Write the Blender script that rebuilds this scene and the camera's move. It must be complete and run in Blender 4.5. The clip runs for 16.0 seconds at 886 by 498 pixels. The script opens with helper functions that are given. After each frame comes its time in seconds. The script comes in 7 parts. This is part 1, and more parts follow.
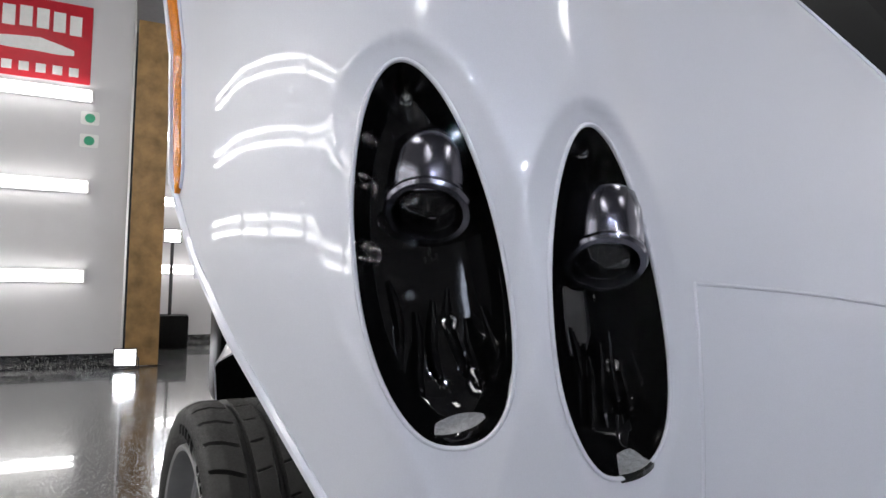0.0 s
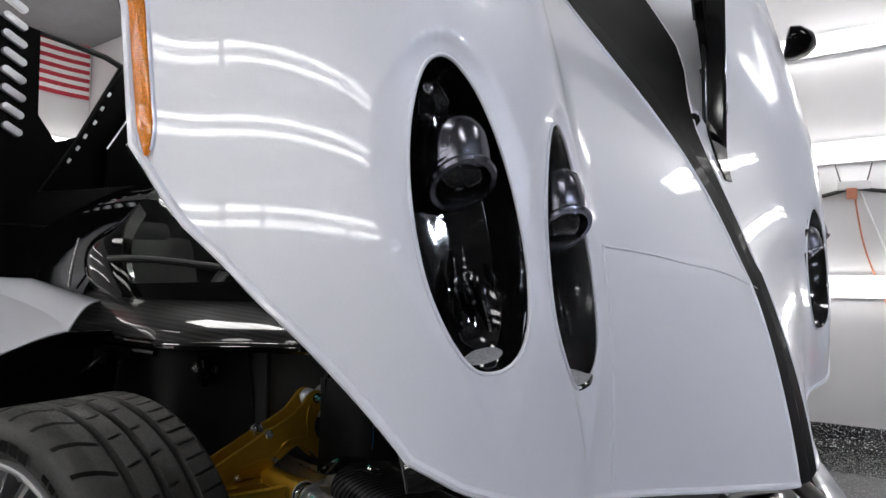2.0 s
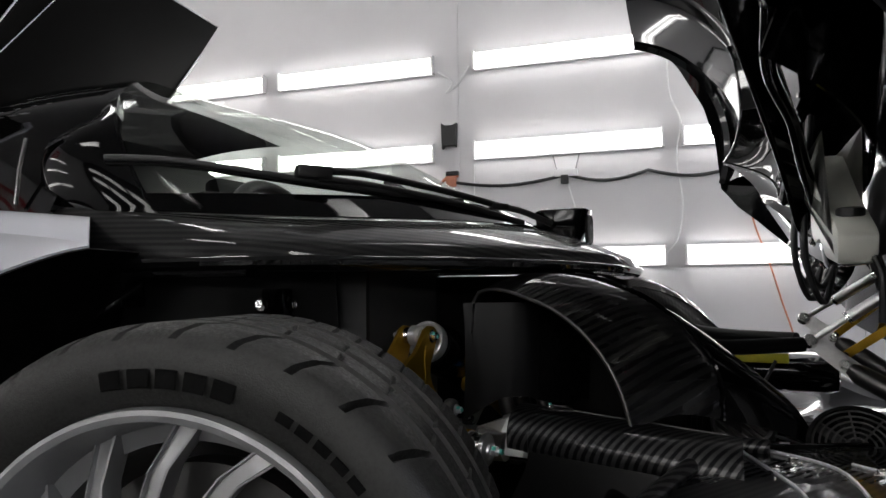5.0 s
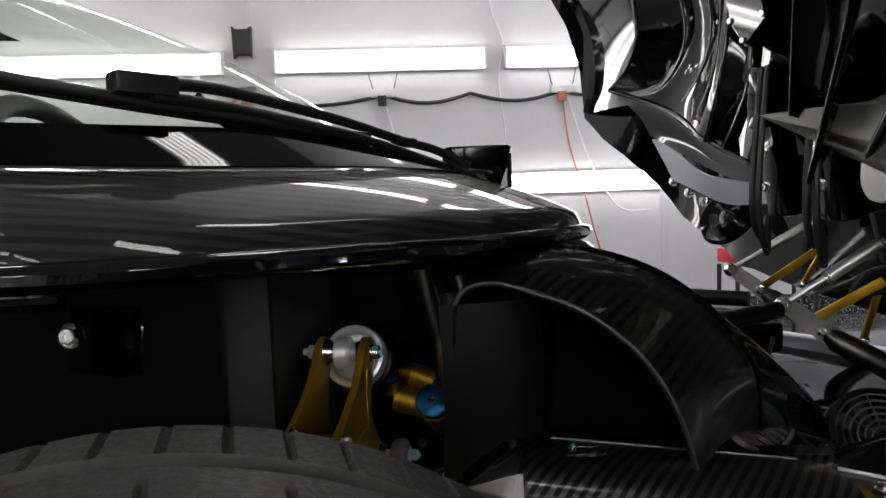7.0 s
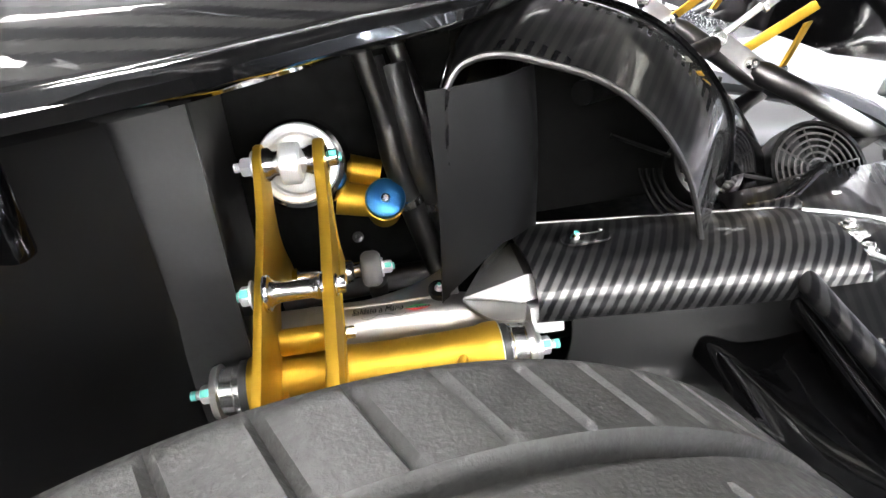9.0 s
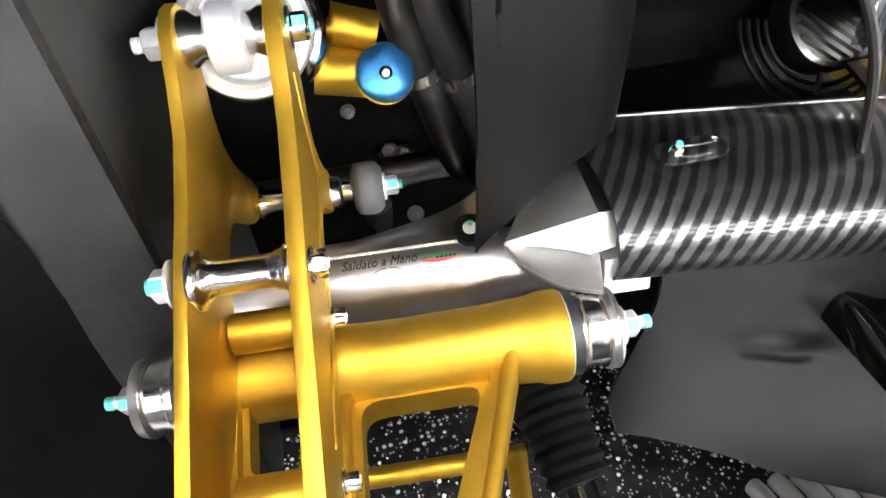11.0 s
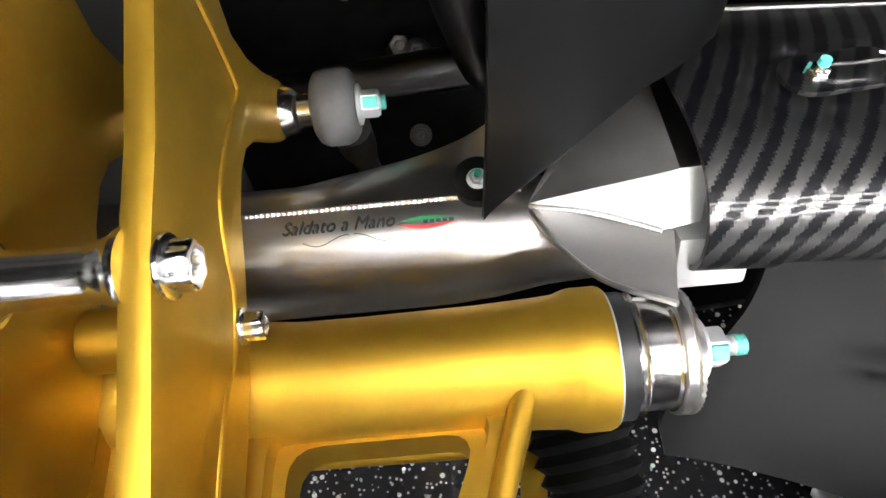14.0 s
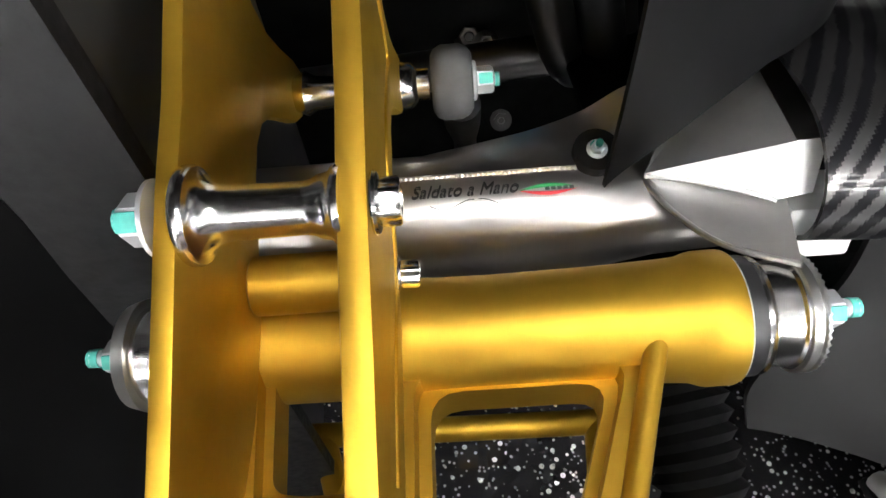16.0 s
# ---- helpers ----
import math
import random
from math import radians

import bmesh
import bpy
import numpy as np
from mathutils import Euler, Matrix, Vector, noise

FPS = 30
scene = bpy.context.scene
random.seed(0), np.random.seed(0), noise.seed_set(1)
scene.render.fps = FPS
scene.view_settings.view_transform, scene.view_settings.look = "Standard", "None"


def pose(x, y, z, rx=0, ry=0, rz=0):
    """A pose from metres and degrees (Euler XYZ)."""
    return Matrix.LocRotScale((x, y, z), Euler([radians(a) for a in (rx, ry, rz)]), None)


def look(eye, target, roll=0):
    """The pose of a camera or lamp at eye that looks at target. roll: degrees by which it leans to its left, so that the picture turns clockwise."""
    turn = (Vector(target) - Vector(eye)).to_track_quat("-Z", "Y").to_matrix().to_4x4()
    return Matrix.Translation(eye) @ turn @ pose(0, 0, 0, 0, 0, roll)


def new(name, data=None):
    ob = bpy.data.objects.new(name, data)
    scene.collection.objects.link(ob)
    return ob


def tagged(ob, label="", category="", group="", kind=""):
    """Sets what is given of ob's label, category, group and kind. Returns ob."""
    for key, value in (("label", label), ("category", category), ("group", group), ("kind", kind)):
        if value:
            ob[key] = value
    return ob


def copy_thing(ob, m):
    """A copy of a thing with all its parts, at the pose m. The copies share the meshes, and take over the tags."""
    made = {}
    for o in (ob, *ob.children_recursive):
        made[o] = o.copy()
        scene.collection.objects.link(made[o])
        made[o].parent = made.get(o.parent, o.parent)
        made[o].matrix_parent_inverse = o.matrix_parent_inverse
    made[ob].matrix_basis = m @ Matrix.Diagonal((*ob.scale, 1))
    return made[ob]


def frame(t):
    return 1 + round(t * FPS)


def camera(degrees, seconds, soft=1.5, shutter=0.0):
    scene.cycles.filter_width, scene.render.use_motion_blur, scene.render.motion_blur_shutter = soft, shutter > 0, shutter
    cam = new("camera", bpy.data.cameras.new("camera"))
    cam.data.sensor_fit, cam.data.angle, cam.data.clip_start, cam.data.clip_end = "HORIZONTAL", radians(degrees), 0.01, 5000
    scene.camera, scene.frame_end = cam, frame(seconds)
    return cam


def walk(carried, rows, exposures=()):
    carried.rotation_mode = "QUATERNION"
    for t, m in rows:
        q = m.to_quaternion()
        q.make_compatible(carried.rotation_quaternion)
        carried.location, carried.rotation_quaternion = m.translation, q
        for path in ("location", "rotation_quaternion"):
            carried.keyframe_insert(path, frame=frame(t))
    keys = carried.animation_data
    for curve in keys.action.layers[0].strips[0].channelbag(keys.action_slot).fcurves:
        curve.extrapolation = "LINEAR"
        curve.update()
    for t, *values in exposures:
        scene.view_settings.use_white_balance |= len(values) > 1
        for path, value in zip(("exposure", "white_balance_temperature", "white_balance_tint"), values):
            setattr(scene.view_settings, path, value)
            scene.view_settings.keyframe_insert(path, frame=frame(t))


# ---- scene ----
cam = camera(70.0, 16.0)

PATH = [
    (0, (1.477, -0.123, 0.983), (-0.32, 0.75, 1.062), 1.5),
    (0.5, (1.44, -0.181, 0.99), (-0.212, 0.943, 1.077), 1.3),
    (1, (1.383, -0.302, 1.008), (-0.101, 1.036, 1.089), 1.0),
    (1.5, (1.345, -0.389, 1.001), (0.059, 1.141, 1.084), 0.1),
    (2, (1.325, -0.485, 0.934), (0.186, 1.157, 1.022), 0.1),
    (2.5, (1.261, -0.591, 0.816), (0.176, 1.087, 0.91), 0.2),
    (3, (1.188, -0.658, 0.709), (0.133, 1.039, 0.806), -0.0),
    (3.2, (1.146, -0.671, 0.663), (0.103, 1.032, 0.767), 0.1),
    (5.3, (0.462, -0.504, 0.764), (0.032, 1.447, 0.859), -1.2),
    (5.5, (0.419, -0.466, 0.78), (0.089, 1.504, 0.872), -1.6),
    (6, (0.321, -0.349, 0.811), (0.219, 1.647, 0.897), -2.0),
    (6.5, (0.251, -0.235, 0.817), (0.276, 1.764, 0.818), -2.3),
    (7, (0.204, -0.155, 0.827), (0.341, 1.832, 0.660), -2.1),
    (7.5, (0.176, -0.104, 0.844), (0.46, 1.859, 0.620), -1.9),
    (8, (0.114, -0.041, 0.846), (0.587, 1.856, 0.449), -1.0),
    (8.5, (0.081, -0.011, 0.852), (0.628, 1.79, 0.133), -4.1),
    (8.7, (0.073, 0.009, 0.849), (0.64, 1.752, 0.004), -4.8),
    (10.8, (0.133, 0.271, 0.798), (0.613, 1.718, -0.496), -4.5),
    (11, (0.13, 0.277, 0.793), (0.558, 1.639, -0.607), -4.8),
    (11.5, (0.135, 0.29, 0.792), (0.452, 1.475, -0.788), -5.9),
    (12, (0.153, 0.315, 0.784), (0.41, 1.412, -0.868), -6.5),
    (12.5, (0.165, 0.345, 0.762), (0.393, 1.453, -0.887), -7.0),
    (13, (0.173, 0.369, 0.737), (0.408, 1.491, -0.902), -6.4),
    (13.5, (0.186, 0.383, 0.722), (0.405, 1.536, -0.897), -7.0),
    (14, (0.191, 0.392, 0.708), (0.414, 1.561, -0.899), -6.8),
    (14.5, (0.198, 0.404, 0.708), (0.419, 1.589, -0.889), -7.0),
    (15, (0.187, 0.4, 0.706), (0.406, 1.59, -0.887), -6.8),
    (15.5, (0.156, 0.388, 0.707), (0.363, 1.576, -0.889), -6.9),
    (16, (0.131, 0.381, 0.713), (0.335, 1.573, -0.88), -6.4),
]
EXPOSURES = [(0, 0.18), (2.0, 0.12), (3.2, 0.02), (5.3, -0.1), (7.0, 0.12), (7.5, 0.75), (8.0, 2.0), (8.5, 3.2), (8.7, 3.35), (10.8, 3.95), (11.3, 3.72), (12.0, 3.5), (14.2, 3.45), (15.2, 3.42), (16.0, 3.1)]
walk(cam, [(t, look(e, g, r)) for t, e, g, r in PATH], EXPOSURES)

# ---------------- world and light ----------------
world = bpy.data.worlds.new("world")
scene.world = world
world.use_nodes = True
world.node_tree.nodes["Background"].inputs[0].default_value = (0.8, 0.85, 1.0, 1)
world.node_tree.nodes["Background"].inputs[1].default_value = 0.02
TUBE_POWER = 13.0

# ---------------- materials ----------------


def material(name, color, rough=0.5, metal=0.0, coat=0.0, var=0.1, scale=30.0, bump=0.0, bscale=200.0, coat_rough=0.03, spec=0.5):
    """A painted or plain surface with variation at two scales and fine relief."""
    m = bpy.data.materials.new(name)
    m.use_nodes = True
    nt = m.node_tree
    b = nt.nodes["Principled BSDF"]
    b.inputs["Roughness"].default_value = rough
    b.inputs["Metallic"].default_value = metal
    b.inputs["Coat Weight"].default_value = coat
    b.inputs["Coat Roughness"].default_value = coat_rough
    b.inputs["Specular IOR Level"].default_value = spec
    tc = nt.nodes.new("ShaderNodeTexCoord")
    n1 = nt.nodes.new("ShaderNodeTexNoise")
    n1.inputs["Scale"].default_value = scale
    n1.inputs["Detail"].default_value = 6
    nt.links.new(tc.outputs["Object"], n1.inputs["Vector"])
    ramp = nt.nodes.new("ShaderNodeMapRange")
    ramp.inputs["From Min"].default_value = 0.3
    ramp.inputs["From Max"].default_value = 0.7
    ramp.inputs["To Min"].default_value = 1 - var
    ramp.inputs["To Max"].default_value = 1 + var
    nt.links.new(n1.outputs["Fac"], ramp.inputs["Value"])
    mul = nt.nodes.new("ShaderNodeVectorMath")
    mul.operation = "SCALE"
    mul.inputs[0].default_value = color
    nt.links.new(ramp.outputs[0], mul.inputs["Scale"])
    nt.links.new(mul.outputs[0], b.inputs["Base Color"])
    r2 = nt.nodes.new("ShaderNodeMapRange")
    r2.inputs["From Min"].default_value = 0.3
    r2.inputs["From Max"].default_value = 0.7
    r2.inputs["To Min"].default_value = max(0.0, rough * (1 - var))
    r2.inputs["To Max"].default_value = min(1.0, rough * (1 + var))
    n3 = nt.nodes.new("ShaderNodeTexNoise")
    n3.inputs["Scale"].default_value = scale * 6
    nt.links.new(tc.outputs["Object"], n3.inputs["Vector"])
    nt.links.new(n3.outputs["Fac"], r2.inputs["Value"])
    nt.links.new(r2.outputs[0], b.inputs["Roughness"])
    if bump:
        n2 = nt.nodes.new("ShaderNodeTexNoise")
        n2.inputs["Scale"].default_value = bscale
        n2.inputs["Detail"].default_value = 4
        nt.links.new(tc.outputs["Object"], n2.inputs["Vector"])
        bp = nt.nodes.new("ShaderNodeBump")
        bp.inputs["Strength"].default_value = bump
        bp.inputs["Distance"].default_value = 0.002
        nt.links.new(n2.outputs["Fac"], bp.inputs["Height"])
        nt.links.new(bp.outputs[0], b.inputs["Normal"])
    return m


def carbon(name, lo, hi, period, coat=1.0, rough=0.35, axis=(1.0, 0.35, 0.6), weave=0.0):
    """Twill carbon cloth under clear lacquer: slanted bands, darker and lighter, with a fine weave."""
    m = bpy.data.materials.new(name)
    m.use_nodes = True
    nt = m.node_tree
    b = nt.nodes["Principled BSDF"]
    b.inputs["Roughness"].default_value = rough
    b.inputs["Coat Weight"].default_value = coat
    b.inputs["Coat Roughness"].default_value = 0.02
    b.inputs["Specular IOR Level"].default_value = 0.1
    tc = nt.nodes.new("ShaderNodeTexCoord")
    mp = nt.nodes.new("ShaderNodeVectorMath")
    mp.operation = "DOT_PRODUCT"
    mp.inputs[1].default_value = axis
    nz = nt.nodes.new("ShaderNodeTexNoise")
    nz.inputs["Scale"].default_value = 160
    nt.links.new(tc.outputs["Object"], nz.inputs["Vector"])
    ad = nt.nodes.new("ShaderNodeVectorMath")
    ad.operation = "MULTIPLY_ADD"
    ad.inputs[1].default_value = (0.0015, 0.0015, 0.0015)
    nt.links.new(nz.outputs["Color"], ad.inputs[0])
    nt.links.new(tc.outputs["Object"], ad.inputs[2])
    tow = nt.nodes.new("ShaderNodeVectorMath")
    tow.operation = "SNAP"
    tow.inputs[1].default_value = (period * 0.09, period * 0.09, period * 0.09)
    nt.links.new(ad.outputs[0], tow.inputs[0])
    nt.links.new(tow.outputs[0], mp.inputs[0])
    wv = nt.nodes.new("ShaderNodeMath")
    wv.operation = "MULTIPLY"
    wv.inputs[1].default_value = 2 * math.pi / period
    nt.links.new(mp.outputs["Value"], wv.inputs[0])
    sn = nt.nodes.new("ShaderNodeMath")
    sn.operation = "SINE"
    nt.links.new(wv.outputs[0], sn.inputs[0])
    mr = nt.nodes.new("ShaderNodeMapRange")
    mr.inputs["From Min"].default_value = -0.25
    mr.inputs["From Max"].default_value = 0.25
    nt.links.new(sn.outputs[0], mr.inputs["Value"])
    mx = nt.nodes.new("ShaderNodeMix")
    mx.data_type = "RGBA"
    mx.inputs[6].default_value = (*lo, 1)
    mx.inputs[7].default_value = (*hi, 1)
    nt.links.new(mr.outputs[0], mx.inputs[0])
    nt.links.new(mx.outputs[2], b.inputs["Base Color"])
    shine = nt.nodes.new("ShaderNodeMath")
    shine.operation = "MULTIPLY"
    shine.inputs[1].default_value = weave
    nt.links.new(mr.outputs[0], shine.inputs[0])
    nt.links.new(shine.outputs[0], b.inputs["Metallic"])
    return m


def glow(name, color, power):
    m = bpy.data.materials.new(name)
    m.use_nodes = True
    nt = m.node_tree
    nt.nodes.remove(nt.nodes["Principled BSDF"])
    e = nt.nodes.new("ShaderNodeEmission")
    e.inputs[0].default_value = (*color, 1)
    e.inputs[1].default_value = power
    nt.links.new(e.outputs[0], nt.nodes["Material Output"].inputs[0])
    return m


def thin_glass(name, tint, ior=1.5, grazing=0.6):
    """A sheet of glass that bends no light: tinted passage under a mirror-like gloss."""
    m = bpy.data.materials.new(name)
    m.use_nodes = True
    nt = m.node_tree
    nt.nodes.remove(nt.nodes["Principled BSDF"])
    tr = nt.nodes.new("ShaderNodeBsdfTransparent")
    tr.inputs[0].default_value = (*tint, 1)
    gl = nt.nodes.new("ShaderNodeBsdfGlossy")
    gl.inputs["Roughness"].default_value = 0.01
    lw = nt.nodes.new("ShaderNodeLayerWeight")
    pw = nt.nodes.new("ShaderNodeMath")
    pw.operation = "POWER"
    pw.inputs[1].default_value = 5.0
    nt.links.new(lw.outputs["Facing"], pw.inputs[0])
    fr = nt.nodes.new("ShaderNodeMath")
    fr.operation = "MULTIPLY_ADD"
    fr.inputs[1].default_value = grazing
    fr.inputs[2].default_value = ((ior - 1) / (ior + 1)) ** 2
    nt.links.new(pw.outputs[0], fr.inputs[0])
    mx = nt.nodes.new("ShaderNodeMixShader")
    nt.links.new(fr.outputs[0], mx.inputs[0])
    nt.links.new(tr.outputs[0], mx.inputs[1])
    nt.links.new(gl.outputs[0], mx.inputs[2])
    nt.links.new(mx.outputs[0], nt.nodes["Material Output"].inputs[0])
    return m


def flake_floor():
    """Dark epoxy with white and grey flakes under a glossy seal."""
    m = material("flake_epoxy", (0.02, 0.02, 0.0215), 0.18, coat=0.6, var=0.25, scale=9)
    nt = m.node_tree
    b = nt.nodes["Principled BSDF"]
    base = b.inputs["Base Color"].links[0].from_socket
    tc = nt.nodes.new("ShaderNodeTexCoord")
    prev = base
    for sc, limit, tone in ((92, 0.27, 0.85), (190, 0.30, 0.5)):
        v = nt.nodes.new("ShaderNodeTexVoronoi")
        v.inputs["Scale"].default_value = sc
        nt.links.new(tc.outputs["Object"], v.inputs["Vector"])
        lt = nt.nodes.new("ShaderNodeMath")
        lt.operation = "LESS_THAN"
        lt.inputs[1].default_value = limit
        nt.links.new(v.outputs["Distance"], lt.inputs[0])
        sep = nt.nodes.new("ShaderNodeSeparateColor")
        nt.links.new(v.outputs["Color"], sep.inputs[0])
        gt = nt.nodes.new("ShaderNodeMath")
        gt.operation = "GREATER_THAN"
        gt.inputs[1].default_value = 0.55
        nt.links.new(sep.outputs[0], gt.inputs[0])
        mu = nt.nodes.new("ShaderNodeMath")
        mu.operation = "MULTIPLY"
        nt.links.new(lt.outputs[0], mu.inputs[0])
        nt.links.new(gt.outputs[0], mu.inputs[1])
        mx = nt.nodes.new("ShaderNodeMix")
        mx.data_type = "RGBA"
        mx.inputs[7].default_value = (tone, tone, tone * 0.97, 1)
        nt.links.new(mu.outputs[0], mx.inputs[0])
        nt.links.new(prev, mx.inputs[6])
        prev = mx.outputs[2]
    nt.links.new(prev, b.inputs["Base Color"])
    return m


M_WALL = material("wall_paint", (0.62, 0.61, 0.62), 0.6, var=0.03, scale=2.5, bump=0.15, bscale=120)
# dimness of the unseen walls, put into their colour
M_DIM = material("dimmed_wall", (0.07, 0.07, 0.075), 0.7, var=0.06, scale=2.5, bump=0.1, bscale=120)
M_CEIL = material("ceiling_paint", (0.13, 0.13, 0.135), 0.8, var=0.08, scale=3)
M_FLOOR = flake_floor()
M_COVE = flake_floor()
M_HOUSING = material("white_enamel", (0.8, 0.8, 0.8), 0.35, var=0.03)
M_TUBE = glow("lamp_tube", (1.0, 0.98, 0.965), TUBE_POWER)
# bluish fill light for the nose, given the form of lamp tubes
M_COOL = glow("cool_fill_tube", (0.74, 0.83, 1.0), TUBE_POWER * 0.65)
M_BAY = glow("bay_lamp_tube", (1.0, 0.985, 0.97), TUBE_POWER * 1.4)
M_FAINT = glow("dim_lamp_tube", (1.0, 0.985, 0.97), TUBE_POWER * 1.15)
M_LED = glow("led_panel", (0.78, 0.845, 1.0), 540.0)
M_FLOOD = glow("flood_led", (0.93, 0.95, 1.0), 30.0)
M_PEARL = material("pearl_white", (0.70, 0.71, 0.77), 0.36, metal=0.08, coat=0.75, var=0.03, scale=900, coat_rough=0.015)
M_BLACK = material("gloss_black", (0.0015, 0.0015, 0.0016), 0.05, var=0.15, scale=20, spec=0.22)
M_INNER = material("inner_gloss_black", (0.003, 0.003, 0.0032), 0.05, coat=0.15, var=0.1, scale=20, spec=0.7, coat_rough=0.02)
M_SATIN = material("satin_black", (0.004, 0.004, 0.0042), 0.4, var=0.2, scale=14, bump=0.06, bscale=400, spec=0.25)
M_MATT = material("matt_black", (0.002, 0.002, 0.002), 0.6, var=0.25, scale=10, bump=0.1, bscale=300, spec=0.15)
M_DARK = material("dark_plastic", (0.012, 0.012, 0.0125), 0.45, var=0.2, scale=25, bump=0.1)
M_CARBON = carbon("carbon_twill", (0.004, 0.004, 0.005), (0.08, 0.079, 0.078), 0.0165, coat=0.2, weave=0.9, axis=(1.0, -0.85, -0.5))
M_HOODC = carbon("carbon_hood", (0.003, 0.003, 0.0035), (0.012, 0.0118, 0.0116), 0.0165, weave=0.3, axis=(1.0, -0.85, -0.5))
M_COWL = carbon("carbon_dark", (0.004, 0.004, 0.0045), (0.018, 0.0177, 0.0174), 0.012, coat=0.6, rough=0.5, weave=0.25, axis=(0.05, 0.3, 1.0))
M_BAND = carbon("carbon_band", (0.002, 0.002, 0.0022), (0.004, 0.004, 0.004), 0.012, coat=0.03, rough=0.6, weave=0.0, axis=(0.2, 1.0, 0.9))
M_GOLD = material("gold_anodised", (0.55, 0.332, 0.034), 0.50, metal=0.93, var=0.05, scale=60, bump=0.03, bscale=900)
M_TITAN = material("titanium", (0.44, 0.42, 0.40), 0.32, metal=1.0, var=0.12, scale=22, bump=0.03, bscale=600)
M_TIDARK = material("satin_titanium", (0.12, 0.117, 0.115), 0.38, metal=1.0, var=0.15, scale=30, bump=0.03, bscale=500)
M_TIMID = material("post_grey", (0.15, 0.15, 0.155), 0.40, metal=1.0, var=0.12, scale=30, bump=0.03, bscale=500)
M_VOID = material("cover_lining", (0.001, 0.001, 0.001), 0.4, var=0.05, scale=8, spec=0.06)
M_SHEEN = material("sheen_black", (0.004, 0.004, 0.0042), 0.34, var=0.05, scale=9, spec=0.2)
M_RIBS = material("louvre_grey", (0.50, 0.50, 0.49), 0.42, metal=0.2, var=0.08, scale=30)
M_LINER = material("duct_lining", (0.0035, 0.0035, 0.0037), 0.36, var=0.03, scale=30, spec=0.2)
M_BLAST = material("blasted_titanium", (0.42, 0.415, 0.405), 0.48, metal=0.75, var=0.08, scale=30, bump=0.03, bscale=700)
# paler copy of the blasted metal; the light on it is in the colour
M_BRIGHT = material("lit_bracket_metal", (0.86, 0.86, 0.85), 0.42, metal=0.7, var=0.05, scale=60)
M_HOUSE = material("housing_lacquer", (0.085, 0.085, 0.083), 0.38, var=0.05, scale=5)
M_STEEL = material("polished_steel", (0.72, 0.71, 0.69), 0.2, metal=1.0, var=0.1, scale=50)
M_ALU = material("brushed_aluminium", (0.72, 0.72, 0.71), 0.3, metal=1.0, var=0.08, scale=80)
M_SILVER = material("silver_anodised", (0.75, 0.76, 0.78), 0.4, metal=0.7, var=0.05, scale=60)
M_RIM = material("rim_grey", (0.30, 0.30, 0.305), 0.42, metal=0.45, coat=0.25, var=0.06, scale=20)
M_RUBBER = material("tyre_rubber", (0.0135, 0.0131, 0.0122), 0.55, var=0.25, scale=40, bump=0.25, bscale=500)
M_BAR = material("tyre_lettering", (0.001, 0.001, 0.001), 0.7, var=0.1, spec=0.1)
M_GREYRUB = material("grey_rubber", (0.09, 0.09, 0.09), 0.75, var=0.1, scale=60, bump=0.1)
M_BLUE = material("blue_anodised", (0.02, 0.13, 0.32), 0.3, metal=0.75, var=0.06, scale=60)
M_TEAL = material("teal_marking", (0.10, 0.52, 0.44), 0.5, var=0.15, scale=200)
M_AMBER = material("amber_lens", (0.75, 0.23, 0.01), 0.15, coat=0.5, var=0.3, scale=420, bump=0.9, bscale=650)
M_CLEAR = thin_glass("clear_cover", (0.97, 0.97, 0.98), 1.2, 0.12)
M_SCREEN = thin_glass("windscreen_glass", (0.90, 0.94, 0.90), 1.52)
M_CHROME = material("lamp_reflector", (0.14, 0.14, 0.165), 0.2, metal=1.0, var=0.1, scale=40)
M_RED = material("red_enamel", (0.55, 0.015, 0.03), 0.4, var=0.08, scale=12)
M_FROST = material("frosted_reflector", (0.72, 0.72, 0.74), 0.3, metal=0.4, var=0.2, scale=200, bump=0.3, bscale=260)
M_WHITE = material("white_print", (0.8, 0.8, 0.78), 0.5, var=0.04)
M_REDCLOTH = material("red_cloth", (0.45, 0.03, 0.05), 0.8, var=0.1)
M_WOOD = material("pine_board", (0.30, 0.18, 0.07), 0.55, var=0.35, scale=7, bump=0.2, bscale=60)
M_GREEN = material("green_sign", (0.03, 0.32, 0.17), 0.5, var=0.1)
M_ORANGE = material("orange_cable", (0.50, 0.19, 0.11), 0.5, var=0.1)
M_YELLOW = material("yellow_plate", (0.55, 0.5, 0.03), 0.45, var=0.15, scale=40)
M_INK = material("black_print", (0.012, 0.012, 0.012), 0.5, var=0.1)
M_PRINTG = material("green_print", (0.02, 0.25, 0.07), 0.45, var=0.1)
M_PRINTR = material("red_print", (0.6, 0.02, 0.03), 0.45, var=0.1)
M_PALE = material("pale_plastic", (0.62, 0.62, 0.56), 0.4, var=0.06, scale=6)
M_LIME = material("dark_green_print", (0.02, 0.07, 0.05), 0.5, var=0.6, scale=9)

# ---------------- building tools ----------------
YAW = radians(-8.0)
CAR = Matrix.Rotation(YAW, 4, "Z")
ROOM = Matrix.Identity(4)
MID = 1.1  # the car's centre line, in its own frame


def thing(name, at=(0, 0, 0), label="", category="", group="", m=CAR):
    ob = new(name)
    ob.matrix_world = Matrix.Translation(m @ Vector(at))
    ob.empty_display_size = 0.05
    return tagged(ob, label, category, group)


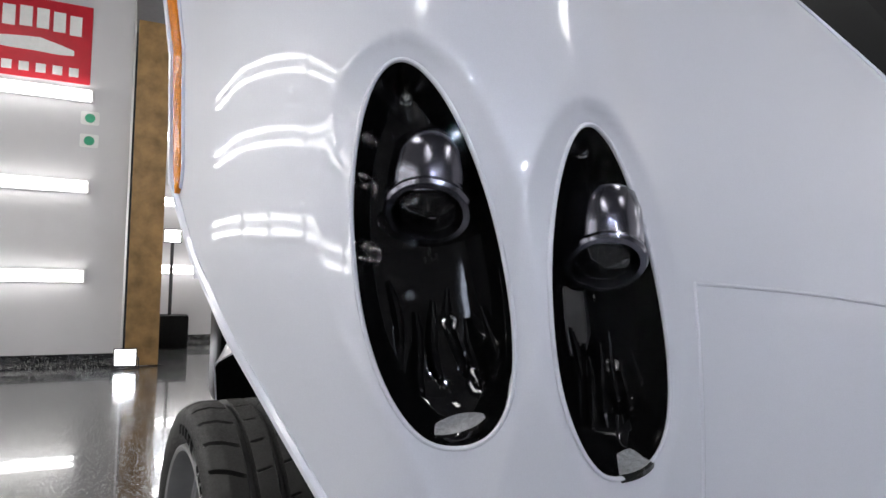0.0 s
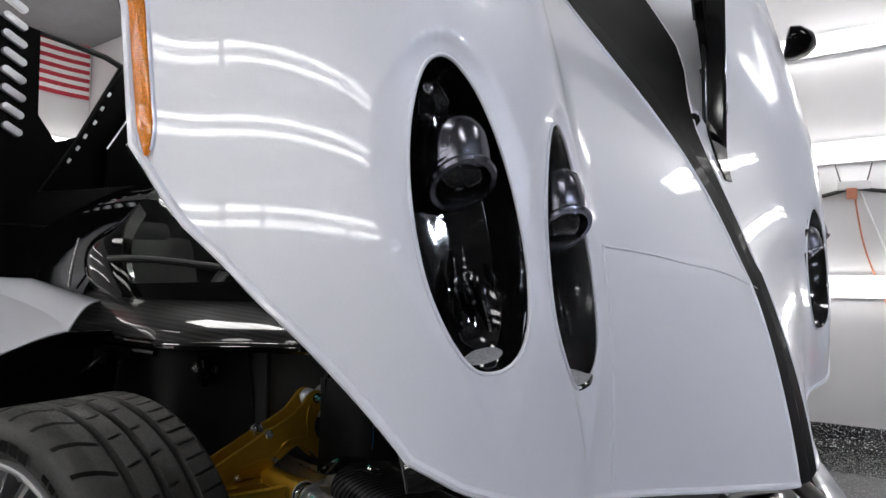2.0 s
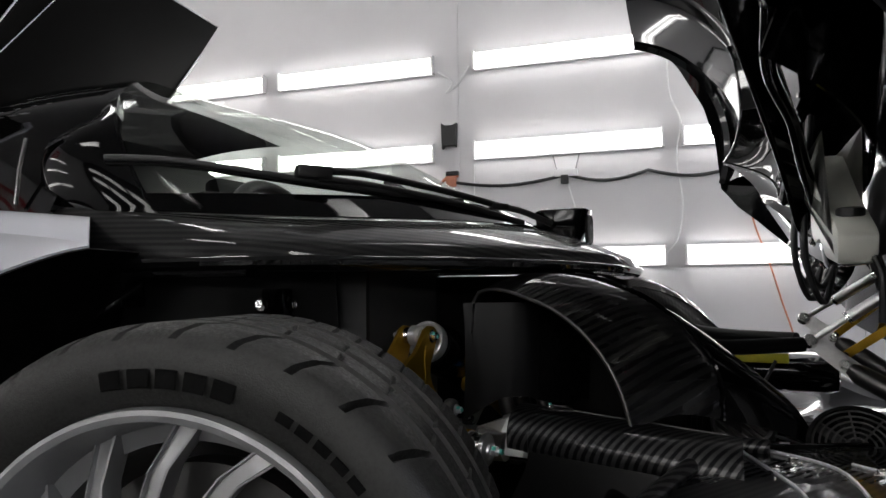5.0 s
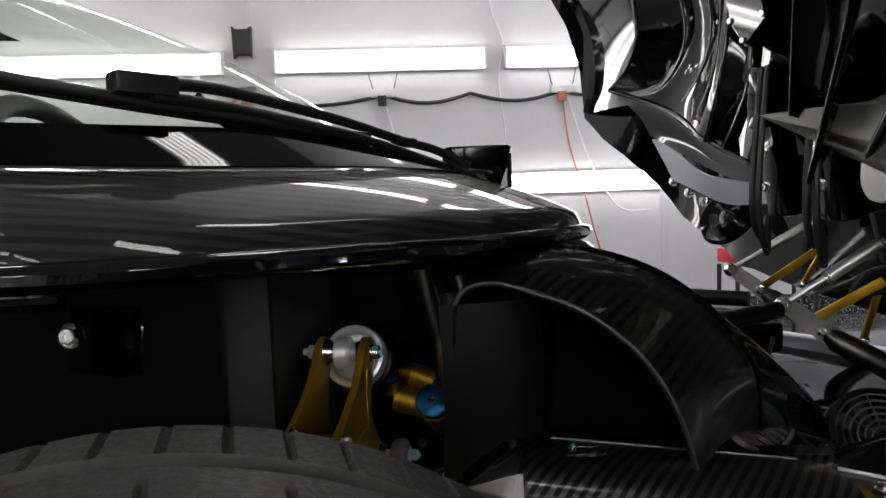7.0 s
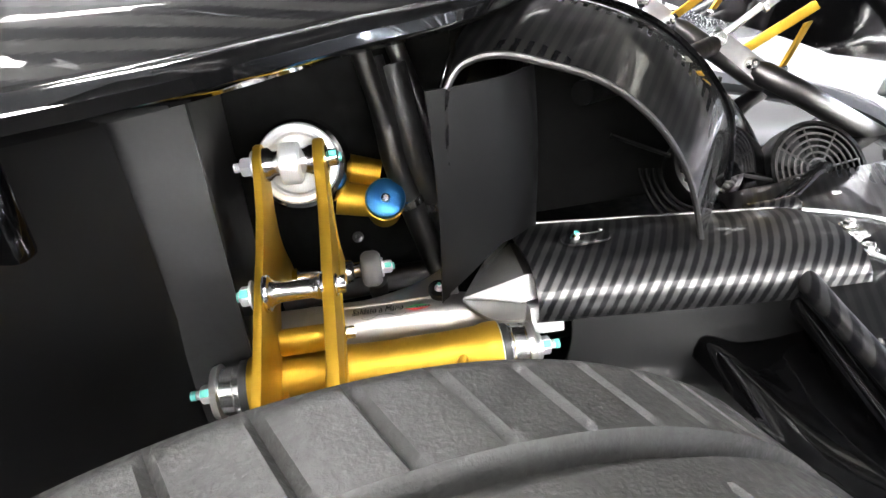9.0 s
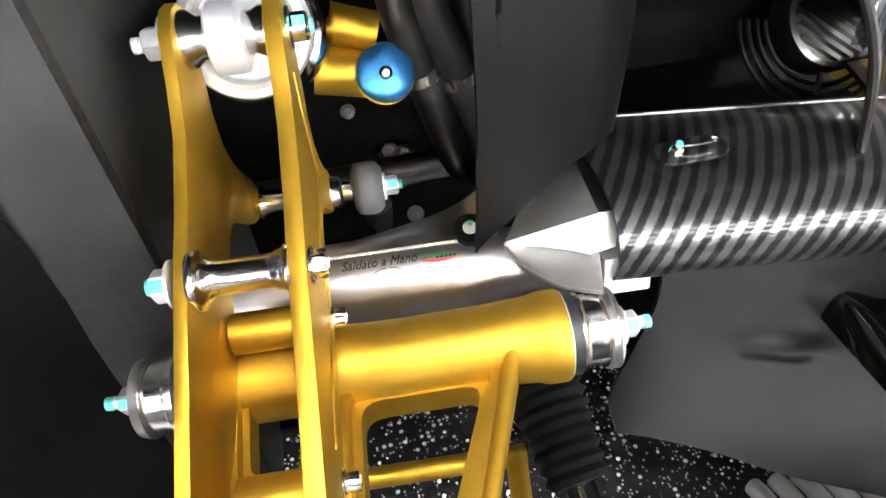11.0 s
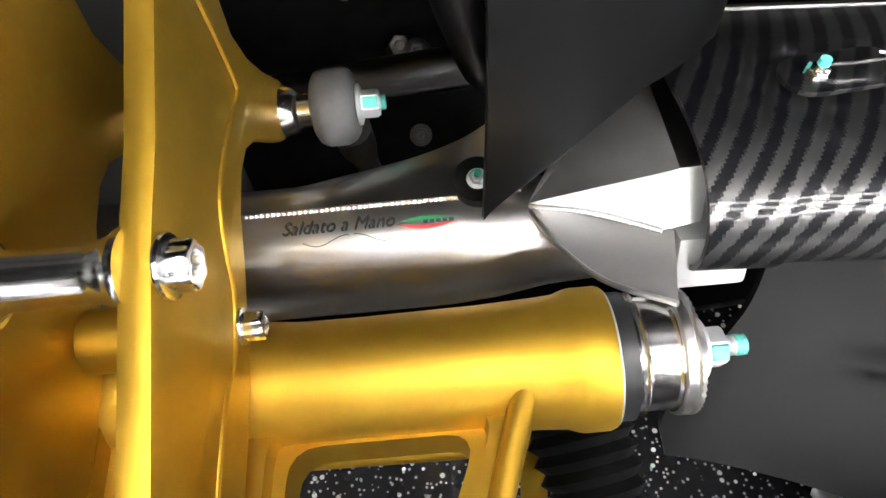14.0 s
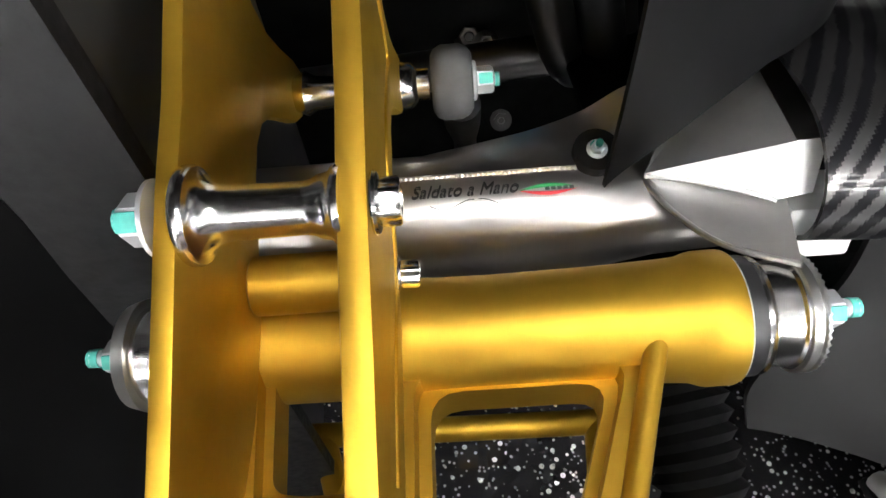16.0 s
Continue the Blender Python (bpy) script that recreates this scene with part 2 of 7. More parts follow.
def finish(bm, mat, name, smooth=40):
    me = bpy.data.meshes.new(name)
    bmesh.ops.recalc_face_normals(bm, faces=bm.faces)
    if smooth:
        lim = radians(smooth)
        for f in bm.faces:
            f.smooth = True
        for e in bm.edges:
            e.smooth = len(e.link_faces) == 2 and e.calc_face_angle(0) < lim
    bm.to_mesh(me)
    bm.free()
    me.materials.append(mat)
    return me


def part(name, bm, mat, parent=None, label="", m=CAR, smooth=40):
    """One mesh object, its shape given in the frame m, under parent."""
    bm.transform(m)
    ob = new(name, finish(bm, mat, name, smooth))
    if parent is not None:
        ob.parent = parent
        top = parent
        while top.parent is not None:
            top = top.parent
        inv = top.matrix_basis.inverted()
        ob.matrix_parent_inverse = inv if parent is top else Matrix.Identity(4)
        if parent is not top:
            ob.matrix_parent_inverse = Matrix.Identity(4)
    return tagged(ob, label)


def frame_on(axis):
    z = Vector(axis).normalized()
    x = z.orthogonal().normalized()
    return x, z.cross(x), z


def box(bm, c, size, rot=None, bevel=0.0):
    tmp = bmesh.new()
    bmesh.ops.create_cube(tmp, size=1.0)
    bmesh.ops.scale(tmp, vec=size, verts=tmp.verts)
    if bevel:
        bmesh.ops.bevel(tmp, geom=tmp.edges[:], offset=bevel, segments=2, affect="EDGES", profile=0.6)
    if rot is not None:
        tmp.transform(rot.to_4x4() if len(rot) == 3 else rot)
    bmesh.ops.translate(tmp, vec=c, verts=tmp.verts)
    merge(bm, tmp)
    return bm


def merge(bm, other):
    me = bpy.data.meshes.new("tmp")
    other.to_mesh(me)
    other.free()
    bm.from_mesh(me)
    bpy.data.meshes.remove(me)


def tube(bm, pts, r, seg=12, caps=True, closed=False):
    """A round bar along points; r is one radius or one for each point."""
    pts = [Vector(p) for p in pts]
    n = len(pts)
    rad = r if isinstance(r, (list, tuple)) else [r] * n
    rings = []
    ref = None
    for i, p in enumerate(pts):
        a = pts[(i - 1) % n] if closed or i > 0 else p
        b = pts[(i + 1) % n] if closed or i < n - 1 else p
        d = (b - a).normalized()
        if ref is None:
            ref = d.orthogonal().normalized()
        ref = (ref - d * ref.dot(d)).normalized()
        s = d.cross(ref)
        rings.append([bm.verts.new(p + rad[i] * (math.cos(t) * ref + math.sin(t) * s)) for t in (2 * math.pi * k / seg for k in range(seg))])
    for i in range(n if closed else n - 1):
        a, b = rings[i], rings[(i + 1) % n]
        for k in range(seg):
            bm.faces.new((a[k], a[(k + 1) % seg], b[(k + 1) % seg], b[k]))
    if caps and not closed:
        bm.faces.new(rings[0])
        bm.faces.new(rings[-1])
    return bm


def lathe(bm, prof, at, axis, seg=32, a0=0.0, a1=360.0, caps=True, ref=None):
    """Turns a profile of (along, radius) round an axis."""
    x, y, z = frame_on(axis)
    if ref is not None:
        x = (Vector(ref) - z * Vector(ref).dot(z)).normalized()
        y = z.cross(x)
    at = Vector(at)
    full = abs(a1 - a0) >= 359.9
    cnt = seg if full else seg + 1
    rings = []
    for k in range(cnt):
        t = radians(a0 + (a1 - a0) * k / seg)
        d = math.cos(t) * x + math.sin(t) * y
        rings.append([bm.verts.new(at + z * h + d * max(r, 1e-5)) for h, r in prof])
    for k in range(seg):
        a, b = rings[k], rings[(k + 1) % cnt]
        for i in range(len(prof) - 1):
            bm.faces.new((a[i], a[i + 1], b[i + 1], b[i]))
    if caps and full:
        for i in (0, -1):
            if prof[i][1] > 1e-4:
                bm.faces.new([r[i] for r in rings])
    return bm


def plate(bm, poly, thick, origin, ux, uy, bevel=0.0):
    """A plate from an outline in the plane of ux and uy, thick along their cross product, centred on origin."""
    tmp = bmesh.new()
    ux, uy = Vector(ux), Vector(uy)
    n = ux.cross(uy).normalized()
    o = Vector(origin)
    vs = [tmp.verts.new(o + ux * a + uy * b - n * thick / 2) for a, b in poly]
    f = tmp.faces.new(vs)
    r = bmesh.ops.extrude_face_region(tmp, geom=[f])
    bmesh.ops.translate(tmp, vec=n * thick, verts=[v for v in r["geom"] if isinstance(v, bmesh.types.BMVert)])
    if bevel:
        rim = [e for e in tmp.edges if abs((e.verts[0].co - e.verts[1].co).dot(n)) < thick * 0.5]
        bmesh.ops.bevel(tmp, geom=rim, offset=bevel, segments=2, affect="EDGES", profile=0.6)
    merge(bm, tmp)
    return bm


def sheet(bm, fn, nu, nv, thick=0.0, flip=False):
    """A surface fn(u, v), u and v from 0 to 1, with a thickness behind it."""
    g = [[bm.verts.new(fn(i / nu, j / nv)) for j in range(nv + 1)] for i in range(nu + 1)]
    for i in range(nu):
        for j in range(nv):
            bm.faces.new((g[i][j], g[i + 1][j], g[i + 1][j + 1], g[i][j + 1]))
    if thick:
        bmesh.ops.recalc_face_normals(bm, faces=bm.faces)
        bmesh.ops.solidify(bm, geom=bm.faces[:], thickness=thick)
    return bm


def spline(pts, t):
    """A smooth curve through points, t from 0 to 1."""
    n = len(pts) - 1
    f = min(max(t, 0), 1) * n
    i = min(int(f), n - 1)
    f -= i
    p0, p1, p2, p3 = (Vector(pts[min(max(k, 0), n)]) for k in (i - 1, i, i + 1, i + 2))
    return 0.5 * (2 * p1 + (p2 - p0) * f + (2 * p0 - 5 * p1 + 4 * p2 - p3) * f * f + (3 * p1 - p0 - 3 * p2 + p3) * f**3)


def curve(pts, n):
    return [spline(pts, k / n) for k in range(n + 1)]


def rounded(w, h, r, n=5):
    """The outline of a rounded rectangle round the origin."""
    out = []
    for cx, cy, a in ((w / 2 - r, h / 2 - r, 0), (-w / 2 + r, h / 2 - r, 90), (-w / 2 + r, -h / 2 + r, 180), (w / 2 - r, -h / 2 + r, 270)):
        for k in range(n + 1):
            t = radians(a + 90 * k / n)
            out.append((cx + r * math.cos(t), cy + r * math.sin(t)))
    return out


def soft_outline(pts, r, n=4):
    """Rounds the corners of an outline."""
    out = []
    m = len(pts)
    for i in range(m):
        a, b, c = Vector(pts[i - 1]), Vector(pts[i]), Vector(pts[(i + 1) % m])
        p, q = b + (a - b).normalized() * r, b + (c - b).normalized() * r
        for k in range(n + 1):
            t = k / n
            out.append(tuple(p * (1 - t) ** 2 + b * 2 * t * (1 - t) + q * t * t))
    return out


def bolt(parent, at, axis, r, mat=None, name="bolt", shank=0.0, mark=False, seg=6, length=None, m=CAR):
    """A flanged bolt head: washer, head with recess and, where it has one, a threaded end with paint."""
    mat = mat or M_STEEL
    h = length or r * 0.9
    bm = bmesh.new()
    lathe(bm, [(0, r * 1.45), (r * 0.18, r * 1.45), (r * 0.28, r * 1.25), (r * 0.28, 0.0)], at, axis, 24)
    lathe(bm, [(r * 0.2, r), (r * 0.2 + h * 0.85, r), (r * 0.2 + h, r * 0.85), (r * 0.2 + h, r * 0.5), (r * 0.2 + h * 0.5, r * 0.42), (r * 0.2 + h * 0.5, 0.0)], at, axis, seg)
    if shank:
        lathe(bm, [(0, r * 0.5)] + [(r + h * 0.2 + shank * k / 8, r * (0.5 if k % 2 else 0.44)) for k in range(9)] + [(r + h * 0.2 + shank, 0.0)], at, axis, 14)
    ob = part(name, bm, mat, parent, m=m)
    if mark:
        z = Vector(axis).normalized()
        b2 = bmesh.new()
        x, y, _ = frame_on(axis)
        box(b2, Vector(at) + z * (r * 0.2 + h * 0.55) + y * r * 0.92, (r * 0.75, r * 0.25, h * 0.75), Matrix((x, y, z)).transposed(), r * 0.06)
        if shank:
            lathe(b2, [(r + h * 0.2 + shank * 0.55, r * 0.53), (r + h * 0.2 + shank * 1.02, r * 0.5), (r + h * 0.2 + shank * 1.02, 0.0)], at, axis, 10)
        part("paint_mark", b2, M_TEAL, ob, "teal torque paint mark", m)
    return ob



def lobed_bolt(parent, at, axis, r, name="bolt", length=None, m=CAR):
    """A flanged bolt whose head has six lobes and a dished top."""
    h = length or r
    at = Vector(at)
    x, y, z = frame_on(axis)
    bm = bmesh.new()
    lathe(bm, [(0, r * 1.36), (r * 0.10, r * 1.40), (r * 0.24, r * 1.34), (r * 0.36, r * 1.05), (r * 0.36, 0.0)], at, axis, 32)
    rows = []
    for d, f in ((r * 0.3, 1.0), (r * 0.3 + h * 0.86, 1.0), (r * 0.3 + h, 0.9), (r * 0.3 + h, 0.66), (r * 0.3 + h * 0.55, 0.56), (r * 0.3 + h * 0.55, 0.05)):
        ring = []
        for k in range(48):
            t = 2 * math.pi * k / 48
            q = r * f * (1 + (0.085 * math.cos(6 * t) if f > 0.1 else 0))
            ring.append(bm.verts.new(at + z * d + q * (math.cos(t) * x + math.sin(t) * y)))
        rows.append(ring)
    for a, b in zip(rows, rows[1:]):
        for k in range(48):
            bm.faces.new((a[k], a[(k + 1) % 48], b[(k + 1) % 48], b[k]))
    bm.faces.new(rows[-1])
    return part(name, bm, M_STEEL, parent, m=m)

# ---------------- the room ----------------
FAR_Y, NEAR_Y, REAR_X, PART_X, FRONT_X, TOP = 3.64, -5.0, -7.2, -5.5, 5.2, 3.95


def slab(name, lo, hi, mat, label, category):
    bm = bmesh.new()
    box(bm, [(a + b) / 2 for a, b in zip(lo, hi)], [b - a for a, b in zip(lo, hi)])
    ob = part(name, bm, mat, None, label, ROOM, 0)
    return tagged(ob, "", category, "", "structure")


slab("floor", (REAR_X - 0.2, NEAR_Y - 0.2, -0.1), (FRONT_X + 0.2, FAR_Y + 0.2, 0), M_FLOOR, "dark glossy epoxy floor with white flakes", "floor")
slab("ceiling", (REAR_X - 0.2, NEAR_Y - 0.2, TOP), (FRONT_X + 0.2, FAR_Y + 0.2, TOP + 0.1), M_CEIL, "plain dark grey garage ceiling", "ceiling")
slab("wall_far", (REAR_X - 0.2, FAR_Y, 0), (FRONT_X + 0.2, FAR_Y + 0.15, TOP), M_WALL, "light grey painted garage wall", "wall")
# near and front walls are out of view, darkened to limit reflected light
slab("wall_near", (REAR_X - 0.2, NEAR_Y - 0.15, 0), (FRONT_X + 0.2, NEAR_Y, TOP), M_DIM, "unseen garage wall, toned dark to hold back reflections", "wall")
slab("wall_front", (FRONT_X, NEAR_Y, 0), (FRONT_X + 0.15, FAR_Y, TOP), M_DIM, "unseen garage wall, toned dark to hold back reflections", "wall")
slab("wall_rear", (REAR_X - 0.15, -0.1, 0), (REAR_X, FAR_Y, TOP), M_WALL, "light grey painted rear wall", "wall")
slab("wall_partition", (REAR_X - 0.15, NEAR_Y, 0), (PART_X, -0.22, TOP), M_WALL, "light grey painted wall corner", "wall")


def cove(name, a, b, n):
    bm = bmesh.new()
    a, b, n = Vector(a), Vector(b), Vector(n)
    up = Vector((0, 0, 1))
    prof = [(0.003, 0.13), (0.012, 0.13), (0.014, 0.05), (0.05, 0.012), (0.05, 0.001), (0.003, 0.001)]
    rows = [[bm.verts.new(p + n * d + up * h) for d, h in prof] for p in (a, b)]
    for k in range(len(prof)):
        j = (k + 1) % len(prof)
        bm.faces.new((rows[0][k], rows[0][j], rows[1][j], rows[1][k]))
    bm.faces.new(rows[0])
    bm.faces.new(rows[1])
    tagged(part(name, bm, M_COVE, None, "dark flaked epoxy cove base", ROOM), "", "baseboard", "", "structure")


cove("baseboard_far", (REAR_X, FAR_Y, 0), (FRONT_X, FAR_Y, 0), (0, -1, 0))
cove("baseboard_partition", (PART_X, NEAR_Y, 0), (PART_X, -0.22, 0), (1, 0, 0))
cove("baseboard_rear", (REAR_X, -0.1, 0), (REAR_X, FAR_Y, 0), (1, 0, 0))

# panel joints of the far wall: thin upright cover strips
for k, x in enumerate((-3.05, -0.6, 1.84)):
    bm = bmesh.new()
    box(bm, (x, FAR_Y - 0.004, TOP / 2), (0.045, 0.01, TOP - 0.02), None, 0.002)
    tagged(part("trim_%d" % (k + 1), bm, M_WALL, None, "painted upright joint strip on the wall", ROOM), "", "trim", "", "structure")


def wall_lamp():
    """A four-foot strip lamp: enamelled tray, two tubes, end caps and lamp holders. It faces -y."""
    ob = thing("strip_lamp", (0, 0, 0), "white twin tube strip lamp on the wall, lit", "strip lamp", "strip lamps on the walls", ROOM)
    bm = bmesh.new()
    box(bm, (0, -0.012, 0.012), (1.215, 0.022, 0.126), None, 0.004)
    part("housing", bm, M_HOUSING, ob, "", ROOM)
    for s in (-1, 1):
        bm = bmesh.new()
        box(bm, (s * 0.606, -0.04, 0.012), (0.014, 0.045, 0.128), None, 0.004)
        part("end_cap", bm, M_HOUSING, ob, "", ROOM)
        bm = bmesh.new()
        tube(bm, [(-0.59, -0.045, 0.012 + s * 0.033), (0.59, -0.045, 0.012 + s * 0.033)], 0.0125, 8)
        part("tube", bm, M_TUBE, ob, "lit fluorescent tube", ROOM)
    return ob


lamp0 = wall_lamp()
ROWS = (2.235, 1.615, 0.872)
first = True


def toned(mat):
    """The two tubes of the lamp with light of another tone."""
    made = []
    for o in lamp0.children:
        if o.name.startswith("tube"):
            me = o.data.copy()
            me.materials[0] = mat
            made.append(me)
    return made


cool_fill, dim_tube = toned(M_COOL), toned(M_FAINT)


def put_lamp(m, tone=None):
    global first
    if first:
        lamp0.matrix_basis = m
        first = False
        return
    ob = copy_thing(lamp0, m)
    if tone:
        for o, me in zip([o for o in ob.children if o.name.startswith("tube")], tone):
            o.data = me


for z in ROWS:
    for x in (0.145, 1.475, -1.36, -2.70, -4.03, -5.36, -6.5):
        put_lamp(pose(x, FAR_Y, z))
    for x in (-4.4, -3.05, -1.7, -0.35, 1.0, 2.35, 3.7):
        put_lamp(pose(x, NEAR_Y, z * 1.24 + 0.32, 0, 0, 180) @ Matrix.Diagonal((1, 1, 2.3, 1)), dim_tube)
    # unseen lamps added on the front wall for cool fill light
    for y in (-3.3,):
        put_lamp(pose(FRONT_X, y, z, 0, 0, -90), cool_fill)
for z in (2.6, 1.72, 0.86):
    for y in (-1.16, -2.5):
        put_lamp(pose(PART_X, y, z, 0, 0, 90))
for z in (2.62, 1.79, 0.94):
    for y in (0.55, 1.85, 3.0):
        put_lamp(pose(REAR_X, y, z, 0, 0, 90))


def bay_lamp(x, y, turn):
    ob = thing("bay_lamp", (x, y, TOP), "white ceiling bay lamp with six lit tubes", "ceiling lamp", "bay lamps under the ceiling", ROOM)
    m = pose(x, y, TOP, 0, 0, turn)
    bm = bmesh.new()
    box(bm, (0, 0, -0.12), (1.24, 0.56, 0.05), None, 0.01)
    for sx in (-0.5, 0.5):
        box(bm, (sx, 0, -0.05), (0.03, 0.3, 0.09), None, 0.004)
    part("housing", bm, M_HOUSING, ob, "", m)
    for k in range(6):
        bm = bmesh.new()
        tube(bm, [(-0.59, -0.21 + 0.084 * k, -0.17), (0.59, -0.21 + 0.084 * k, -0.17)], 0.016, 8)
        part("tube", bm, M_BAY, ob, "lit fluorescent tube", m)


for x, y in ((-2.6, -1.4), (-2.6, 1.9), (0.6, -1.4), (0.6, 1.9), (3.4, -1.4), (3.4, 1.9)):
    bay_lamp(x, y, 0)

# sign, switch plates, corner board, flag and print on the rear walls


def lettered_sign():
    at = (PART_X, -1.06, 3.1)
    ob = thing("wall_sign", at, "red metal wall sign with white lettering bars and a car shape", "sign", m=ROOM)
    bm = bmesh.new()
    box(bm, (PART_X + 0.006, -1.06, 3.1), (0.008, 0.95, 0.76), None, 0.003)
    part("panel", bm, M_RED, ob, "", ROOM)
    for k in range(6):
        bm = bmesh.new()
        box(bm, (PART_X + 0.012, -1.40 + 0.135 * k, 3.30 - 0.03 * abs(k - 2.5) / 2.5), (0.004, 0.10, 0.19), None, 0.001)
        part("lettering_bar", bm, M_WHITE, ob, "", ROOM)
        bm = bmesh.new()
        box(bm, (PART_X + 0.012, -1.40 + 0.135 * k, 2.82), (0.004, 0.08, 0.085), None, 0.001)
        part("lettering_bar", bm, M_WHITE, ob, "", ROOM)
    bm = bmesh.new()
    car_side = [(-0.33, -0.05), (-0.30, 0.04), (-0.12, 0.06), (0.05, 0.07), (0.2, 0.03), (0.33, -0.01), (0.33, -0.06), (0.2, -0.07), (0.0, -0.06), (-0.2, -0.06)]
    plate(bm, car_side, 0.004, (PART_X + 0.012, -1.06, 3.04), (0, 1, 0), (0, 0, 1))
    part("car_shape", bm, M_WHITE, ob, "white car silhouette", ROOM, 0)


lettered_sign()
for z in (2.40, 2.18):
    ob = thing("wall_label", (PART_X, -0.57, z), "white wall label with a green round emblem", "label", "labels on the wall", ROOM)
    bm = bmesh.new()
    plate(bm, rounded(0.16, 0.13, 0.02), 0.004, (PART_X + 0.004, -0.57, z), (0, 1, 0), (0, 0, 1))
    part("card", bm, M_WHITE, ob, "", ROOM, 0)
    bm = bmesh.new()
    lathe(bm, [(0, 0.045), (0.003, 0.045), (0.003, 0.0)], (PART_X + 0.007, -0.57, z), (1, 0, 0), 20)
    part("emblem", bm, M_GREEN, ob, "", ROOM)

ob = thing("timber_post", (PART_X + 0.1, -0.02, 0), "rough pine post standing at the wall corner", "post", m=ROOM)
bm = bmesh.new()
box(bm, (PART_X + 0.02, -0.03, 1.72), (0.1, 0.30, 3.42), None, 0.008)
part("timber", bm, M_WOOD, ob, "", ROOM)

ob = thing("striped_flag", (REAR_X, 3.4, 3.2), "red and white striped flag hung on the wall", "flag", m=ROOM)
for k in range(13):
    bm = bmesh.new()

    def strip(u, v, k=k):
        y = 2.5 + 1.11 * u
        return Vector((REAR_X + 0.02 + 0.012 * math.sin(y * 9), y, 3.95 - 0.055 * (k + v)))

    sheet(bm, strip, 24, 1, 0.002)
    part("stripe", bm, M_REDCLOTH if k % 2 == 0 else M_WHITE, ob, "", ROOM)

ob = thing("wall_print", (REAR_X, 0.55, 3.4), "dark coloured print with a red racing car", "picture", m=ROOM)
bm = bmesh.new()
box(bm, (REAR_X + 0.012, 0.48, 3.45), (0.02, 0.62, 0.78), None, 0.004)
part("panel", bm, M_LIME, ob, "", ROOM)
bm = bmesh.new()
plate(bm, [(-0.2, -0.05), (-0.16, 0.06), (0.05, 0.1), (0.22, 0.03), (0.24, -0.05)], 0.004, (REAR_X + 0.026, 0.52, 3.42), (0, 1, 0), (0, 0, 1))
part("car_shape", bm, M_RED, ob, "red car shape", ROOM, 0)
bm = bmesh.new()
plate(bm, rounded(0.12, 0.15, 0.05), 0.004, (REAR_X + 0.026, 0.3, 3.7), (0, 1, 0), (0, 0, 1))
part("emblem", bm, M_YELLOW, ob, "yellow emblem", ROOM, 0)


def flood(x, y, z, s, target, label, led=None):
    """A square work lamp on a bracket, its face towards target."""
    ob = thing("flood_lamp", (x, y, z), label, "work lamp", "", ROOM)
    d = (Vector(target) - Vector((x, y, z))).normalized()
    m = Matrix.Translation((x, y, z)) @ d.to_track_quat("-Y", "Z").to_matrix().to_4x4()
    bm = bmesh.new()
    box(bm, (0, 0.02, 0), (s, 0.04, s * 0.85), None, 0.006)
    for k in range(5):
        box(bm, (0, 0.048, (k - 2) * s * 0.15), (s * 0.8, 0.02, 0.006))
    part("housing", bm, M_DARK, ob, "", m)
    bm = bmesh.new()
    box(bm, (0, -0.002, 0), (s * 0.86, 0.004, s * 0.7))
    part("led_panel", bm, led or M_FLOOD, ob, "lit white panel", m)
    return ob


fl = flood(-5.2, -0.17, 0.12, 0.2, (0, -0.4, 0.5), "lit square work lamp standing on the floor")
bm = bmesh.new()
tube(bm, [(-5.2, -0.28, 0.12), (-5.2, -0.29, 0.015), (-5.2, -0.05, 0.015), (-5.2, -0.06, 0.12)], 0.01, 8)
part("stand", bm, M_DARK, fl, "", ROOM)
fl = flood(-6.9, 0.28, 1.36, 0.2, (0, 0.1, 1.0), "lit work lamp on a tall black stand")
bm = bmesh.new()
tube(bm, [(-6.93, 0.28, 0.25), (-6.93, 0.28, 1.32)], 0.02, 8)
part("pole", bm, M_DARK, fl, "", ROOM)
bm = bmesh.new()
box(bm, (-6.93, 0.28, 0.2), (0.3, 0.42, 0.4), None, 0.02)
part("base_box", bm, M_MATT, fl, "", ROOM)

for x, y, z in ((FRONT_X - 0.05, -1.1, 2.9), (FRONT_X - 0.05, 0.1, 2.5), (FRONT_X - 0.05, 0.9, 1.7)):
    flood(x, y, z, 0.13, (0.9, 0.4, 1.0), "lit cool white work lamp fixed to the wall", M_LED)

# cable, outlets and clutter on the far wall
ob = thing("wall_cable", (-0.6, FAR_Y, 1.43), "black power cable hung along the wall", "cable", m=ROOM)
bm = bmesh.new()
pts = []
for x0, x1 in ((-0.66, 0.15), (0.15, 0.66), (0.66, 1.2), (1.2, 1.95), (1.95, 2.7)):
    for k in range(8):
        u = k / 8
        pts.append((x0 + (x1 - x0) * u, FAR_Y - 0.02, 1.425 - 0.05 * math.sin(math.pi * u)))
tube(bm, pts, 0.011, 8)
part("cord", bm, M_DARK, ob, "", ROOM)


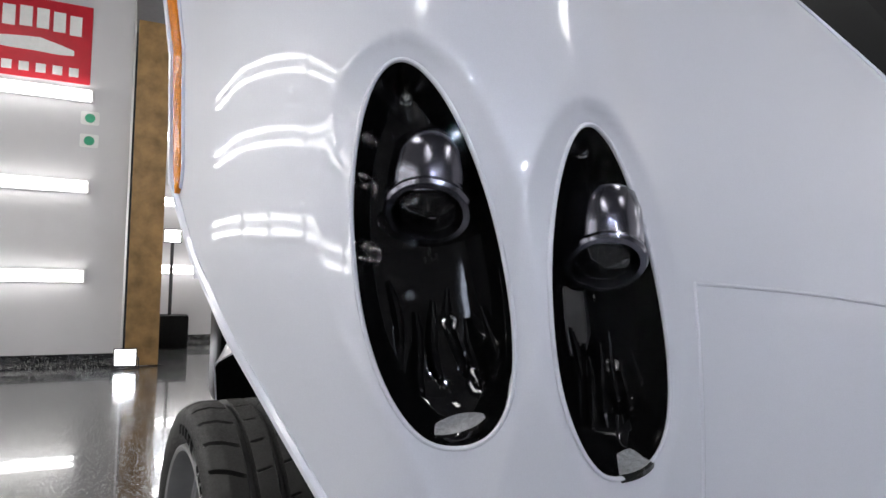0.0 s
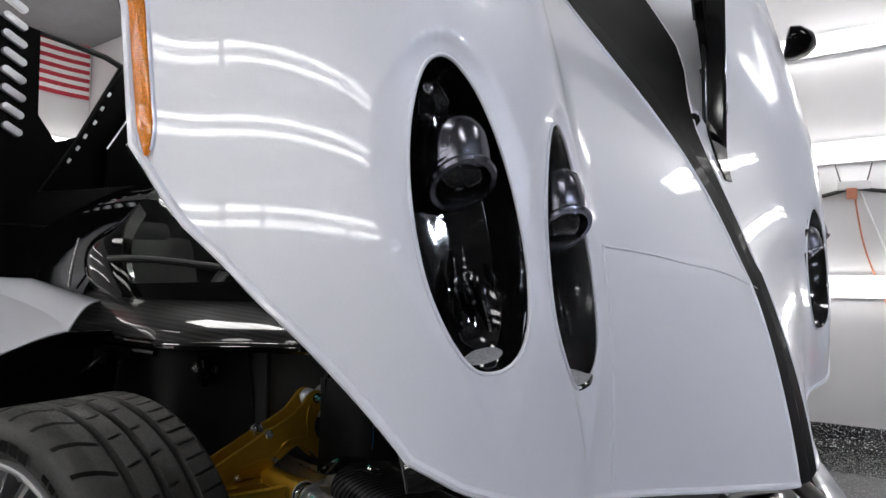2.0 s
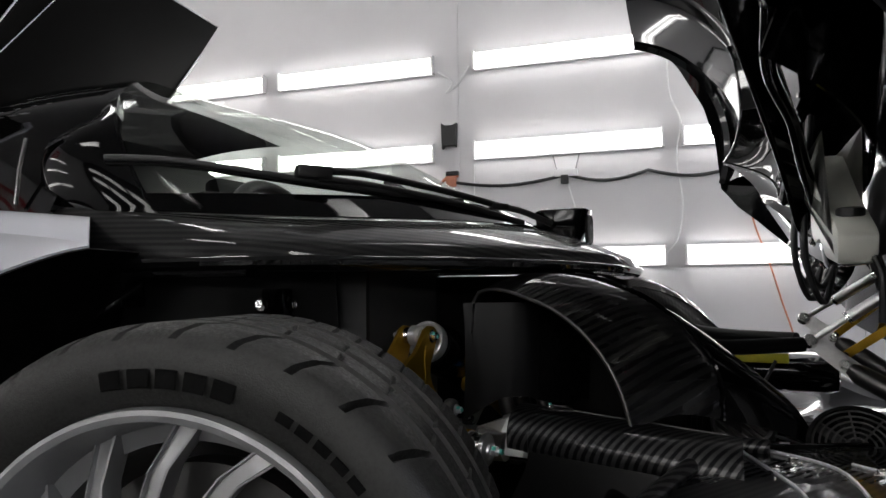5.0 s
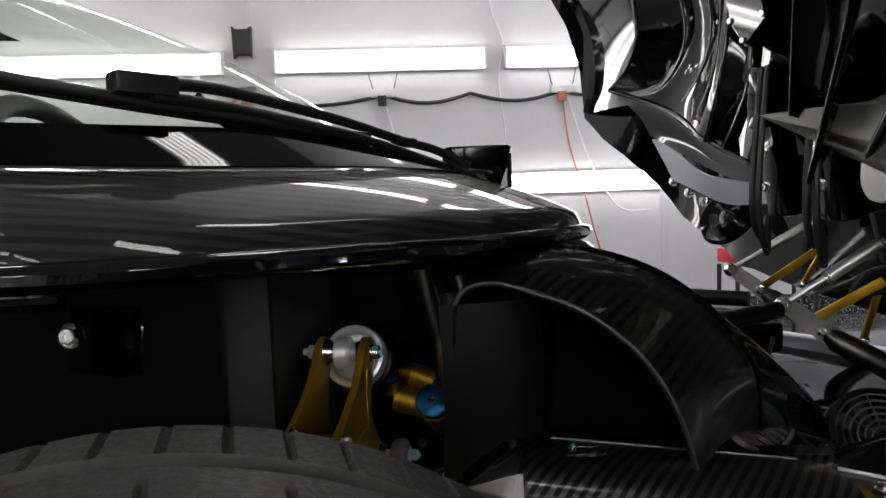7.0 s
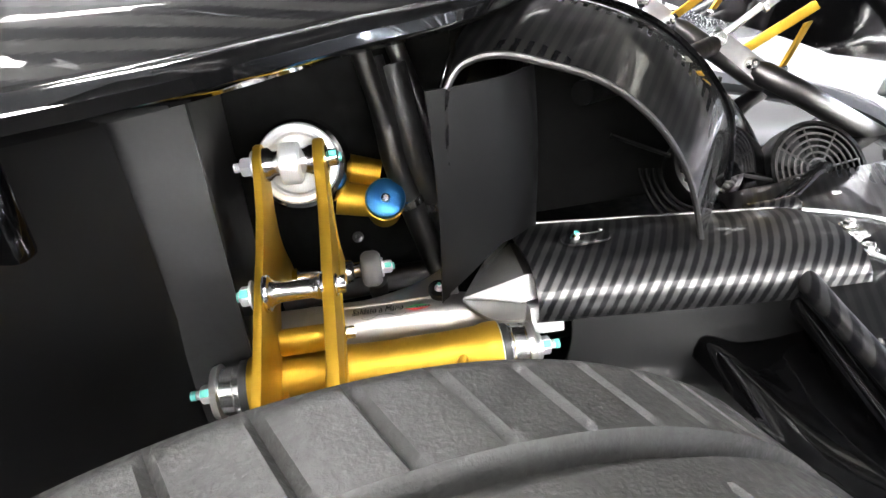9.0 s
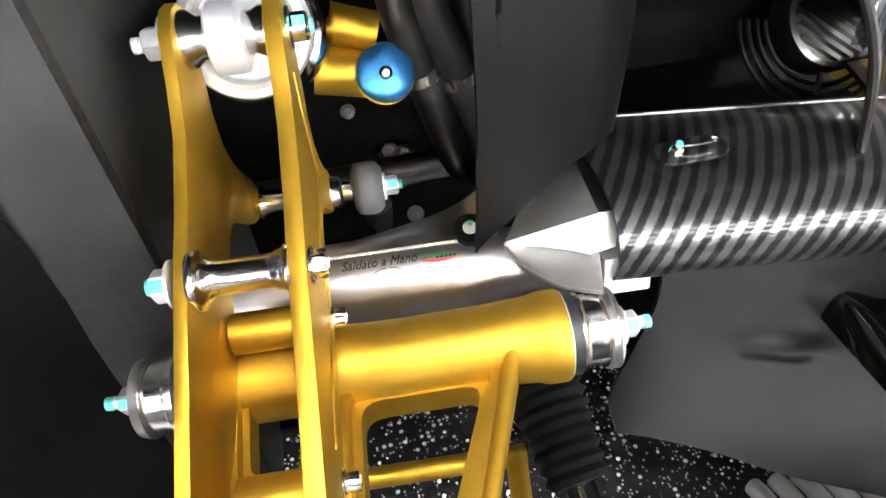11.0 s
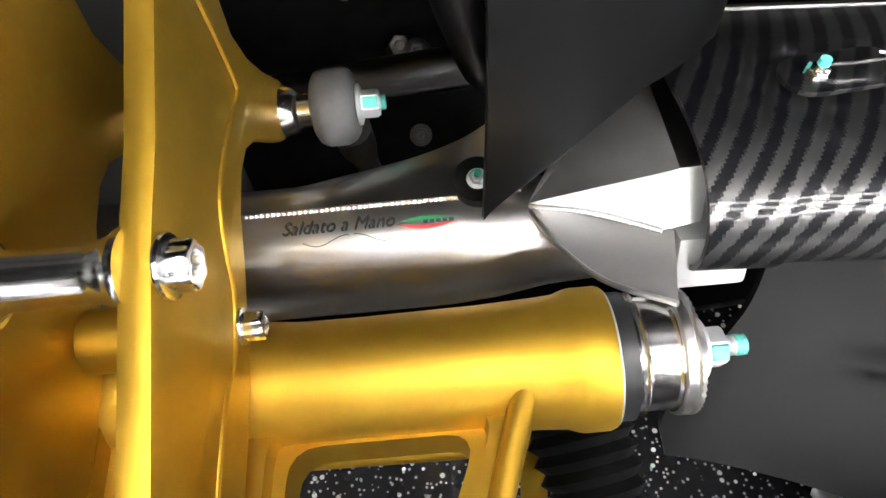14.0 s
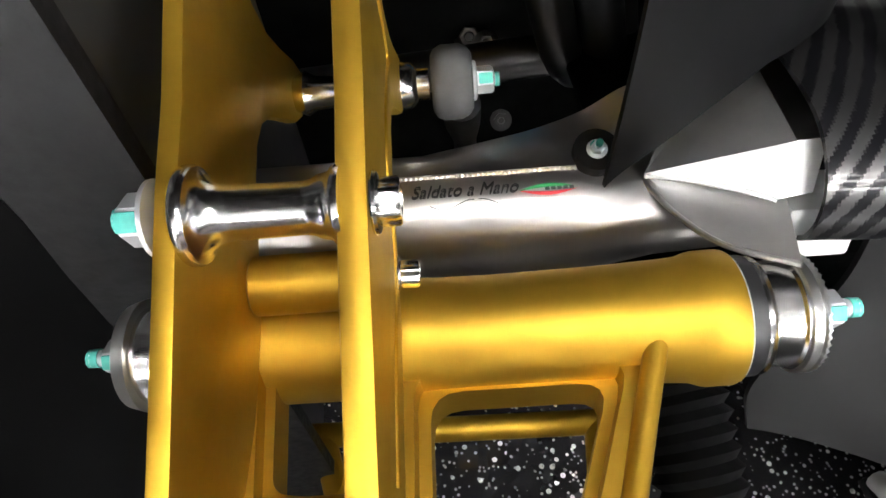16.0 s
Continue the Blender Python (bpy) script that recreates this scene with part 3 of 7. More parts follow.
def outlet(x, z, tone):
    ob = thing("power_outlet", (x, FAR_Y, z), "white outlet block with two prongs on the cable", "outlet", "outlets along the wall cable", ROOM)
    bm = bmesh.new()
    box(bm, (x, FAR_Y - 0.03, z), (0.15, 0.05, 0.045), None, 0.006)
    part("block", bm, M_HOUSING, ob, "", ROOM)
    for s in (-1, 1):
        bm = bmesh.new()
        tube(bm, [(x + s * 0.06, FAR_Y - 0.03, z + 0.02), (x + s * 0.085, FAR_Y - 0.02, z + 0.12)], 0.003, 6)
        part("prong", bm, M_DARK, ob, "", ROOM)
    bm = bmesh.new()
    box(bm, (x - 0.01, FAR_Y - 0.045, z - 0.045), (0.05, 0.03, 0.06), None, 0.006)
    part("plug", bm, tone, ob, "", ROOM)


outlet(0.15, 1.435, M_DARK)
outlet(1.21, 1.435, M_ORANGE)
outlet(2.6, 1.435, M_DARK)


def cord(name, label, pts, r, mat):
    ob = thing(name, pts[0], label, "cord", "cords hanging on the wall", ROOM)
    bm = bmesh.new()
    tube(bm, curve(pts, 30), r, 6)
    part("cord", bm, mat, ob, "", ROOM)


Y0 = FAR_Y - 0.018
cord("hanging_cord", "orange extension cord hanging down the wall", [(1.21, Y0, 1.40), (1.25, Y0, 1.1), (1.34, Y0, 0.8), (1.42, Y0, 0.5), (1.55, Y0 - 0.05, 0.1), (1.8, Y0 - 0.2, 0.012)], 0.005, M_ORANGE)
cord("hanging_cord", "thin white cord hanging down the wall", [(1.24, Y0, 1.40), (1.32, Y0, 1.15), (1.4, Y0, 0.95), (1.55, Y0, 0.72), (1.75, Y0, 0.7)], 0.005, M_HOUSING)
cord("hanging_cord", "thin white lamp cord looping between the lamps", [(0.79, Y0, 2.15), (0.80, Y0, 1.9), (0.86, Y0, 1.72), (0.83, Y0, 1.5), (0.86, Y0, 1.2), (0.83, Y0, 1.0), (0.76, Y0, 0.9)], 0.005, M_HOUSING)
cord("hanging_cord", "thin white lamp cord looping between the lamps", [(-0.72, Y0, 2.2), (-0.62, Y0, 2.12), (-0.66, Y0, 2.05), (-0.58, Y0, 2.1), (-0.5, Y0, 2.22)], 0.006, M_HOUSING)
cord("hanging_cord", "thin white cord below the outlet", [(0.15, Y0, 1.4), (0.19, Y0, 1.25), (0.24, Y0, 1.05), (0.26, Y0, 0.9)], 0.005, M_HOUSING)
cord("hanging_cord", "thin white cord beside the wall joint", [(-0.47, Y0, 1.53), (-0.47, Y0, 1.3), (-0.46, Y0, 1.1)], 0.005, M_HOUSING)

ob = thing("wall_bracket", (-0.65, FAR_Y, 1.72), "black plastic bracket fixed to the wall joint", "bracket", m=ROOM)
bm = bmesh.new()
plate(bm, [(-0.055, 0.09), (-0.03, 0.07), (0.03, 0.07), (0.055, 0.085), (0.05, -0.085), (0.03, -0.07), (-0.03, -0.07), (-0.05, -0.09)], 0.05, (-0.64, FAR_Y - 0.03, 1.74), (1, 0, 0), (0, 0, 1), 0.004)
part("bracket_body", bm, M_DARK, ob, "", ROOM)

ob = thing("hook_plug", (-0.64, FAR_Y, 1.43), "orange plug hung on a small hook", "plug", m=ROOM)
bm = bmesh.new()
box(bm, (-0.63, FAR_Y - 0.03, 1.42), (0.07, 0.05, 0.07), None, 0.012)
tube(bm, [(-0.72, FAR_Y - 0.03, 1.40), (-0.66, FAR_Y - 0.03, 1.45), (-0.58, FAR_Y - 0.03, 1.46)], 0.012, 8)
part("plug_body", bm, M_ORANGE, ob, "", ROOM)
bm = bmesh.new()
box(bm, (-0.62, FAR_Y - 0.035, 1.475), (0.09, 0.04, 0.03), None, 0.008)
part("clip", bm, M_DARK, ob, "", ROOM)

# ---------------- raised front clamshell ----------------
# sections across the panel: y, and x at heights 0.7, 1.0 and 1.35 (room frame)
COLS = ((-0.15, 0.27, 0.33, 0.36), (-0.115, 0.45, 0.50, 0.52), (-0.075, 0.585, 0.62, 0.61), (-0.03, 0.745, 0.765, 0.745), (0.03, 0.86, 0.872, 0.85), (0.1, 0.93, 0.942, 0.905),
        (0.19, 0.972, 0.978, 0.935), (0.28, 0.998, 1.0, 0.945), (0.41, 1.0, 0.985, 0.9), (0.6, 1.06, 1.02, 0.895), (0.85, 1.155, 1.068, 0.90), (1.02, 1.185, 1.098, 0.915))


def heights(a, b, c, z):
    s, u = (z - 0.7) / 0.3, 0.65 / 0.3
    k2 = ((c - a) / u - (b - a)) / (u - 1)
    return a + (b - a - k2) * s + k2 * s * s


# ovals: centre y and z, half width, half height, lean
OVALS = ((0.123, 1.005, 0.062, 0.182, -0.135), (0.298, 0.962, 0.070, 0.174, -0.10))


FOOT = 2.3  # the lower half of an oval is squarer than the upper one


def oval_d(o, y, z):
    cy, cz, ry, rz, lean = o
    dz = (z - cz) / rz
    w = ry * (1.0 - 0.16 * dz)
    e = 2.0 if dz > 0 else FOOT
    return (abs((y - cy - lean * (z - cz)) / w) ** e + abs(dz) ** e) ** (1 / e)


def skin(s, z):
    """A place on the outer skin: s along the sections (0 to 11), z the height."""
    n = len(COLS) - 1
    f = min(max(s, 0), n)
    i = min(int(f), n - 1)
    f -= i
    q = [COLS[min(max(k, 0), n)] for k in (i - 1, i, i + 1, i + 2)]
    w = (-0.5 * f + f * f - 0.5 * f**3, 1 - 2.5 * f * f + 1.5 * f**3, 0.5 * f + 2 * f * f - 1.5 * f**3, -0.5 * f * f + 0.5 * f**3)
    y = sum(k * c[0] for k, c in zip(w, q))
    x = sum(k * heights(c[1], c[2], c[3], z) for k, c in zip(w, q))
    # shallow tear-shaped hollows round and below the lamps
    for cy, cz, ry, rz, lean in OVALS:
        h = (z - cz) / rz
        w = ry * 1.42 * (math.sqrt(max(0.0, 1 - (h / 1.12) ** 2)) if h > -0.45 else 0.916 * max(0.0, (h + 1.62) / 1.17))
        if w > 0.004:
            d = ((y - cy - lean * (z - cz)) / w) ** 2
            if d < 1:
                x -= 0.012 * min(1, w / 0.05) * (1 - d) ** 1.05
    # soft step along the crease of the nose
    if y > 0.42 and z > 0.94:
        a, b = min(1, (y - 0.42) / 0.2), min(1, (z - 0.94) / 0.03)
        x -= 0.005 * a * a * (3 - 2 * a) * b * b * (3 - 2 * b)
    return Vector((x, y, z))


def bottom_z(s):
    y = skin(s, 1.0).y
    for (y0, z0), (y1, z1) in zip(LOWER, LOWER[1:]):
        if y0 <= y <= y1:
            return z0 + (z1 - z0) * (y - y0) / (y1 - y0)
    return LOWER[0][1] if y < LOWER[0][0] else LOWER[-1][1]


LOWER = ((-0.2, 1.10), (-0.081, 1.084), (-0.061, 0.998), (-0.03, 0.912), (0.013, 0.828), (0.063, 0.735), (0.11, 0.70), (0.15, 0.683), (0.244, 0.648), (0.346, 0.63), (0.42, 0.618), (0.63, 0.582), (0.9, 0.545), (1.05, 0.53))
ARCH = ((1.084, 0.60), (1.26, 0.585), (1.42, 0.54), (1.61, 0.44), (1.74, 0.335), (2.1, 0.335))


def arch_x(z):
    for (z0, x0), (z1, x1) in zip(ARCH, ARCH[1:]):
        if z <= z1:
            return x0 + (x1 - x0) * max(0, z - z0) / (z1 - z0)
    return ARCH[-1][1]


def bisect(fn, lo, hi):
    for _ in range(22):
        m = (lo + hi) / 2
        lo, hi = (m, hi) if fn(m) < 0 else (lo, m)
    return lo


def car_y(p):
    return -math.sin(YAW) * p.x + math.cos(YAW) * p.y


def to_car(p):
    return CAR.inverted() @ Vector(p)


def mirrored(p):
    q = to_car(p)
    q.y = 2 * MID - q.y
    return CAR @ q


CLAM_TOP = 1.95
BAND = ((0.4, 1.03), (0.7, 1.04), (0.85, 1.05), (1.0, 1.05), (1.1, 1.04), (1.2, 1.02), (1.3, 0.97), (1.4, 0.885), (1.5, 0.79), (1.6, 0.72), (1.95, 0.60))


def band_y(z):
    """Where the dark centre band begins, across the car."""
    for (z0, y0), (z1, y1) in zip(BAND, BAND[1:]):
        if z <= z1:
            return y0 + (y1 - y0) * (z - z0) / (z1 - z0)
    return BAND[-1][1]



def clam_half(bm, s_from, s_to, flip, nu, nv, depth=0.0, hole=True):
    """One half of the skin as a grid; s_from and s_to give the ends at a height."""
    def place(u, v):
        # find the height range of this column, then the point in it
        z_hi = CLAM_TOP
        z = 1.2
        for _ in range(4):
            a, b = s_from(z), s_to(z)
            s = a + (b - a) * u
            z_lo = bottom_z(s)
            z = z_lo + (z_hi - z_lo) * v
        return s, z

    keep = {}
    for i in range(nu + 1):
        for j in range(nv + 1):
            s, z = place(i / nu, j / nv)
            p = skin(s, z)
            inside = False
            if hole:
                for o in OVALS:
                    d = oval_d(o, p.y, p.z)
                    if d < 1.0:
                        inside = True
                        if d > 0.86:
                            # draw the rim of the opening onto the oval
                            f = 1.0 / d
                            cy, cz, ry, rz, lean = o
                            nz = cz + (p.z - cz) * f
                            ny = cy + lean * (nz - cz) + (p.y - cy - lean * (p.z - cz)) * f
                            p = Vector((p.x + (ny - p.y) * 0.45, ny, nz))
                            inside = False
            if depth:
                p = p + Vector((-depth, depth * 0.25, 0))
            if flip:
                p = mirrored(p)
            keep[i, j] = (p, inside)
    vs = {k: bm.verts.new(p) for k, (p, inside) in keep.items()}
    for i in range(nu):
        for j in range(nv):
            q = ((i, j), (i + 1, j), (i + 1, j + 1), (i, j + 1))
            if not any(keep[k][1] for k in q):
                bm.faces.new([vs[k] for k in q])
    for v in [v for v in bm.verts if not v.link_faces]:
        bm.verts.remove(v)


def table(fn, lo, hi):
    """A curve s(z) along the skin, worked out once at even heights."""
    rows = [bisect(lambda s, z=0.4 + 0.02 * k: fn(skin(s, z), z), lo, hi) for k in range(91)]

    def look_up(z):
        f = min(max((z - 0.4) / 0.02, 0), 89.999)
        return rows[int(f)] + (rows[int(f) + 1] - rows[int(f)]) * (f - int(f))
    return look_up


s_arch = table(lambda p, z: p.x - arch_x(z), 0.0, 4.0)
s_band = table(lambda p, z: car_y(p) - band_y(z), 6.0, 11.0)
s_mid = table(lambda p, z: car_y(p) - MID, 6.0, 11.0)


clam = thing("front_clamshell", (1.02, MID, 0.5), "raised pearl white front clamshell with oval headlamps, dark centre band", "car bonnet")
bm = bmesh.new()
clam_half(bm, s_arch, s_band, False, 200, 180)
clam_half(bm, s_arch, s_band, False, 60, 60, 0.004)
part("right_skin", bm, M_PEARL, clam, "", ROOM, 50)
bm = bmesh.new()
clam_half(bm, s_arch, s_band, True, 60, 60)
clam_half(bm, s_arch, s_band, True, 40, 40, 0.004)
part("left_skin", bm, M_PEARL, clam, "", ROOM, 50)
bm = bmesh.new()
clam_half(bm, s_band, s_mid, False, 10, 60, -0.002, False)
clam_half(bm, s_band, s_mid, True, 10, 60, -0.002, False)
part("centre_band", bm, M_BAND, clam, "dark carbon centre band", ROOM, 50)
bm = bmesh.new()
for fl in (False, True):
    clam_half(bm, s_arch, s_mid, fl, 40, 40, 0.022, True)
part("inner_skin", bm, M_INNER, clam, "glossy black inner skin", ROOM, 50)

# rims, bowls and projectors of the lamps


def lamp_set(o, flip):
    cy, cz, ry, rz, lean = o
    put = mirrored if flip else (lambda p: Vector(p))

    def on(y, z, off):
        s = bisect(lambda q: skin(q, z).y - y, 0.5, 11.0)
        p = skin(s, z)
        return p + Vector((off, -off * 0.45, 0))

    def ring(t, f, off):
        cs, sn = math.cos(t), math.sin(t)
        if sn < 0:
            cs, sn = math.copysign(abs(cs) ** (2 / FOOT), cs), -abs(sn) ** (2 / FOOT)
        dz = sn * f
        w = ry * (1.0 - 0.16 * dz)
        return on(cy + lean * dz * rz + w * cs * f, cz + dz * rz, off)

    bm = bmesh.new()
    tube(bm, [put(ring(2 * math.pi * k / 72, 1.0, 0.001)) for k in range(72)], 0.0024, 8, False, True)
    rim = part("lamp_rim", bm, M_PEARL, clam, "thin white rim", ROOM)
    # bowl
    bm = bmesh.new()
    prof = [(1.0, 0.0), (0.97, -0.01), (0.93, -0.03), (0.82, -0.045), (0.55, -0.052), (0.25, -0.054), (0.02, -0.055)]
    rows = [[bm.verts.new(put(ring(2 * math.pi * k / 60, f, d))) for k in range(60)] for f, d in prof]
    for a, b in zip(rows, rows[1:]):
        for k in range(60):
            bm.faces.new((a[k], a[(k + 1) % 60], b[(k + 1) % 60], b[k]))
    bowl = part("headlamp", bm, M_INNER, clam, "black lamp bowl", ROOM)
    # projector: hood, bezel rings and lens, pointing out and down
    c = on(cy + 0.006 + lean * 0.05, cz + 0.050, -0.022)
    d = Vector((0.58, -0.32, -0.75)).normalized()
    if flip:
        c, d = mirrored(c), (mirrored(Vector((0, 0, 0)) + d) - mirrored(Vector((0, 0, 0)))).normalized()
    bm = bmesh.new()
    big = 1.22
    lathe(bm, [(p * big, q * big) for p, q in [(-0.035, 0.018), (-0.02, 0.029), (0.0, 0.032), (0.004, 0.0335), (0.0065, 0.0335), (0.0075, 0.031), (0.010, 0.031), (0.0115, 0.0345), (0.015, 0.035), (0.018, 0.033), (0.018, 0.028), (0.01, 0.025)]], c, d, 44)
    part("projector", bm, M_CHROME, bowl, "smoked chrome projector housing", ROOM)
    bm = bmesh.new()
    lathe(bm, [(p * big, q * big) for p, q in [(0.008, 0.0265), (0.014, 0.023), (0.019, 0.015), (0.021, 0.0)]], c, d, 32)
    part("lens", bm, M_INNER, bowl, "dark projector lens", ROOM)
    # hood above the projector
    up = Vector((0, 0, 1))
    bm = bmesh.new()
    a = c + up * 0.056 - d * 0.016
    tube(bm, [c - d * 0.004, c + (a - c) * 0.3, c + (a - c) * 0.6, c + (a - c) * 0.85, a, a + up * 0.006], [0.0415, 0.0412, 0.0392, 0.0335, 0.0215, 0.004], 36)
    part("hood", bm, M_CHROME, bowl, "", ROOM)
    # strip lamp at the foot of the bowl, small fixing screws, ribs
    foot = put(on(cy + 0.004 + lean * (-0.160), cz - 0.163, -0.033))
    bm = bmesh.new()
    w = Vector((0.10, -0.30, 0.95)) if not flip else Vector((0.10, 0.30, 0.95))
    rr = ry * 0.55
    lathe(bm, [(-0.006, rr * 1.08), (0.0, rr * 1.10), (0.002, rr * 1.04), (0.0, rr)], foot, w, 32, caps=False)
    part("running_lamp_rim", bm, M_INNER, bowl, "", ROOM)
    bm = bmesh.new()
    lathe(bm, [(0.0, rr * 1.01), (0.001, rr * 0.7), (0.0015, 0.0)], foot, w, 32)
    part("running_lamp", bm, M_FROST, bowl, "frosted running lamp", ROOM)
    for zz, yy in ((0.155, 0.0), (-0.07, 0.01)):
        q = put(on(cy + yy + lean * zz, cz + zz, -0.040))
        bm = bmesh.new()
        n = Vector((0.9, -0.4, 0)) if not flip else Vector((0.9, 0.4, 0))
        lathe(bm, [(0, 0.0075), (0.004, 0.0075), (0.005, 0.0055), (0.003, 0.003), (0.003, 0.0)], q, n, 16)
        part("screw", bm, M_STEEL, bowl, "", ROOM)
    for k in range(6):
        bm = bmesh.new()
        z0 = cz - 0.03 - 0.006 * ((k * 5) % 7)
        y0 = cy + lean * (z0 - cz) - 0.040 + 0.017 * k
        tube(bm, [put(on(y0 + 0.10 * lean * 0 + j * 0.004 + 0.004 * math.sin(j * 1.1 + k), z0 - 0.022 * j, -0.042 + 0.004 * math.sin(j))) for j in range(5)], [0.002, 0.0045, 0.005, 0.0045, 0.002], 8)
        part("bowl_rib", bm, M_INNER, bowl, "", ROOM)
    # clear cover, flush with the skin
    bm = bmesh.new()
    rows = [[bm.verts.new(put(ring(2 * math.pi * k / 48, f, 0.0012 + 0.004 * (1 - f * f)))) for k in range(48)] for f in (0.995, 0.8, 0.5, 0.2, 0.02)]
    for a, b in zip(rows, rows[1:]):
        for k in range(48):
            bm.faces.new((a[k], a[(k + 1) % 48], b[(k + 1) % 48], b[k]))
    cover = part("clear_cover", bm, M_CLEAR, bowl, "clear lamp cover", ROOM)
    cover.visible_shadow = False


for o in OVALS:
    lamp_set(o, False)
    lamp_set(o, True)

# amber side marker at the arch edge
bm = bmesh.new()
ms = []
for k in range(41):
    t = k / 40
    z = 1.075 + 0.33 * t
    s = s_arch(z)
    wid = 0.022 * min(1, math.sqrt(min(t, 1 - t) * 9 + 0.0001))
    p = skin(s + 0.16, z)
    q = skin(s + 0.16, z + 0.001)
    tang = (skin(s + 0.30, z) - skin(s + 0.05, z)).normalized()
    nrm = Vector((tang.y, -tang.x, 0))
    row = []
    for f, h in ((-0.5, -0.002), (-0.46, 0.004), (-0.2, 0.0065), (0.2, 0.0065), (0.46, 0.004), (0.5, -0.002)):
        row.append(bm.verts.new(p + tang * wid * f + nrm * h))
    ms.append(row)
for a, b in zip(ms, ms[1:]):
    for k in range(5):
        bm.faces.new((a[k], a[k + 1], b[k + 1], b[k]))
part("side_marker", bm, M_AMBER, clam, "amber side marker lens", ROOM)
bm = bmesh.new()
loop = []
for side in (1, -1):
    rng = range(41) if side == 1 else range(40, -1, -1)
    for k in rng:
        t = k / 40
        z = 1.075 + 0.33 * t
        s = s_arch(z)
        wid = 0.027 * min(1, math.sqrt(min(t, 1 - t) * 9 + 0.0001))
        tang = (skin(s + 0.30, z) - skin(s + 0.05, z)).normalized()
        nrm = Vector((tang.y, -tang.x, 0))
        loop.append(skin(s + 0.16, z) + tang * wid * 0.5 * side + nrm * 0.001)
tube(bm, loop[1:-1], 0.0025, 6, False, True)
part("marker_rim", bm, M_PEARL, clam, "", ROOM)

# rolled edge along the foot and the arch of both halves
for fl in (False, True):
    bm = bmesh.new()
    path = []
    for k in range(30):
        z = 1.9 - (1.9 - 1.09) * k / 29
        path.append(skin(s_arch(z), z))
    s0 = s_arch(1.09)
    for k in range(1, 60):
        s = s0 + (s_band(0.545) - s0) * k / 59
        path.append(skin(s, bottom_z(s)))
    tube(bm, [mirrored(p) if fl else p for p in path], 0.006, 8)
    part("rolled_edge", bm, M_PEARL, clam, "", ROOM)
# seam beside the lamps and edges of the centre band
bm = bmesh.new()
tube(bm, [skin(8.02, 0.62 + 0.36 * k / 20) + Vector((0.0004, 0, 0)) for k in range(21)], 0.0022, 8)
part("seam", bm, M_PEARL, clam, "", ROOM)
bm = bmesh.new()
tube(bm, [skin(p.x, p.z) + Vector((0.0002, 0, 0)) for p in curve([(8.02, 0, 0.98), (8.5, 0, 0.976), (8.95, 0, 0.969), (9.35, 0, 0.957), (9.7, 0, 0.947), (10.1, 0, 0.928), (10.4, 0, 0.911)], 30)], 0.0022, 8)
part("seam", bm, M_PEARL, clam, "", ROOM)
for fl in (False, True):
    bm = bmesh.new()
    path = [skin(s_band(z), z) + Vector((0.001, 0, 0)) for z in (0.55 + 1.35 * k / 40 for k in range(41))]
    tube(bm, [mirrored(p) if fl else p for p in path], 0.0035, 6)
    part("band_edge", bm, M_PEARL, clam, "", ROOM)
    # vent flap on the bonnet
    bm = bmesh.new()

    def flap(u, v, fl=fl):
        z = 1.16 + 0.36 * v
        s = s_band(z) - 0.25 - (0.16 + 0.55 * v * (1.2 - v)) * u
        p = skin(s, z) + Vector((0.004 + 0.012 * v, 0, 0))
        return mirrored(p) if fl else p

    if fl:
        sheet(bm, flap, 8, 14, 0.006)
        part("vent_flap", bm, M_BLACK, clam, "black bonnet vent", ROOM)

# door mirror on a stalk on the far wing
c = Vector((0.93, 1.92, 1.70))
bm = bmesh.new()
tube(bm, curve([c + Vector((-0.06, -0.02, -0.10)), c + Vector((-0.02, 0, -0.03)), c + Vector((0.05, 0.03, 0.02)), c + Vector((0.12, 0.05, 0.03))], 12), [0.014, 0.018] + [0.02] * 10 + [0.016], 12)
stalk = part("mirror_stalk", bm, M_BLACK, clam, "", ROOM)
bm = bmesh.new()
lathe(bm, [(-0.06, 0.02), (-0.04, 0.05), (0.0, 0.072), (0.03, 0.07), (0.035, 0.06), (0.03, 0.0)], c + Vector((0.17, 0.06, 0.04)), (-0.9, -0.2, 0.15), 28)
bmesh.ops.scale(bm, vec=(1, 1.25, 0.8), verts=bm.verts, space=Matrix.Translation(-(c + Vector((0.17, 0.06, 0.04)))))
part("mirror_shell", bm, M_BLACK, clam, "glossy black mirror shell", ROOM)

# wheel arch liners under both wings and the ducts between them
for fl in (False, True):
    yy = (lambda y: 2 * MID - y) if not fl else (lambda y: y)
    side = 1 if fl else -1
    at = (0.154, MID + side * 0.0, 1.25)
    prof = [(1.085, 0.445), (1.075, 0.466), (1.03, 0.474), (0.985, 0.481), (0.92, 0.492), (0.86, 0.503), (0.80, 0.515), (0.74, 0.528), (0.715, 0.536), (0.70, 0.55), (0.66, 0.555)]
    bm = bmesh.new()
    lathe(bm, prof, at, (0, side, 0), 56, -75 if fl else -19, 19 if fl else 75, False, (1, 0, 0))
    part("arch_liner", bm, M_INNER, clam, "ribbed glossy black arch liner")
# flared duct wing beside the middle, with rolled lips
EDGE_A = [(0.73, 0.97, 0.94), (0.70, 0.90, 1.02), (0.64, 0.76, 1.16), (0.56, 0.58, 1.36), (0.46, 0.44, 1.62)]
EDGE_B = [(0.76, 0.955, 0.86), (0.735, 0.92, 0.83), (0.70, 0.80, 0.93), (0.64, 0.62, 1.08), (0.56, 0.46, 1.30)]


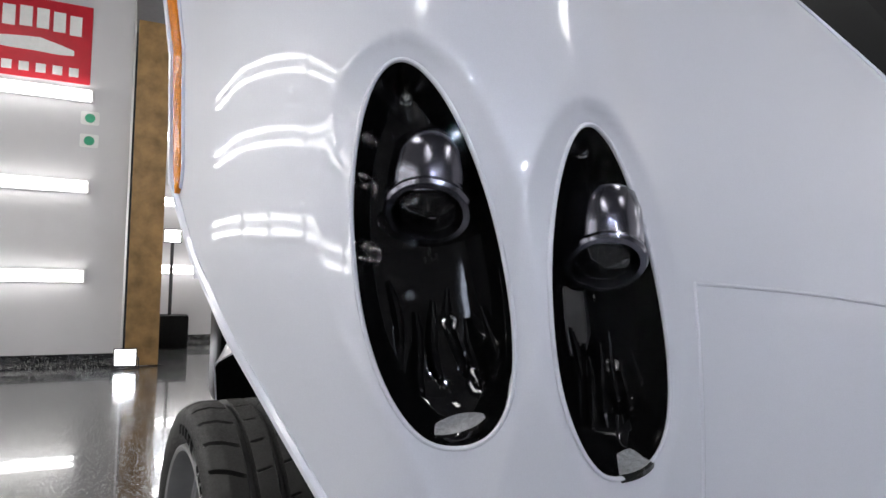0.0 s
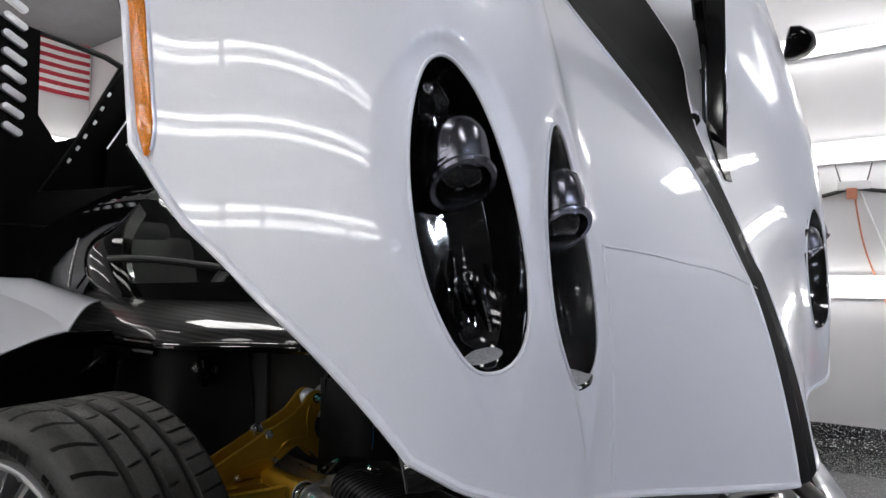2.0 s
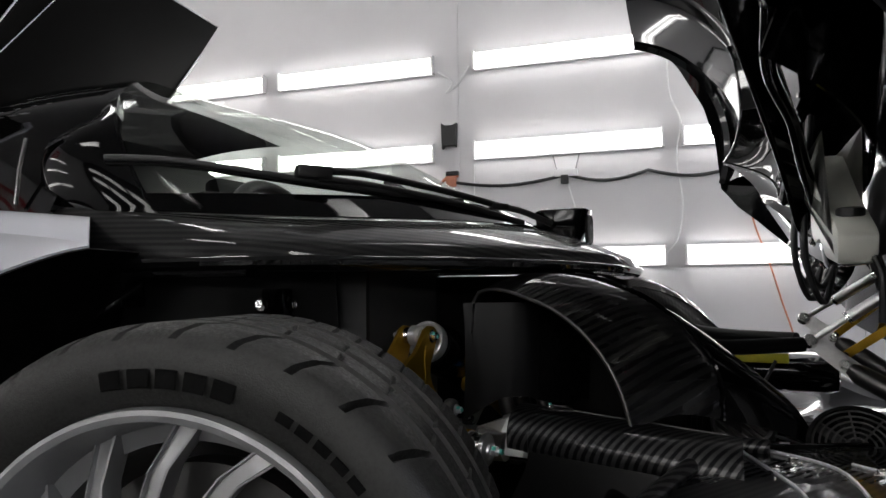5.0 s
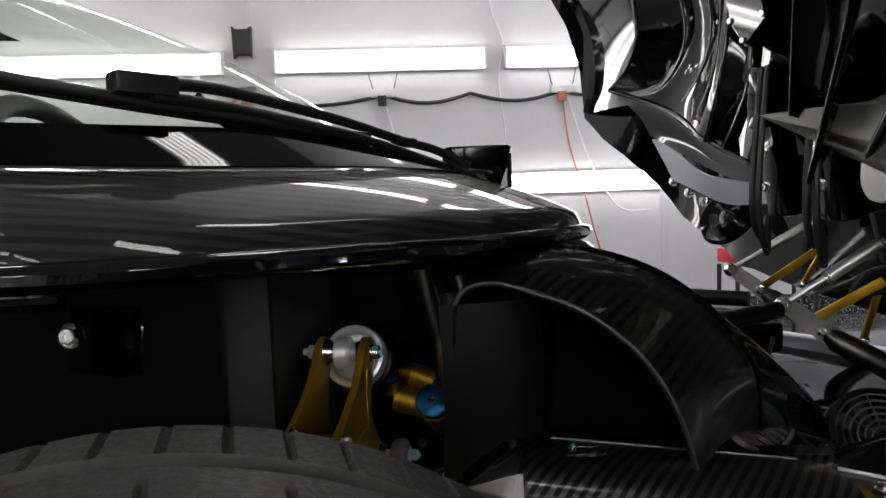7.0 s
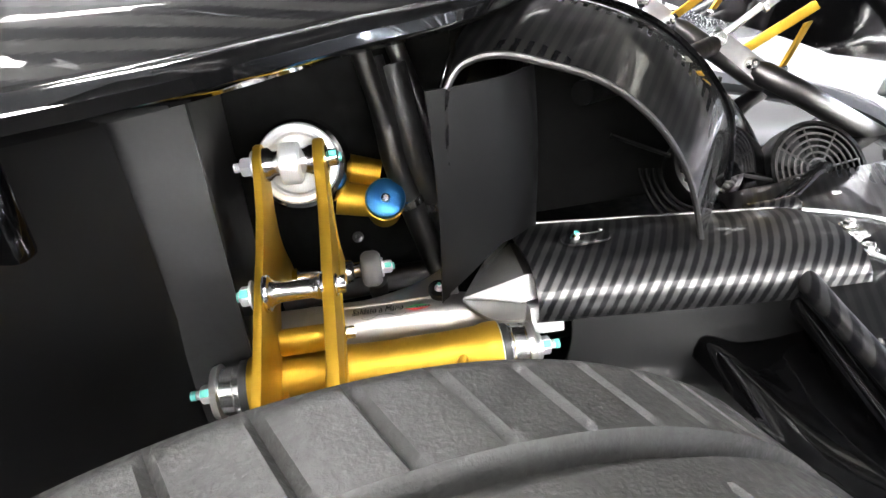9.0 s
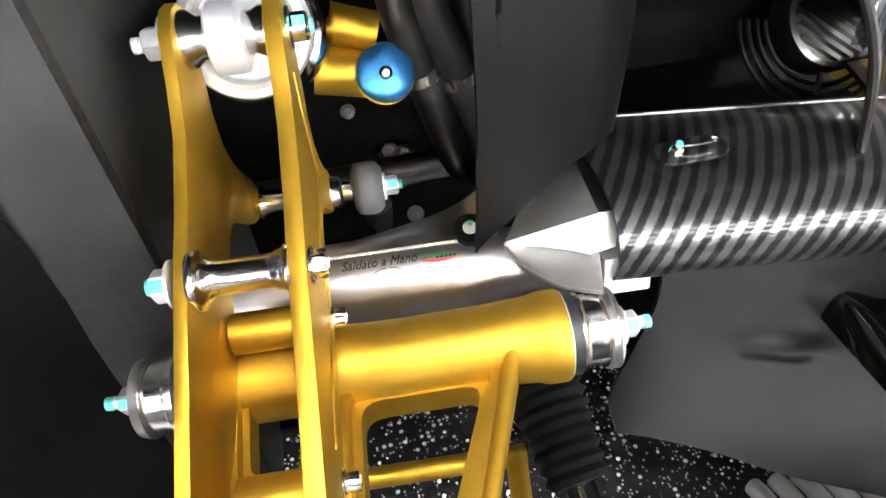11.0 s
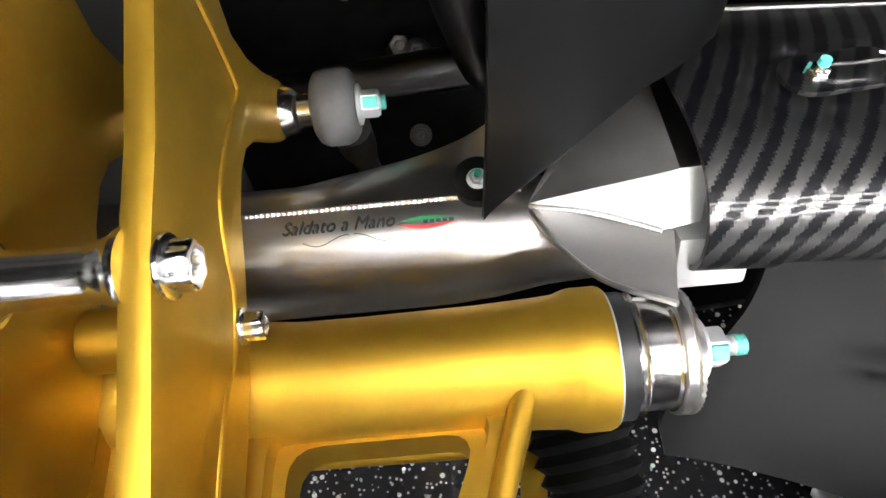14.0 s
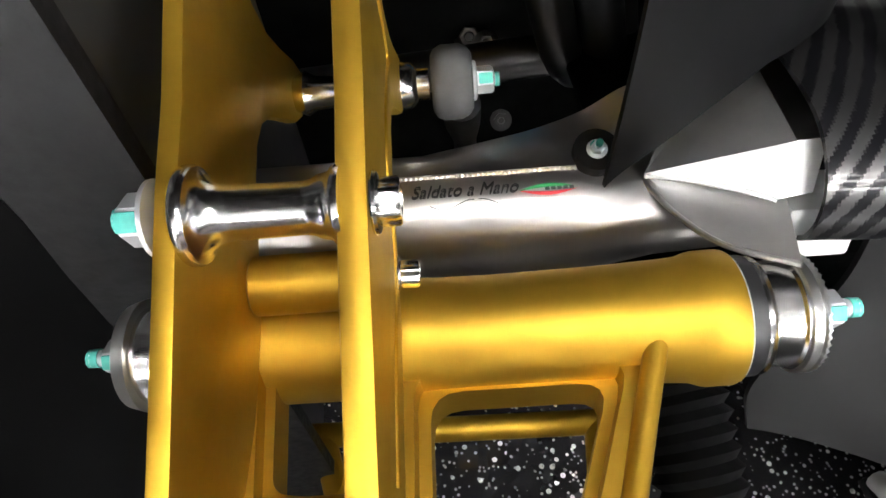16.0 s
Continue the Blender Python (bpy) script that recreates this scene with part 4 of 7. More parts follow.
def wing(u, v):
    p = spline(EDGE_A, u).lerp(spline(EDGE_B, u), v)
    p.x += 0.05 * math.sin(math.pi * v)
    return p


bm = bmesh.new()
sheet(bm, wing, 30, 20, 0.004)
ww = part("duct_wing", bm, M_INNER, clam, "glossy black flared duct wing")
for e in (EDGE_A, EDGE_B):
    bm = bmesh.new()
    tube(bm, curve(e, 30), 0.005, 10)
    part("wing_lip", bm, M_BLACK, ww)


def step_panel(u, v):
    """Stepped panel between the arch liner and the duct wing."""
    a = spline([(0.655, 0.44, 1.03), (0.70, 0.46, 1.20), (0.66, 0.48, 1.45), (0.52, 0.50, 1.72)], v)
    b = spline([(0.80, 0.80, 0.86), (0.80, 0.78, 1.10), (0.72, 0.76, 1.40), (0.56, 0.74, 1.72)], v)
    p = a.lerp(b, u)
    p.x += 0.075 * math.sin(math.pi * u) ** 0.8
    return p


bm = bmesh.new()
sheet(bm, step_panel, 30, 30, 0.004)
part("inner_panel", bm, M_INNER, clam, "glossy black bowl-shaped inner panel")

# inside of the far wing: a ribbed bowl, round lamp backs, a boxed cover and the bare paint below
LIP = [(0.853, 1.737, 1.125), (0.874, 1.643, 1.171), (0.886, 1.598, 1.26), (0.883, 1.648, 1.415), (0.870, 1.745, 1.551), (0.863, 1.81, 1.67)]
RIDGE_A = [(0.933, 1.300, 0.936), (0.946, 1.261, 1.061), (0.955, 1.242, 1.186), (0.962, 1.228, 1.30), (0.965, 1.22, 1.42), (0.965, 1.22, 1.67)]
RIDGE_B = [(0.945, 1.235, 0.911), (0.962, 1.173, 1.027), (0.968, 1.163, 1.124), (0.965, 1.190, 1.25), (0.965, 1.20, 1.42), (0.965, 1.20, 1.67)]


def bowl_of_wing(u, v):
    p = spline(LIP, v).lerp(spline(RIDGE_A, v), u)
    p.x += 0.085 * math.sin(math.pi * min(1, u * 1.05)) * (0.35 + 0.65 * math.sin(math.pi * min(1, 0.12 + v)))
    return p


bm = bmesh.new()
sheet(bm, bowl_of_wing, 36, 36, 0.004)
far_bowl = part("inner_bowl", bm, M_INNER, clam, "glossy black ribbed inner bowl", ROOM)
for u in (0.28, 0.52, 0.78):
    bm = bmesh.new()
    tube(bm, [bowl_of_wing(u + 0.03 * math.sin(5 * v), v) for v in (0.03 + 0.94 * k / 30 for k in range(31))], [0.003 + 0.009 * math.sin(math.pi * k / 30) for k in range(31)], 10)
    part("rib", bm, M_INNER, far_bowl, "", ROOM)
for path in (LIP, RIDGE_A, RIDGE_B):
    bm = bmesh.new()
    tube(bm, curve(path, 40), 0.007, 10)
    part("bowl_lip", bm, M_INNER, far_bowl, "", ROOM)
bm = bmesh.new()
tube(bm, [bowl_of_wing(k / 24, 0.0) for k in range(25)], 0.008, 10)
part("bowl_lip", bm, M_INNER, far_bowl, "", ROOM)
bm = bmesh.new()


def gutter(u, v):
    p = spline(RIDGE_A, v).lerp(spline(RIDGE_B, v), u)
    p.x += 0.05 * math.sin(math.pi * u)
    return p


sheet(bm, gutter, 10, 30, 0.003)
part("gutter", bm, M_INNER, far_bowl, "", ROOM)
for u, v in ((0.40, 0.20), (0.44, 0.21), (0.41, 0.225), (0.47, 0.235), (0.62, 0.42), (0.34, 0.44)):
    bm = bmesh.new()
    lathe(bm, [(0, 0.0075), (0.004, 0.007), (0.006, 0.004), (0.006, 0.0)], bowl_of_wing(u, v), (-1, -0.2, 0), 12)
    part("rivet", bm, M_STEEL, far_bowl, "", ROOM)
LAMP_BACK, LAMP_AXIS = Vector((0.925, 1.40, 1.60)), Vector((-0.97, -0.2, -0.1)).normalized()
bm = bmesh.new()
lathe(bm, [(0.0, 0.23), (0.02, 0.215), (-0.01, 0.195), (0.015, 0.18), (-0.02, 0.165), (0.005, 0.15), (-0.04, 0.12), (-0.05, 0.06), (-0.05, 0.0)], LAMP_BACK, LAMP_AXIS, 56)
part("lamp_back", bm, M_INNER, clam, "stepped round back of the lamp", ROOM)
COVER = [(0.955, 1.232, 1.318), (0.965, 1.134, 1.340), (0.955, 1.042, 1.144), (0.945, 1.105, 1.100), (0.945, 1.164, 1.160)]
bm = bmesh.new()
f = bm.faces.new([bm.verts.new(p) for p in COVER])
bmesh.ops.recalc_face_normals(bm, faces=bm.faces)
r = bmesh.ops.extrude_face_region(bm, geom=[f])
bmesh.ops.translate(bm, vec=(-0.035, -0.01, 0), verts=[v for v in r["geom"] if isinstance(v, bmesh.types.BMVert)])
bmesh.ops.bevel(bm, geom=bm.edges[:], offset=0.006, segments=2, affect="EDGES")
cover_box = part("boxed_cover", bm, M_INNER, clam, "five-sided glossy black cover", ROOM)
for p in COVER:
    bm = bmesh.new()
    lathe(bm, [(0, 0.007), (0.004, 0.006), (0.004, 0.0)], Vector(p).lerp(Vector((0.952, 1.135, 1.21)), 0.15) + Vector((-0.036, -0.01, 0)), (-1, -0.2, 0), 12)
    part("rivet", bm, M_STEEL, cover_box, "", ROOM)
PATCH_TOP = [(0.963, 1.683, 0.971), (0.997, 1.519, 0.897), (1.020, 1.330, 0.832), (1.02, 1.16, 0.822)]
PATCH_LOW = [(1.037, 1.708, 0.853), (1.050, 1.600, 0.820), (1.063, 1.44, 0.781), (1.043, 1.194, 0.786)]


def bare(u, v):
    p = spline(PATCH_TOP, u).lerp(spline(PATCH_LOW, u), v)
    p.z += 0.010 * math.sin(11 * u) * (1 - v)
    return p


bm = bmesh.new()
sheet(bm, bare, 24, 6, 0.003)
part("bare_patch", bm, M_PEARL, clam, "white painted inner patch", ROOM)
bm = bmesh.new()
sheet(bm, lambda u, v: bowl_of_wing(u, 0.0).lerp(spline(PATCH_TOP, u) + Vector((-0.006, 0, 0.012)), v) + Vector((0.02 * math.sin(math.pi * v), 0, 0)), 24, 8, 0.003)
part("lower_panel", bm, M_INNER, clam, "glossy black lower panel", ROOM)
bm = bmesh.new()
lathe(bm, [(0.0, 0.085), (0.012, 0.078), (0.004, 0.060), (0.020, 0.045), (0.008, 0.028), (0.016, 0.012), (0.016, 0.0)], (1.075, 1.46, 0.745), (-0.75, -0.3, 0.5), 40)
part("foot_moulding", bm, M_INNER, clam, "rounded glossy moulding", ROOM)
for p in ((1.045, 1.72, 0.845), (1.055, 1.64, 0.81), (1.06, 1.56, 0.785)):
    bm = bmesh.new()
    lathe(bm, [(0.0, 0.016), (0.006, 0.015), (0.010, 0.009), (0.016, 0.008), (0.016, 0.0)], p, (-0.8, -0.3, 0.3), 16)
    part("clip", bm, M_STEEL, clam, "", ROOM)
# rolled lip of the near wing
bm = bmesh.new()
tube(bm, curve([(0.725, 0.36, 1.10), (0.735, 0.42, 1.03), (0.78, 0.50, 0.975), (0.81, 0.575, 0.92), (0.85, 0.67, 0.86)], 24), 0.010, 12)
part("near_lip", bm, M_INNER, clam, "", ROOM)
# pale washer reservoir beside the middle
tank = thing("washer_reservoir", (0.75, 0.72, 0.80), "pale plastic washer reservoir under the clamshell", "reservoir")
bm = bmesh.new()
plate(bm, soft_outline([(0.80, 0.82), (0.775, 0.795), (0.70, 0.80), (0.64, 0.768), (0.52, 0.755), (0.50, 0.80), (0.63, 0.862), (0.76, 0.945), (0.79, 0.945)], 0.016), 0.05, (0.765, 0, 0), (0, 1, 0), (0, 0, 1), 0.012)
part("tank", bm, M_PALE, tank)
bm = bmesh.new()
lathe(bm, [(0, 0.018), (0.012, 0.018), (0.014, 0.015), (0.014, 0.0)], (0.765, 0.56, 0.822), (0, 0, 1), 20)
part("filler_cap", bm, M_DARK, tank, "dark filler cap")
bm = bmesh.new()
tube(bm, curve([(0.78, 0.53, 0.78), (0.79, 0.51, 0.74), (0.79, 0.52, 0.68)], 10), 0.005, 8)
part("hose", bm, M_DARK, tank, "thin dark hose")
for k, y in enumerate((1.00, 1.21)):
    bm = bmesh.new()
    box(bm, (0.82, y, 0.86), (0.05, 0.07, 0.20), Matrix.Rotation(radians(-8), 3, "Y"), 0.012)
    box(bm, (0.79, y, 1.0), (0.06, 0.05, 0.12), None, 0.012)
    part("latch_block", bm, M_BLACK, clam)
    for j in range(2):
        bm = bmesh.new()
        d = 0.03 * j
        tube(bm, curve([(0.76, y - 0.05 - d, 1.05), (0.74, y - 0.06 - d, 0.80), (0.77, y - 0.03 - d, 0.72 - d), (0.80, y + 0.01, 0.76)], 14), 0.006, 8)
        part("hose", bm, M_DARK, clam)
    for j in range(3):
        bolt(clam, (0.785 - 0.005 * j, y - 0.02, 0.82 + 0.07 * j), (-1, -0.3, 0.1), 0.008)

# ---------------- front wheel ----------------
WX, WZ, RR = 0.0, 0.349, 0.260
STEER = CAR @ Matrix.Translation((0.072, -0.006, WZ)) @ Matrix.Rotation(0.235, 4, "Z") @ Matrix.Rotation(-0.012, 4, "X") @ Matrix.Translation((0, 0, -WZ))
wheel = thing("wheel", (WX, 0.13, 0), "front wheel with grey multi-spoke rim and low black tyre", "wheel", m=STEER)


SLOTS = 64
STEPS = 10


def shear(y):
    """How far the tread pattern runs on, in degrees, across the tyre."""
    if y < 0.075:
        return 70 * y
    if y < 0.18:
        return 5.25 - 40 * (y - 0.075)
    return 1.05 - 25 * (y - 0.18)


def tread(k, y, r):
    """The radius with slanted slots and round grooves cut in; y is across the tyre, from the outer edge."""
    cut = 0.0
    for g, w in ((0.075, 0.0065), (0.128, 0.006), (0.182, 0.006)):
        if abs(y - g) < w:
            cut = 0.011
    j = k % STEPS
    if 0.196 < y < 0.247 and j == 5:
        cut = max(cut, 0.0045)
    if 0.006 < y < 0.066 and k % (2 * STEPS) in (5, 6):
        cut = max(cut, 0.012)
    if (0.085 < y < 0.112 or 0.136 < y < 0.16) and k % (2 * STEPS) == 3:
        cut = max(cut, 0.0045)
    return r - cut


TYRE = [(0.016, RR / 0.990 + 0.004), (0.002, RR / 0.990 + 0.016), (-0.004, 0.305), (-0.003, 0.325), (0.003, 0.340), (0.012, 0.3475)]
TYRE += [(0.012 + 0.0045 + 0.0045 * k, 0.3475 + 0.0075 * min(1, (k + 1) / 5)) for k in range(0, 50)]
TYRE += [(0.248, 0.350), (0.256, 0.338), (0.259, 0.32), (0.255, 0.29), (0.24, RR / 0.990 + 0.004)]
bm = bmesh.new()
NS = SLOTS * STEPS
rings = []
for k in range(NS):
    ring = []
    for y, r in TYRE:
        th = 2 * math.pi * k / NS + radians(shear(y))
        rr = 0.990 * (tread(k, y, r) if r > 0.333 else r)
        ring.append(bm.verts.new((WX + rr * math.sin(th), 0.98 * y, WZ + rr * math.cos(th))))
    rings.append(ring)
for k in range(NS):
    a, b = rings[k], rings[(k + 1) % NS]
    for i in range(len(TYRE) - 1):
        bm.faces.new((a[i], a[i + 1], b[i + 1], b[i]))
tyre = part("tyre", bm, M_RUBBER, wheel, "black low-profile tyre with slotted tread", m=STEER)


def arc_bar(parent, a0, a1, r0, r1, y, mat, name):
    bm = bmesh.new()
    lathe(bm, [(0, r0), (-0.0015, r0 + 0.001), (-0.0015, r1 - 0.001), (0, r1)], (WX, y, WZ), (0, 1, 0), 6, a0, a1, False, (0, 0, 1))
    part(name, bm, mat, parent, "dark lettering bar", m=STEER)


for k in range(5):
    arc_bar(tyre, -11 + 6.2 * k, -6.3 + 6.2 * k, 0.286, 0.306, -0.0045, M_BAR, "lettering_bar")
for k in range(5):
    arc_bar(tyre, 28 + 4.5 * k, 31.4 + 4.5 * k, 0.292, 0.303, -0.0045, M_BAR, "lettering_bar")
bm = bmesh.new()
lathe(bm, [(0.014, RR + 0.005), (0.002, RR + 0.003), (0.0, RR - 0.002), (0.003, RR - 0.009), (0.006, RR - 0.0105), (0.03, RR - 0.016), (0.066, RR - 0.024), (0.078, RR - 0.045), (0.22, RR - 0.05), (0.24, RR + 0.003)], (WX, 0, WZ), (0, 1, 0), 96, caps=False)
part("rim", bm, M_RIM, wheel, "grey alloy rim with bright lip", m=STEER)
bm = bmesh.new()
lathe(bm, [(0.05, 0.0), (0.015, 0.03), (0.012, 0.036), (0.02, 0.044), (0.03, 0.05), (0.035, 0.07), (0.06, 0.075), (0.075, 0.06), (0.08, 0.0)], (WX, 0, WZ), (0, 1, 0), 40, caps=False)
part("hub", bm, M_RIM, wheel, m=STEER)
bm = bmesh.new()
tube(bm, [(WX, 0.004, WZ), (WX, 0.03, WZ)], [0.026, 0.034], 6)
part("centre_nut", bm, M_ALU, wheel, "bare metal centre nut", m=STEER)
for k in range(14):
    bm = bmesh.new()
    pts = [(0.045, 0.026, 0.017), (0.09, 0.028, 0.020), (0.14, 0.034, 0.0235), (0.19, 0.044, 0.027), (0.238, 0.056, 0.031)]
    rows = []
    for i, (r, y, w) in enumerate(pts):
        a = radians(27 * (i / 4) ** 1.3)
        d = Vector((math.sin(a), 0, math.cos(a)))
        s = Vector((math.cos(a), 0, -math.sin(a)))
        c = d * r
        rows.append([bm.verts.new(c + s * w * f + Vector((0, y + h, 0))) for f, h in ((-0.5, 0.001), (-0.40, 0), (-0.35, 0.006), (0.35, 0.006), (0.40, 0), (0.5, 0.001), (0.4, 0.035), (-0.4, 0.035))])
    for a, b in zip(rows, rows[1:]):
        for j in range(8):
            bm.faces.new((a[j], a[(j + 1) % 8], b[(j + 1) % 8], b[j]))
    bm.faces.new(rows[0])
    bm.faces.new(rows[-1])
    bm.transform(Matrix.Translation((WX, 0, WZ)) @ Matrix.Rotation(2 * math.pi * k / 14, 4, "Y"))
    part("spoke", bm, M_RIM, wheel, m=STEER, smooth=25)
bm = bmesh.new()
lathe(bm, [(0.10, 0.10), (0.10, 0.185), (0.135, 0.185), (0.135, 0.10)], (WX, 0, WZ), (0, 1, 0), 64, caps=False)
part("brake_disc", bm, M_TIDARK, wheel, "dark ceramic brake disc", m=STEER)
bm = bmesh.new()
lathe(bm, [(0.08, 0.13), (0.085, 0.2), (0.15, 0.205), (0.155, 0.13)], (WX, 0, WZ), (0, 1, 0), 16, 60, 120, False, (0, 0, 1))
part("brake_caliper", bm, M_TIDARK, wheel, "dark brake caliper", m=STEER)

# ---------------- black tub, cowl and cabin ----------------
tub = thing("car_tub", (-0.6, MID, 0.2), "black lacquered carbon tub with cowl and cabin", "car body")
EDGE = [(-0.62, 0.30), (-0.2, 0.335), (-0.089, 0.352), (0.0, 0.398), (0.085, 0.473), (0.183, 0.548), (0.268, 0.664), (0.345, 0.83), (0.388, 0.96), (0.402, 1.1)]
BASE = [(-0.62, 0.36, 0.895), (-0.42, 0.375, 0.878), (-0.25, 0.47, 0.870), (-0.08, 0.62, 0.868), (0.06, 0.80, 0.87), (0.15, 0.97, 0.868), (0.175, 1.1, 0.868)]
HEAD = [(-0.62, 0.44, 1.10), (-0.60, 0.47, 1.14), (-0.66, 0.56, 1.215), (-0.78, 0.7, 1.275), (-0.87, 0.86, 1.315), (-0.91, 1.0, 1.33), (-0.92, 1.1, 1.333)]


def both(fn):
    """A surface over the half as fn(u, v), continued over the other half."""
    def whole(u, v):
        w = 1 - abs(2 * u - 1)
        p = Vector(fn(w, v))
        if u > 0.5:
            p.y = 2 * MID - p.y
        return p
    return whole


def cowl(u, v):
    e = spline([(x, y, 0.80) for x, y in EDGE], u)
    b = spline(BASE, u)
    p = e.lerp(b, v)
    e.z -= 0.022 * u ** 3
    p.z = e.z + (b.z - e.z) * (v ** 0.9) + 0.005 * math.sin(math.pi * v)
    if v < 0.08:
        p.z -= 0.02 * (1 - v / 0.08) ** 2
    return p


bm = bmesh.new()
sheet(bm, both(cowl), 120, 18)
part("cowl", bm, M_COWL, tub, "dark lacquered carbon cowl panel")
# rolled flange under the cowl's edge
bm = bmesh.new()
rows = []
for k in range(121):
    w = 1 - abs(2 * k / 120 - 1)
    e = spline([(x, y, 0.787) for x, y in EDGE], w)
    e.z -= 0.022 * w ** 3
    d = spline([(x, y, 0) for x, y in EDGE], min(1, w + 0.01)) - spline([(x, y, 0) for x, y in EDGE], max(0, w - 0.01))
    n = Vector((d.y, -d.x, 0)).normalized()
    row = []
    for o, h in ((0.002, 0.0), (0.010, -0.003), (0.014, -0.009), (0.012, -0.017), (0.002, -0.024), (-0.03, -0.026), (-0.03, 0.0)):
        p = e + n * o + Vector((0, 0, h))
        if k > 60:
            p.y = 2 * MID - p.y
        row.append(bm.verts.new(p))
    rows.append(row)
for a, b in zip(rows, rows[1:]):
    for j in range(7):
        bm.faces.new((a[j], a[(j + 1) % 7], b[(j + 1) % 7], b[j]))
part("cowl_flange", bm, M_INNER, tub, "glossy black rolled flange")


def cowl_under(u, v):
    q = 0.2 + 0.8 * u
    e = spline([(x, y + 0.028, 0.761) for x, y in EDGE], q)
    return Vector((e.x - 0.012 * u, e.y + (MID - e.y) * v, e.z - 0.022 * q ** 3))


# added black sheet: stands for the shade below the cowl, closes gaps
bm = bmesh.new()
sheet(bm, both(cowl_under), 60, 4)
part("cowl_blackout", bm, M_MATT, tub, "added matt black sheet that darkens the bay below the cowl")


def screen(u, v):
    b, h = spline(BASE, u), spline(HEAD, u)
    p = b.lerp(h, v)
    p.z += 0.05 * math.sin(math.pi * v) ** 2 * (0.35 + 0.65 * u)
    p.y -= 0.05 * math.sin(math.pi * v) * (1 - u)
    return p


bm = bmesh.new()
sheet(bm, both(lambda u, v: screen(0.20 + 0.80 * u, 0.02 + 0.96 * v)), 60, 20)
ws = part("windscreen", bm, M_SCREEN, tub, "curved windscreen glass")
ws.visible_shadow = False
bm = bmesh.new()
sheet(bm, both(lambda u, v: screen(0.20 + 0.80 * u, 0.115 * v) + Vector((0.002, 0, 0.004))), 60, 6, 0.002)
part("screen_border", bm, M_BLACK, tub, "black printed border of the windscreen")
for fl in (False, True):
    bm = bmesh.new()
    rows = []
    for k in range(25):
        v = k / 24
        b = screen(0.21, v)
        q0 = 0.14 if fl else 0.02
        a = screen(q0, v)
        ring = [a + Vector((-0.02, 0.012, -0.01) if fl else (-0.06, 0.012, 0)), a] + [screen(q0 + (0.21 - q0) * f, v) for f in (0.26, 0.53, 0.79)] + [b, b + Vector((-0.02, 0.03, -0.03))]
        row = []
        for p in ring:
            p = p.copy()
            if fl:
                p.y = 2 * MID - p.y
            row.append(bm.verts.new(p))
        rows.append(row)
    for a, b in zip(rows, rows[1:]):
        for j in range(7):
            bm.faces.new((a[j], a[(j + 1) % 7], b[(j + 1) % 7], b[j]))
    part("screen_pillar", bm, M_BLACK, tub, "glossy black screen pillar")


def roof(u, v):
    h = spline(HEAD, u)
    end = Vector((-1.75, 0.40 + 0.7 * u, 1.02 + 0.28 * math.sin(u * math.pi / 2)))
    p = h.lerp(end, v)
    p.z += 0.05 * math.sin(math.pi * v)
    return p


bm = bmesh.new()
sheet(bm, both(lambda u, v: roof(0.45 + 0.55 * u, 0.26 + 0.74 * v)), 40, 14)
part("roof", bm, M_BLACK, tub, "glossy black roof")
bm = bmesh.new()
sheet(bm, both(lambda u, v: roof(0.45 + 0.55 * u, 0.26 * v)), 40, 6)
top_glass = part("roof_glass", bm, M_SCREEN, tub, "glass running up into the roof")
top_glass.visible_shadow = False
bm = bmesh.new()
plate(bm, [(-1.75, 0.42), (-0.35, 0.48), (-0.2, 1.1), (-0.35, 1.72), (-1.75, 1.78)], 0.02, (0, 0, 0.5), (1, 0, 0), (0, 1, 0))
part("cabin_floor", bm, M_MATT, tub, "dark cabin floor")
bm = bmesh.new()
plate(bm, [(0.46, 0.5), (1.74, 0.5), (1.74, 1.12), (1.45, 1.27), (0.75, 1.27), (0.46, 1.12)], 0.03, (-1.42, 0, 0), (0, 1, 0), (0, 0, 1), 0.008)
part("bulkhead", bm, M_SATIN, tub, "black bulkhead behind the seats")
for fl in (False, True):
    bm = bmesh.new()

    def side(u, v, fl=fl):
        front = spline([(-0.605, 0.335, 0.885), (-0.615, 0.39, 1.0)] + [spline(HEAD, q) for q in (0.05, 0.2, 0.33, 0.45)], v)
        back = spline([(-1.75, 0.335, 0.885), (-1.75, 0.37, 0.96), roof(0.1, 1), roof(0.2, 1), roof(0.33, 1), roof(0.45, 1)], v)
        p = front.lerp(back, u)
        p.z += 0.05 * math.sin(math.pi * u) * v
        p.y -= 0.05 * math.sin(math.pi * u) * math.sin(math.pi * v)
        return Vector((p.x, 2 * MID - p.y if fl else p.y, p.z))

    sheet(bm, side, 16, 14)
    part("side_window", bm, M_SCREEN if fl else M_BLACK, tub, "side glass")
    bm = bmesh.new()
    y = 2 * MID - 0.33 if fl else 0.33
    tube(bm, [(-0.704, y, 0.905), (-0.715, y + (-0.012 if fl else 0.012), 0.98), (-0.724, y + (-0.03 if fl else 0.03), 1.048)], 0.004, 8)
    part("window_trim", bm, M_STEEL, tub, "bright window trim")
# dashboard, steering wheel and seats seen through the glass
bm = bmesh.new()


def dash(u, v):
    y = 0.45 + 1.3 * u
    e = abs(2 * u - 1)
    x = -0.32 + 0.45 * v * (1 - e * e * 0.7) - 0.2 * e * e
    return Vector((x, y, 0.872 + 0.03 * math.sin(v * math.pi) + 0.02 * math.sin(u * 3 * math.pi) * (1 - v)))


